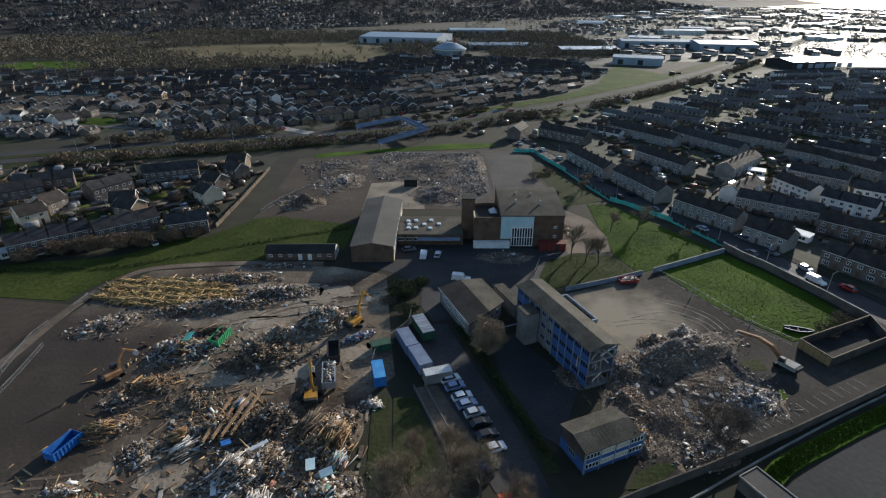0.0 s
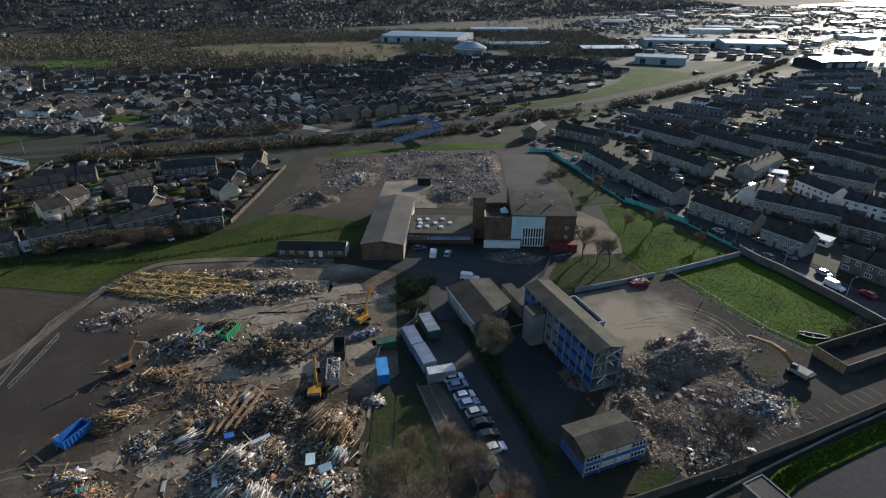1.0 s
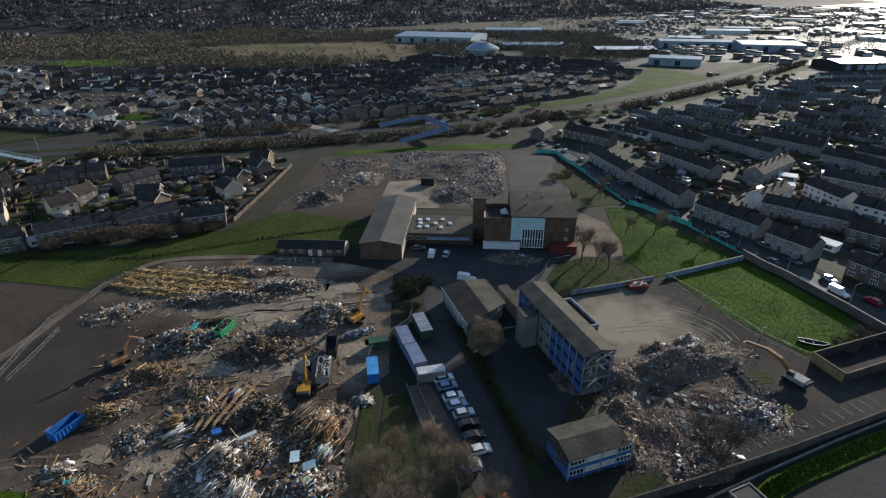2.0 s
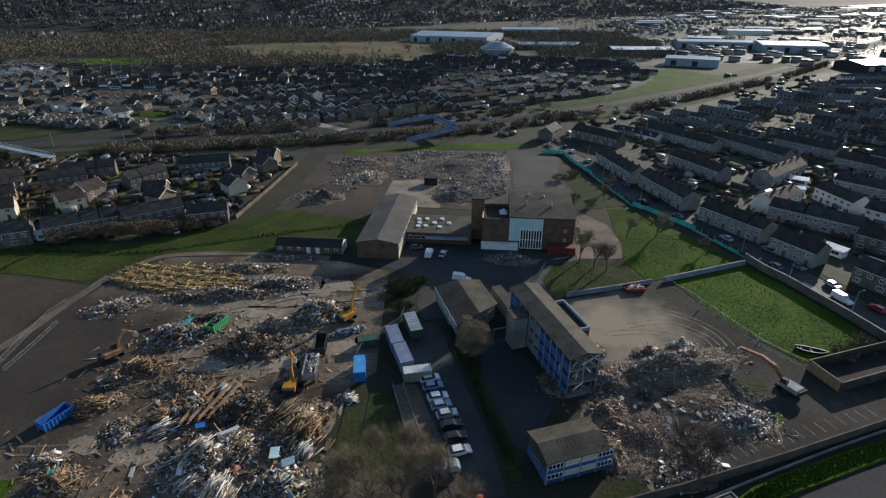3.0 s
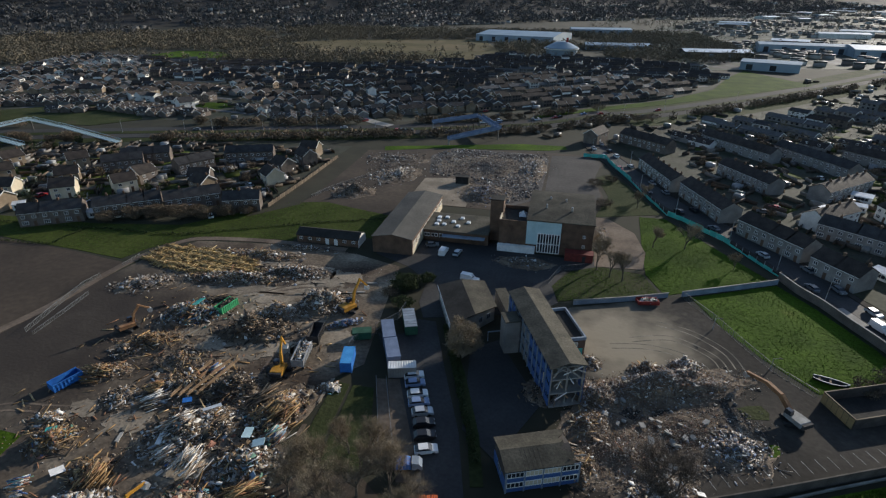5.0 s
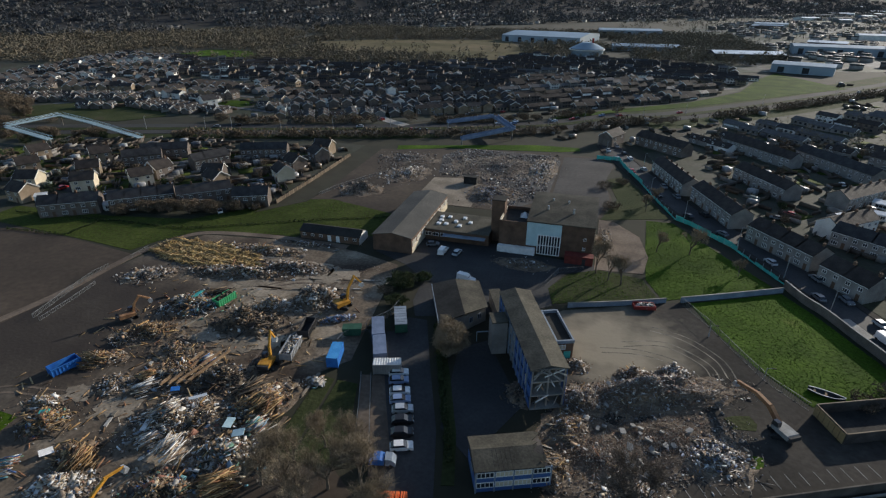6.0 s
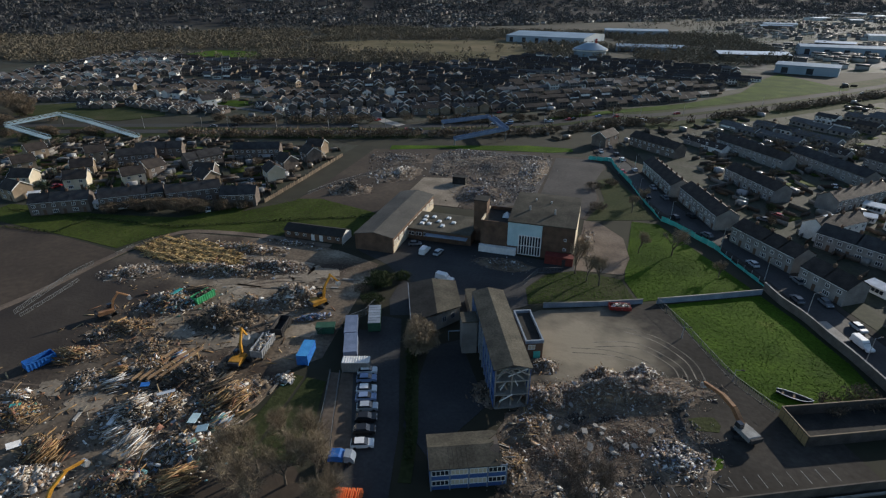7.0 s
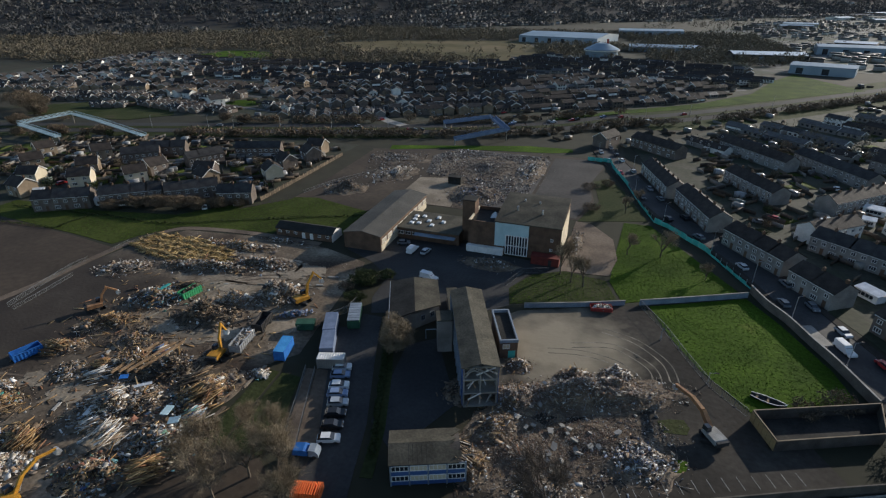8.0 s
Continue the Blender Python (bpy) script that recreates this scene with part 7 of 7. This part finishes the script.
for where, count, mats_, lab in (([(-33, 258), (-26, 271), (20, 269), (22, 258), (22, 210), (9, 193), (4, 206), (-8, 226), (-27, 226)], 7000, (M_GREYR, M_SCRAPW), "grey brick rubble strewn over the cleared yard"), ([(-66, 252), (-37, 261), (-34, 222), (-42, 206), (-56, 188), (-62, 196), (-56, 222)], 800, (M_GREYR, M_SCRAPW), "pale rubble strewn over the far end of the yard"), ([(34, 74), (38, 72), (52, 72), (70, 83), (74, 92), (70, 96), (40, 90), (35, 82)], 5200, (M_GREYR, M_RUBBLE), "broken brick strewn before the fallen wing")):
    xs, ys = [p[0] for p in where], [p[1] for p in where]
    near = 0.34 if ys[0] < 100 else 0.8
    for mm, share_ in zip(mats_, (0.8, 0.2)):
        pts = []
        while len(pts) < count * share_:
            x, y = random.uniform(min(xs), max(xs)), random.uniform(min(ys), max(ys))
            if inside(x, y, where) and noise.noise(Vector((x * 0.11, y * 0.11, 12))) > random.uniform(-0.9, 0.25):
                pts.append((x, y, 0.08 + near * random.uniform(0.0, 0.3)))
        k = len(pts)
        big = near * np.clip(np.exp(np.random.normal(-0.2, 0.6, k)), 0.3, 3.0)[:, None]
        ob = new("strewn_rubble", boxes("strewn_rubble", np.array(pts), np.random.uniform((0.2, 0.15, 0.1), (0.75, 0.5, 0.35), (k, 3)) * big, np.stack([np.random.normal(0, 0.4, k), np.random.normal(0, 0.4, k), np.random.uniform(0, 6.3, k)], 1), mm))
        tagged(ob, lab, "rubble", kind="stuff")
b = thing("dark_hut", pose(-10.6, 218, 0.1), "small dark cabin on the pale slab", "hut")
part("wall", Geo().box(-2.8, -1.6, 0, 2.8, 1.6, 3.0), M_FELT2, b)
part("roof", Geo().box(-2.95, -1.75, 3.0, 2.95, 1.75, 3.2), M_FELT2, b)
part("door", Geo().box(-0.5, -1.66, 0, 0.5, -1.6, 2.0), M_SLATE, b)


# ---- trees ----
def grow(g, tips, a, d, length, r, level, spread):
    b = a + d * length
    g.tube(a, b, r, r * 0.68, 5 if level < 2 else 3, caps=False)
    if level >= 4:
        tips.append((b, d))
        return
    if level >= 2:
        tips.append((b, d))
    for i in range(3 if level else 4):
        e = (d + Vector((random.uniform(-1.15, 1.15), random.uniform(-1.15, 1.15), random.uniform(-0.1, 0.85))) * spread).normalized()
        grow(g, tips, a + d * length * random.uniform(0.65, 1.0), e, length * random.uniform(0.68, 0.88), r * 0.62, level + 1, spread)


def bare_tree(m, label, h, spread=0.6, twigs=26, material=None):
    root = thing("bare_tree", m, label, "tree")
    g, tips = Geo(), []
    grow(g, tips, Vector((0, 0, -0.1)), Vector((random.uniform(-0.06, 0.06), random.uniform(-0.06, 0.06), 1)).normalized(), h * 0.3, h * 0.022, 0, spread)
    part("trunk", g, M_BARK, root)
    v = []
    for p, d in tips:
        p0, d0 = np.array(p), np.array(d)
        u = d0 * 0.6 + np.random.normal(0, 0.6, (twigs, 3)) + (0, 0, 0.12)
        u /= np.linalg.norm(u, axis=1)[:, None]
        ln = np.random.uniform(0.07, 0.17, twigs)[:, None] * h
        s = p0 + np.random.normal(0, 0.02 * h, (twigs, 3))
        w = np.cross(u, np.random.normal(0, 1, (twigs, 3)))
        w /= np.linalg.norm(w, axis=1)[:, None]
        w *= 0.0012 * h + 0.005
        v.append(np.stack([s - w, s + w, s + u * ln], 1))
    ob = new("crown", tris("crown", np.concatenate(v), material or M_TWIG))
    ob.parent = root
    tagged(ob, "haze of fine bare twigs")
    return root


def thin(c, size):
    """Slender twig-like triangles about the points c."""
    n = len(c)
    u = np.random.normal(0, 1, (n, 3)) + (0, 0, 0.5)
    u *= (np.random.uniform(1.2, 3.2, n) * size / np.linalg.norm(u, axis=1))[:, None]
    w = np.cross(u, np.random.normal(0, 1, (n, 3)))
    w *= (size * np.random.uniform(0.1, 0.3, n) / np.linalg.norm(w, axis=1))[:, None]
    return np.stack([c - w, c + w, c + u], 1)


def bush(m, label, rx, ry, h, n, material, size=0.35, name="bush"):
    """Stems with a crown of many small leaf clumps in an uneven shape."""
    root = thing(name, m, label, "tree" if name == "tree" else "bush")
    ph = random.uniform(0, 90)
    p = np.random.normal(0, 1, (n, 3))
    p /= np.linalg.norm(p, axis=1)[:, None]
    lump = np.array([0.72 + 0.5 * noise.noise(Vector(tuple(q * 1.7 + ph))) for q in p])
    p *= (lump * np.random.uniform(0.45, 1.0, n) ** 0.5)[:, None]
    c = p * (rx, ry, h * 0.5) + (0, 0, h * 0.52)
    t = thin(c, size)
    t[:, :, 2] = np.maximum(t[:, :, 2], 0.05)
    ob = new("crown", tris("crown", t, material))
    ob.parent = root
    g = Geo()
    for i in range(6):
        a = random.uniform(0, 6.28)
        g.tube((0.15 * math.cos(a), 0.15 * math.sin(a), -0.05), (rx * 0.5 * math.cos(a), ry * 0.5 * math.sin(a), h * 0.6), 0.02 * h, 0.008 * h, 5, caps=False)
    part("trunk", g, M_BARK, root)
    return root


for x, y, h in ((8.5, 61.0, 12), (3.0, 59.5, 12), (-3.0, 60.5, 11.5), (3.2, 66.0, 10), (0, 54, 12), (12, 55.5, 12), (-1.5, 67.5, 9.5), (-8, 57, 11)):
    bare_tree(pose(x, y, 0, 0, 0, random.uniform(0, 360)), "bare winter tree with brown twigs in leaf litter", h, 0.62, 20)
bare_tree(pose(52.0, 67.8, 0), "dark spreading bare tree beside the brick wall", 13, 0.72, 34, M_BARK)
for x, y, h in ((43.5, 150, 11), (50.5, 144.5, 10), (47, 146, 9), (61.7, 169.7, 8), (71.6, 171, 10), (83.5, 159.6, 5.5), (64, 216, 7), (60, 205, 7)):
    bare_tree(pose(x, y, 0, 0, 0, random.uniform(0, 360)), "slender bare winter tree on grass", h, 0.5, 16)
bush(pose(12.8, 99.8, 0.05), "dense round brown-twigged tree in the yard", 5.0, 5.0, 9.6, 12000, M_TWIG, 0.26, "tree")
bush(pose(-8.5, 127, 0.05), "dark evergreen shrubs in the turning island", 5.5, 5.5, 3.4, 3200, M_EVER, 0.35)
bush(pose(-3.5, 131, 0.05), "dark evergreen shrub in the turning island", 3, 3, 2.8, 1200, M_EVER, 0.35)
bush(pose(-12, 122, 0.05), "low brown shrub in the turning island", 3, 3, 2.0, 900, M_SCRUB, 0.3)
bush(pose(-6.5, 117, 0.05), "low dark shrub beside the cabins", 4, 3, 2.6, 1200, M_EVER, 0.35)
for x, y, rx, h in ((-118, 151, 6, 5), (-110, 153, 7, 6), (-102, 154, 7, 6.5), (-95, 157, 6, 5.5), (-88, 161, 5, 4.5), (-126, 147, 5, 4), (-82, 166, 4, 3.5)):
    bush(pose(x, y, 0), "tangled brown winter scrub behind the estate", rx, 4.5, h, 5000, M_SCRUB, 0.3)
for x, y, rx, h in ((45, 228, 5, 3), (52, 236, 4, 2.5), (48, 205, 5, 2.5), (104, 112, 5, 2.4), (97, 108, 4, 2), (111, 100, 5, 3)):
    bush(pose(x, y, 0), "low dark scrub at the lawn edge", rx, rx, h, 900, M_SCRUB, 0.35)
for i in range(46):
    k = random.randrange(2, 44)
    p, q = Vector(road_line[k]), Vector(road_line[k + 1])
    d = (q - p).normalized()
    s = random.choice((-1, 1)) * random.uniform(15, 22)
    x, y = p.x - d.y * s, p.y + d.x * s
    bush(pose(x, y, 0), "brown winter scrub beside the carriageway", random.uniform(4, 8), random.uniform(3, 5), random.uniform(3, 6), 700, M_SCRUB, 0.5)
for x, y, r, h in ((-332, 270, 16, 13), (-352, 276, 18, 14), (-318, 262, 9, 8), (-372, 262, 16, 12), (-300, 236, 10, 7), (-255, 226, 9, 6), (-228, 232, 8, 6)):
    bush(pose(x, y, 0), "tall mass of bare brown trees beside the carriageway", r, r * 0.7, h, 5200, M_SCRUB, 0.5, "tree")
for i in range(130):
    x, y = random.choice(((random.uniform(95, 240), random.uniform(150, 330)), (random.uniform(-270, -90), random.uniform(150, 235))))
    if all((Vector((o.location.x, o.location.y)) - Vector((x, y))).length > 9 for o in scene.objects if o.parent is None and "house" in o.name):
        bush(pose(x, y, 0), "dark winter shrub in a back garden", random.uniform(1.5, 4), random.uniform(1.5, 4), random.uniform(2, 6), 420, random.choice((M_SCRUB, M_EVER, M_SCRUB)), 0.4)


def woods(name, spots, material, label, leaf=0.6, n=44):
    """Far trees: each a loose crown of clumps on the land."""
    v = []
    for x, y, h in spots:
        p = np.random.normal(0, 1, (n, 3))
        p /= np.linalg.norm(p, axis=1)[:, None]
        p *= np.random.uniform(0.3, 1.0, (n, 1)) ** 0.6
        c = p * (h * 0.45, h * 0.45, h * 0.5) + (x, y, land(x, y) + h * 0.5)
        v.append(np.random.normal(0, leaf * h / 9, (n, 3, 3)) + c[:, None, :])
    ob = new(name, tris(name, np.concatenate(v), material))
    return tagged(ob, label, "woodland", kind="stuff")


spots = []
for i in range(24000):
    x = random.uniform(-1300, 250)
    y = random.uniform(480, 1150)
    d = (x + 670) * -0.717 + (y - 880) * 0.697
    if inside(x, y, EST) or (inside(x, y, [(-350, 720), (-120, 640), (-60, 690), (-66, 770), (-120, 950), (-330, 890), (-420, 800)]) and random.random() < 0.96) or inside(x, y, [(-495, 590), (-395, 562), (-365, 615), (-420, 665), (-490, 665)]) or (-135 < x < 40 and 880 < y < 1040) or d > 60 or (x > 20 and y < 700):
        continue
    if noise.noise(Vector((x * 0.012, y * 0.012, 1))) > -0.28:
        spots.append((x, y, random.uniform(6, 11)))
woods("woodland", spots, M_WOODF, "brown winter woodland behind the estate", 0.8, 30)
spots = []
for i in range(30000):
    x, y = random.uniform(-3000, 1500), random.uniform(700, 3200)
    d = (x + 670) * -0.717 + (y - 880) * 0.697
    if 0 < d < 1150 and abs(x) < y * 1.3 + 250 and noise.noise(Vector((x * 0.006, y * 0.006, 2))) > -0.42 - max(0, d - 300) / 400:
        spots.append((x, y, random.uniform(9, 20)))
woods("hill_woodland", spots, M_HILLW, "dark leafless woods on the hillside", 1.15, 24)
spots = []
for i in range(14000):
    x, y = random.uniform(60, 2600), random.uniform(560, 3400)
    d = (x + 670) * -0.717 + (y - 880) * 0.697
    if d < 40 and y > 730 and x < y * 1.02 and not inside(x, y, CITY) and not inside(x, y, EST) and not inside(x, y, VERGE) and abs(noise.noise(Vector((x * 0.01, y * 0.01, 4)))) < 0.26:
        spots.append((x, y, random.uniform(6, 11)))
woods("plain_woodland", spots, M_PLAINW, "bare trees and hedges scattered over the plain", 0.8, 22)
spots = [(random.uniform(p[0], p[1]), random.uniform(p[2], p[3]), random.uniform(3, 7)) for p in ((-420, 120, 310, 690), (110, 560, 200, 590), (110, 560, 200, 590), (90, 330, 200, 440)) for i in range(560)]
woods("garden_trees", [q for q in spots if inside(q[0], q[1], EST) or inside(q[0], q[1], CITY)], M_WOODF, "bare garden trees among far houses", 0.6, 26)

# low hedges across the western grass, and scrub belts along the carriageway
spots = []
for line in ([(-30, 172), (-52, 163), (-76, 151), (-92, 143), (-103, 141), (-115, 141), (-128, 140), (-165, 137)], [(-128, 140), (-129, 126), (-153, 124)]):
    for a, c in zip(line, line[1:]):
        a, c = Vector(a), Vector(c)
        for i in range(int((c - a).length / 0.7)):
            p = a.lerp(c, i * 0.7 / (c - a).length)
            spots.append((p.x + random.uniform(-0.4, 0.4), p.y + random.uniform(-0.4, 0.4), random.uniform(0.6, 1.0)))
woods("low_hedge", spots, M_EVER, "low dark hedge crossing the grass", 1.6, 20)
spots = []
for i in range(330):
    p = Vector((6.4, 110.5)).lerp(Vector((21.0, 70.0)), random.random())
    spots.append((p.x + random.uniform(-0.5, 0.5), p.y, random.uniform(0.5, 1.3)))
woods("lane_hedge", spots, M_EVER, "low dark overgrown hedge between lane and yard", 1.3, 20)
spots = []
for k in range(8, min(len(road_line) - 1, 90)):
    p, q = Vector(road_line[k]), Vector(road_line[k + 1])
    d = (q - p).normalized()
    for i in range(int((q - p).length * 1.9)):
        o = p.lerp(q, random.random())
        for s_, lo, hi in ((-1, 14, 21), (1, 14, 18)):
            if p.x > 360 or (p.x > 40 and s_ > 0):
                continue
            w = random.uniform(lo, hi) * s_
            x, y = o.x - d.y * w, o.y + d.x * w
            if noise.noise(Vector((x * 0.03, y * 0.03, 6))) > -0.25:
                spots.append((x, y, random.uniform(2.5, 6)))
woods("roadside_scrub", spots, M_SCRUB, "belt of brown scrub beside the carriageway", 0.8, 24)

# houses too far to tell apart, on the hill and the plain
c, s, e = [], [], []
for i in range(1500):
    x, y = random.uniform(-1900, 900), random.uniform(820, 2700)
    d = (x + 670) * -0.717 + (y - 880) * 0.697
    if not 5 < d < 430 or noise.noise(Vector((x * 0.0035, y * 0.0035, 7))) < -0.12 + d / 1400:
        continue
    turn = math.atan2(0.717, 0.697) + random.uniform(-0.35, 0.35)
    for k in range(random.randrange(5, 20)):
        px, py = x + k * 13.5 * math.cos(turn), y + k * 13.5 * math.sin(turn)
        if random.random() < 0.85:
            c.append((px, py, land(px, py) + 2.4))
            s.append((random.uniform(8, 12), 7, random.uniform(4.5, 5.5)))
            e.append((0, 0, turn))
for i in range(6500):
    x, y = random.uniform(250, 2400), random.uniform(600, 3400)
    d = (x + 670) * -0.717 + (y - 880) * 0.697
    if d > 0 or x > y * 1.02 or inside(x, y, CITY) or noise.noise(Vector((x * 0.004, y * 0.004, 8))) < -0.05:
        continue
    c.append((x, y, land(x, y) + 2.4))
    s.append((random.uniform(7, 14), 7, random.uniform(4.5, 5.5)))
    e.append((0, 0, noise.noise(Vector((x * 0.003, y * 0.003, 1))) * 2))
ob = new("distant_houses", boxes("distant_houses", np.array(c), np.array(s), np.array(e), M_FARH, 0.0))
tagged(ob, "far rows of houses on hill and plain", "houses", kind="stuff")
r = [(x, y, z + 2.9) for x, y, z in c]
# these roofs take the paled tile in place of distance haze
ob = new("distant_roofs", boxes("distant_roofs", np.array(r), np.array([(a + 0.6, 7.6, 1.5) for a, b, d in s]), np.array(e), M_PTILE, 0.0))
tagged(ob, "roofs of the far houses, paled for haze", "houses", kind="stuff")

# ---- lamp posts ----
def lamp_post(m, label, h=7.0):
    root = thing("street_lamp", m, label, "lamp post", "lamp posts")
    part("pole", Geo().tube((0, 0, 0), (0, 0, h), 0.1, 0.06, 8).tube((0, 0, 0), (0, 0, 1.2), 0.14, 0.14, 8), M_STEEL, root)
    part("arm", Geo().tube((0, 0, h - 0.1), (1.1, 0, h + 0.15), 0.05, 0.04, 6), M_STEEL, root)
    part("lantern", Geo().extrude([(1.0, h + 0.08), (1.7, h + 0.12), (1.7, h + 0.22), (1.0, h + 0.26)], -0.14, 0.14), M_SLATE, root)
    return root


lp = lamp_post(pose(70.6, 124.6, 0.06), "plain steel lamp post at the lawn edge", 3.2)
lamp_post(pose(79.6, 111.0, 0.06), "plain steel lamp post at the lawn edge", 3.0)
first = lamp_post(pose(62, 262, 0, 0, 0, 30), "grey street lamp along the pavement")
for k in range(6, len(street) - 4, 6):
    a, b = Vector(street[k]), Vector(street[k + 1])
    d = (b - a).normalized()
    copy_thing(first, pose(a.x + d.y * 5.3, a.y - d.x * 5.3, 0, 0, 0, math.degrees(math.atan2(d.y, d.x)) + 90))
for k in range(6, 50, 3):
    a = Vector(road_line[k])
    copy_thing(first, pose(a.x, a.y, 0.2, 0, 0, 70))

# ---- tufts standing up from the lawns ----
M_TUFT = mixed("grass_tufts", [(0.048, 0.088, 0.008), (0.06, 0.106, 0.01), (0.076, 0.12, 0.015), (0.086, 0.108, 0.024), (0.043, 0.07, 0.008)], 0.95, spec=0.08)
for where, count, tall in (([(61.5, 139), (92, 154.5), (69, 196), (60, 196), (58.5, 172), (57.5, 150)], 6000, 0.3), ([(68.2, 139.5), (93, 152), (99, 141), (106, 124), (108, 113), (87, 104.5), (78.5, 115.5), (73, 126)], 6000, 0.3), ([(58.6, 62.8), (66, 67.4), (80, 74), (92, 79.4), (92, 82.4), (80, 77), (66, 70.6), (58.6, 66)], 2600, 1.1), ([(33, 129), (60, 139.5), (56.5, 150), (44, 152), (36, 147), (31, 137)], 2333, 0.25), ([(-170, 129), (-118, 125), (-99, 123), (-96, 131), (-88, 142), (-60, 147), (-54, 147), (-53, 155), (-29, 155), (-28, 175), (-58, 183), (-72, 179), (-82, 168), (-98, 150), (-128, 144), (-170, 142)], 6000, 0.3)):
    xs, ys = [p[0] for p in where], [p[1] for p in where]
    spots = []
    while len(spots) < count:
        x, y = random.uniform(min(xs), max(xs)), random.uniform(min(ys), max(ys))
        if inside(x, y, where) and noise.noise(Vector((x * 0.12, y * 0.12, 3))) > random.uniform(-1.2, 0.4):
            spots.append((x, y, 0.5 if tall > 1 else 0.07))
    c = np.repeat(np.array(spots), 3, 0)
    k = len(c)
    a = np.random.uniform(0, 6.3, k)
    w = np.random.uniform(0.1, 0.24, k)
    d = np.stack([np.cos(a) * w, np.sin(a) * w, np.zeros(k)], 1)
    tip = np.stack([np.random.normal(0, 0.12, k), np.random.normal(0, 0.12, k), np.random.uniform(0.2, 1.0, k) ** 2 * tall * 0.38], 1)
    ob = new("grass_tufts", tris("grass_tufts", np.stack([c - d, c + d, c + tip], 1), M_TUFT))
    tagged(ob, "uneven tufts of green grass on a lawn", "grass", kind="stuff")
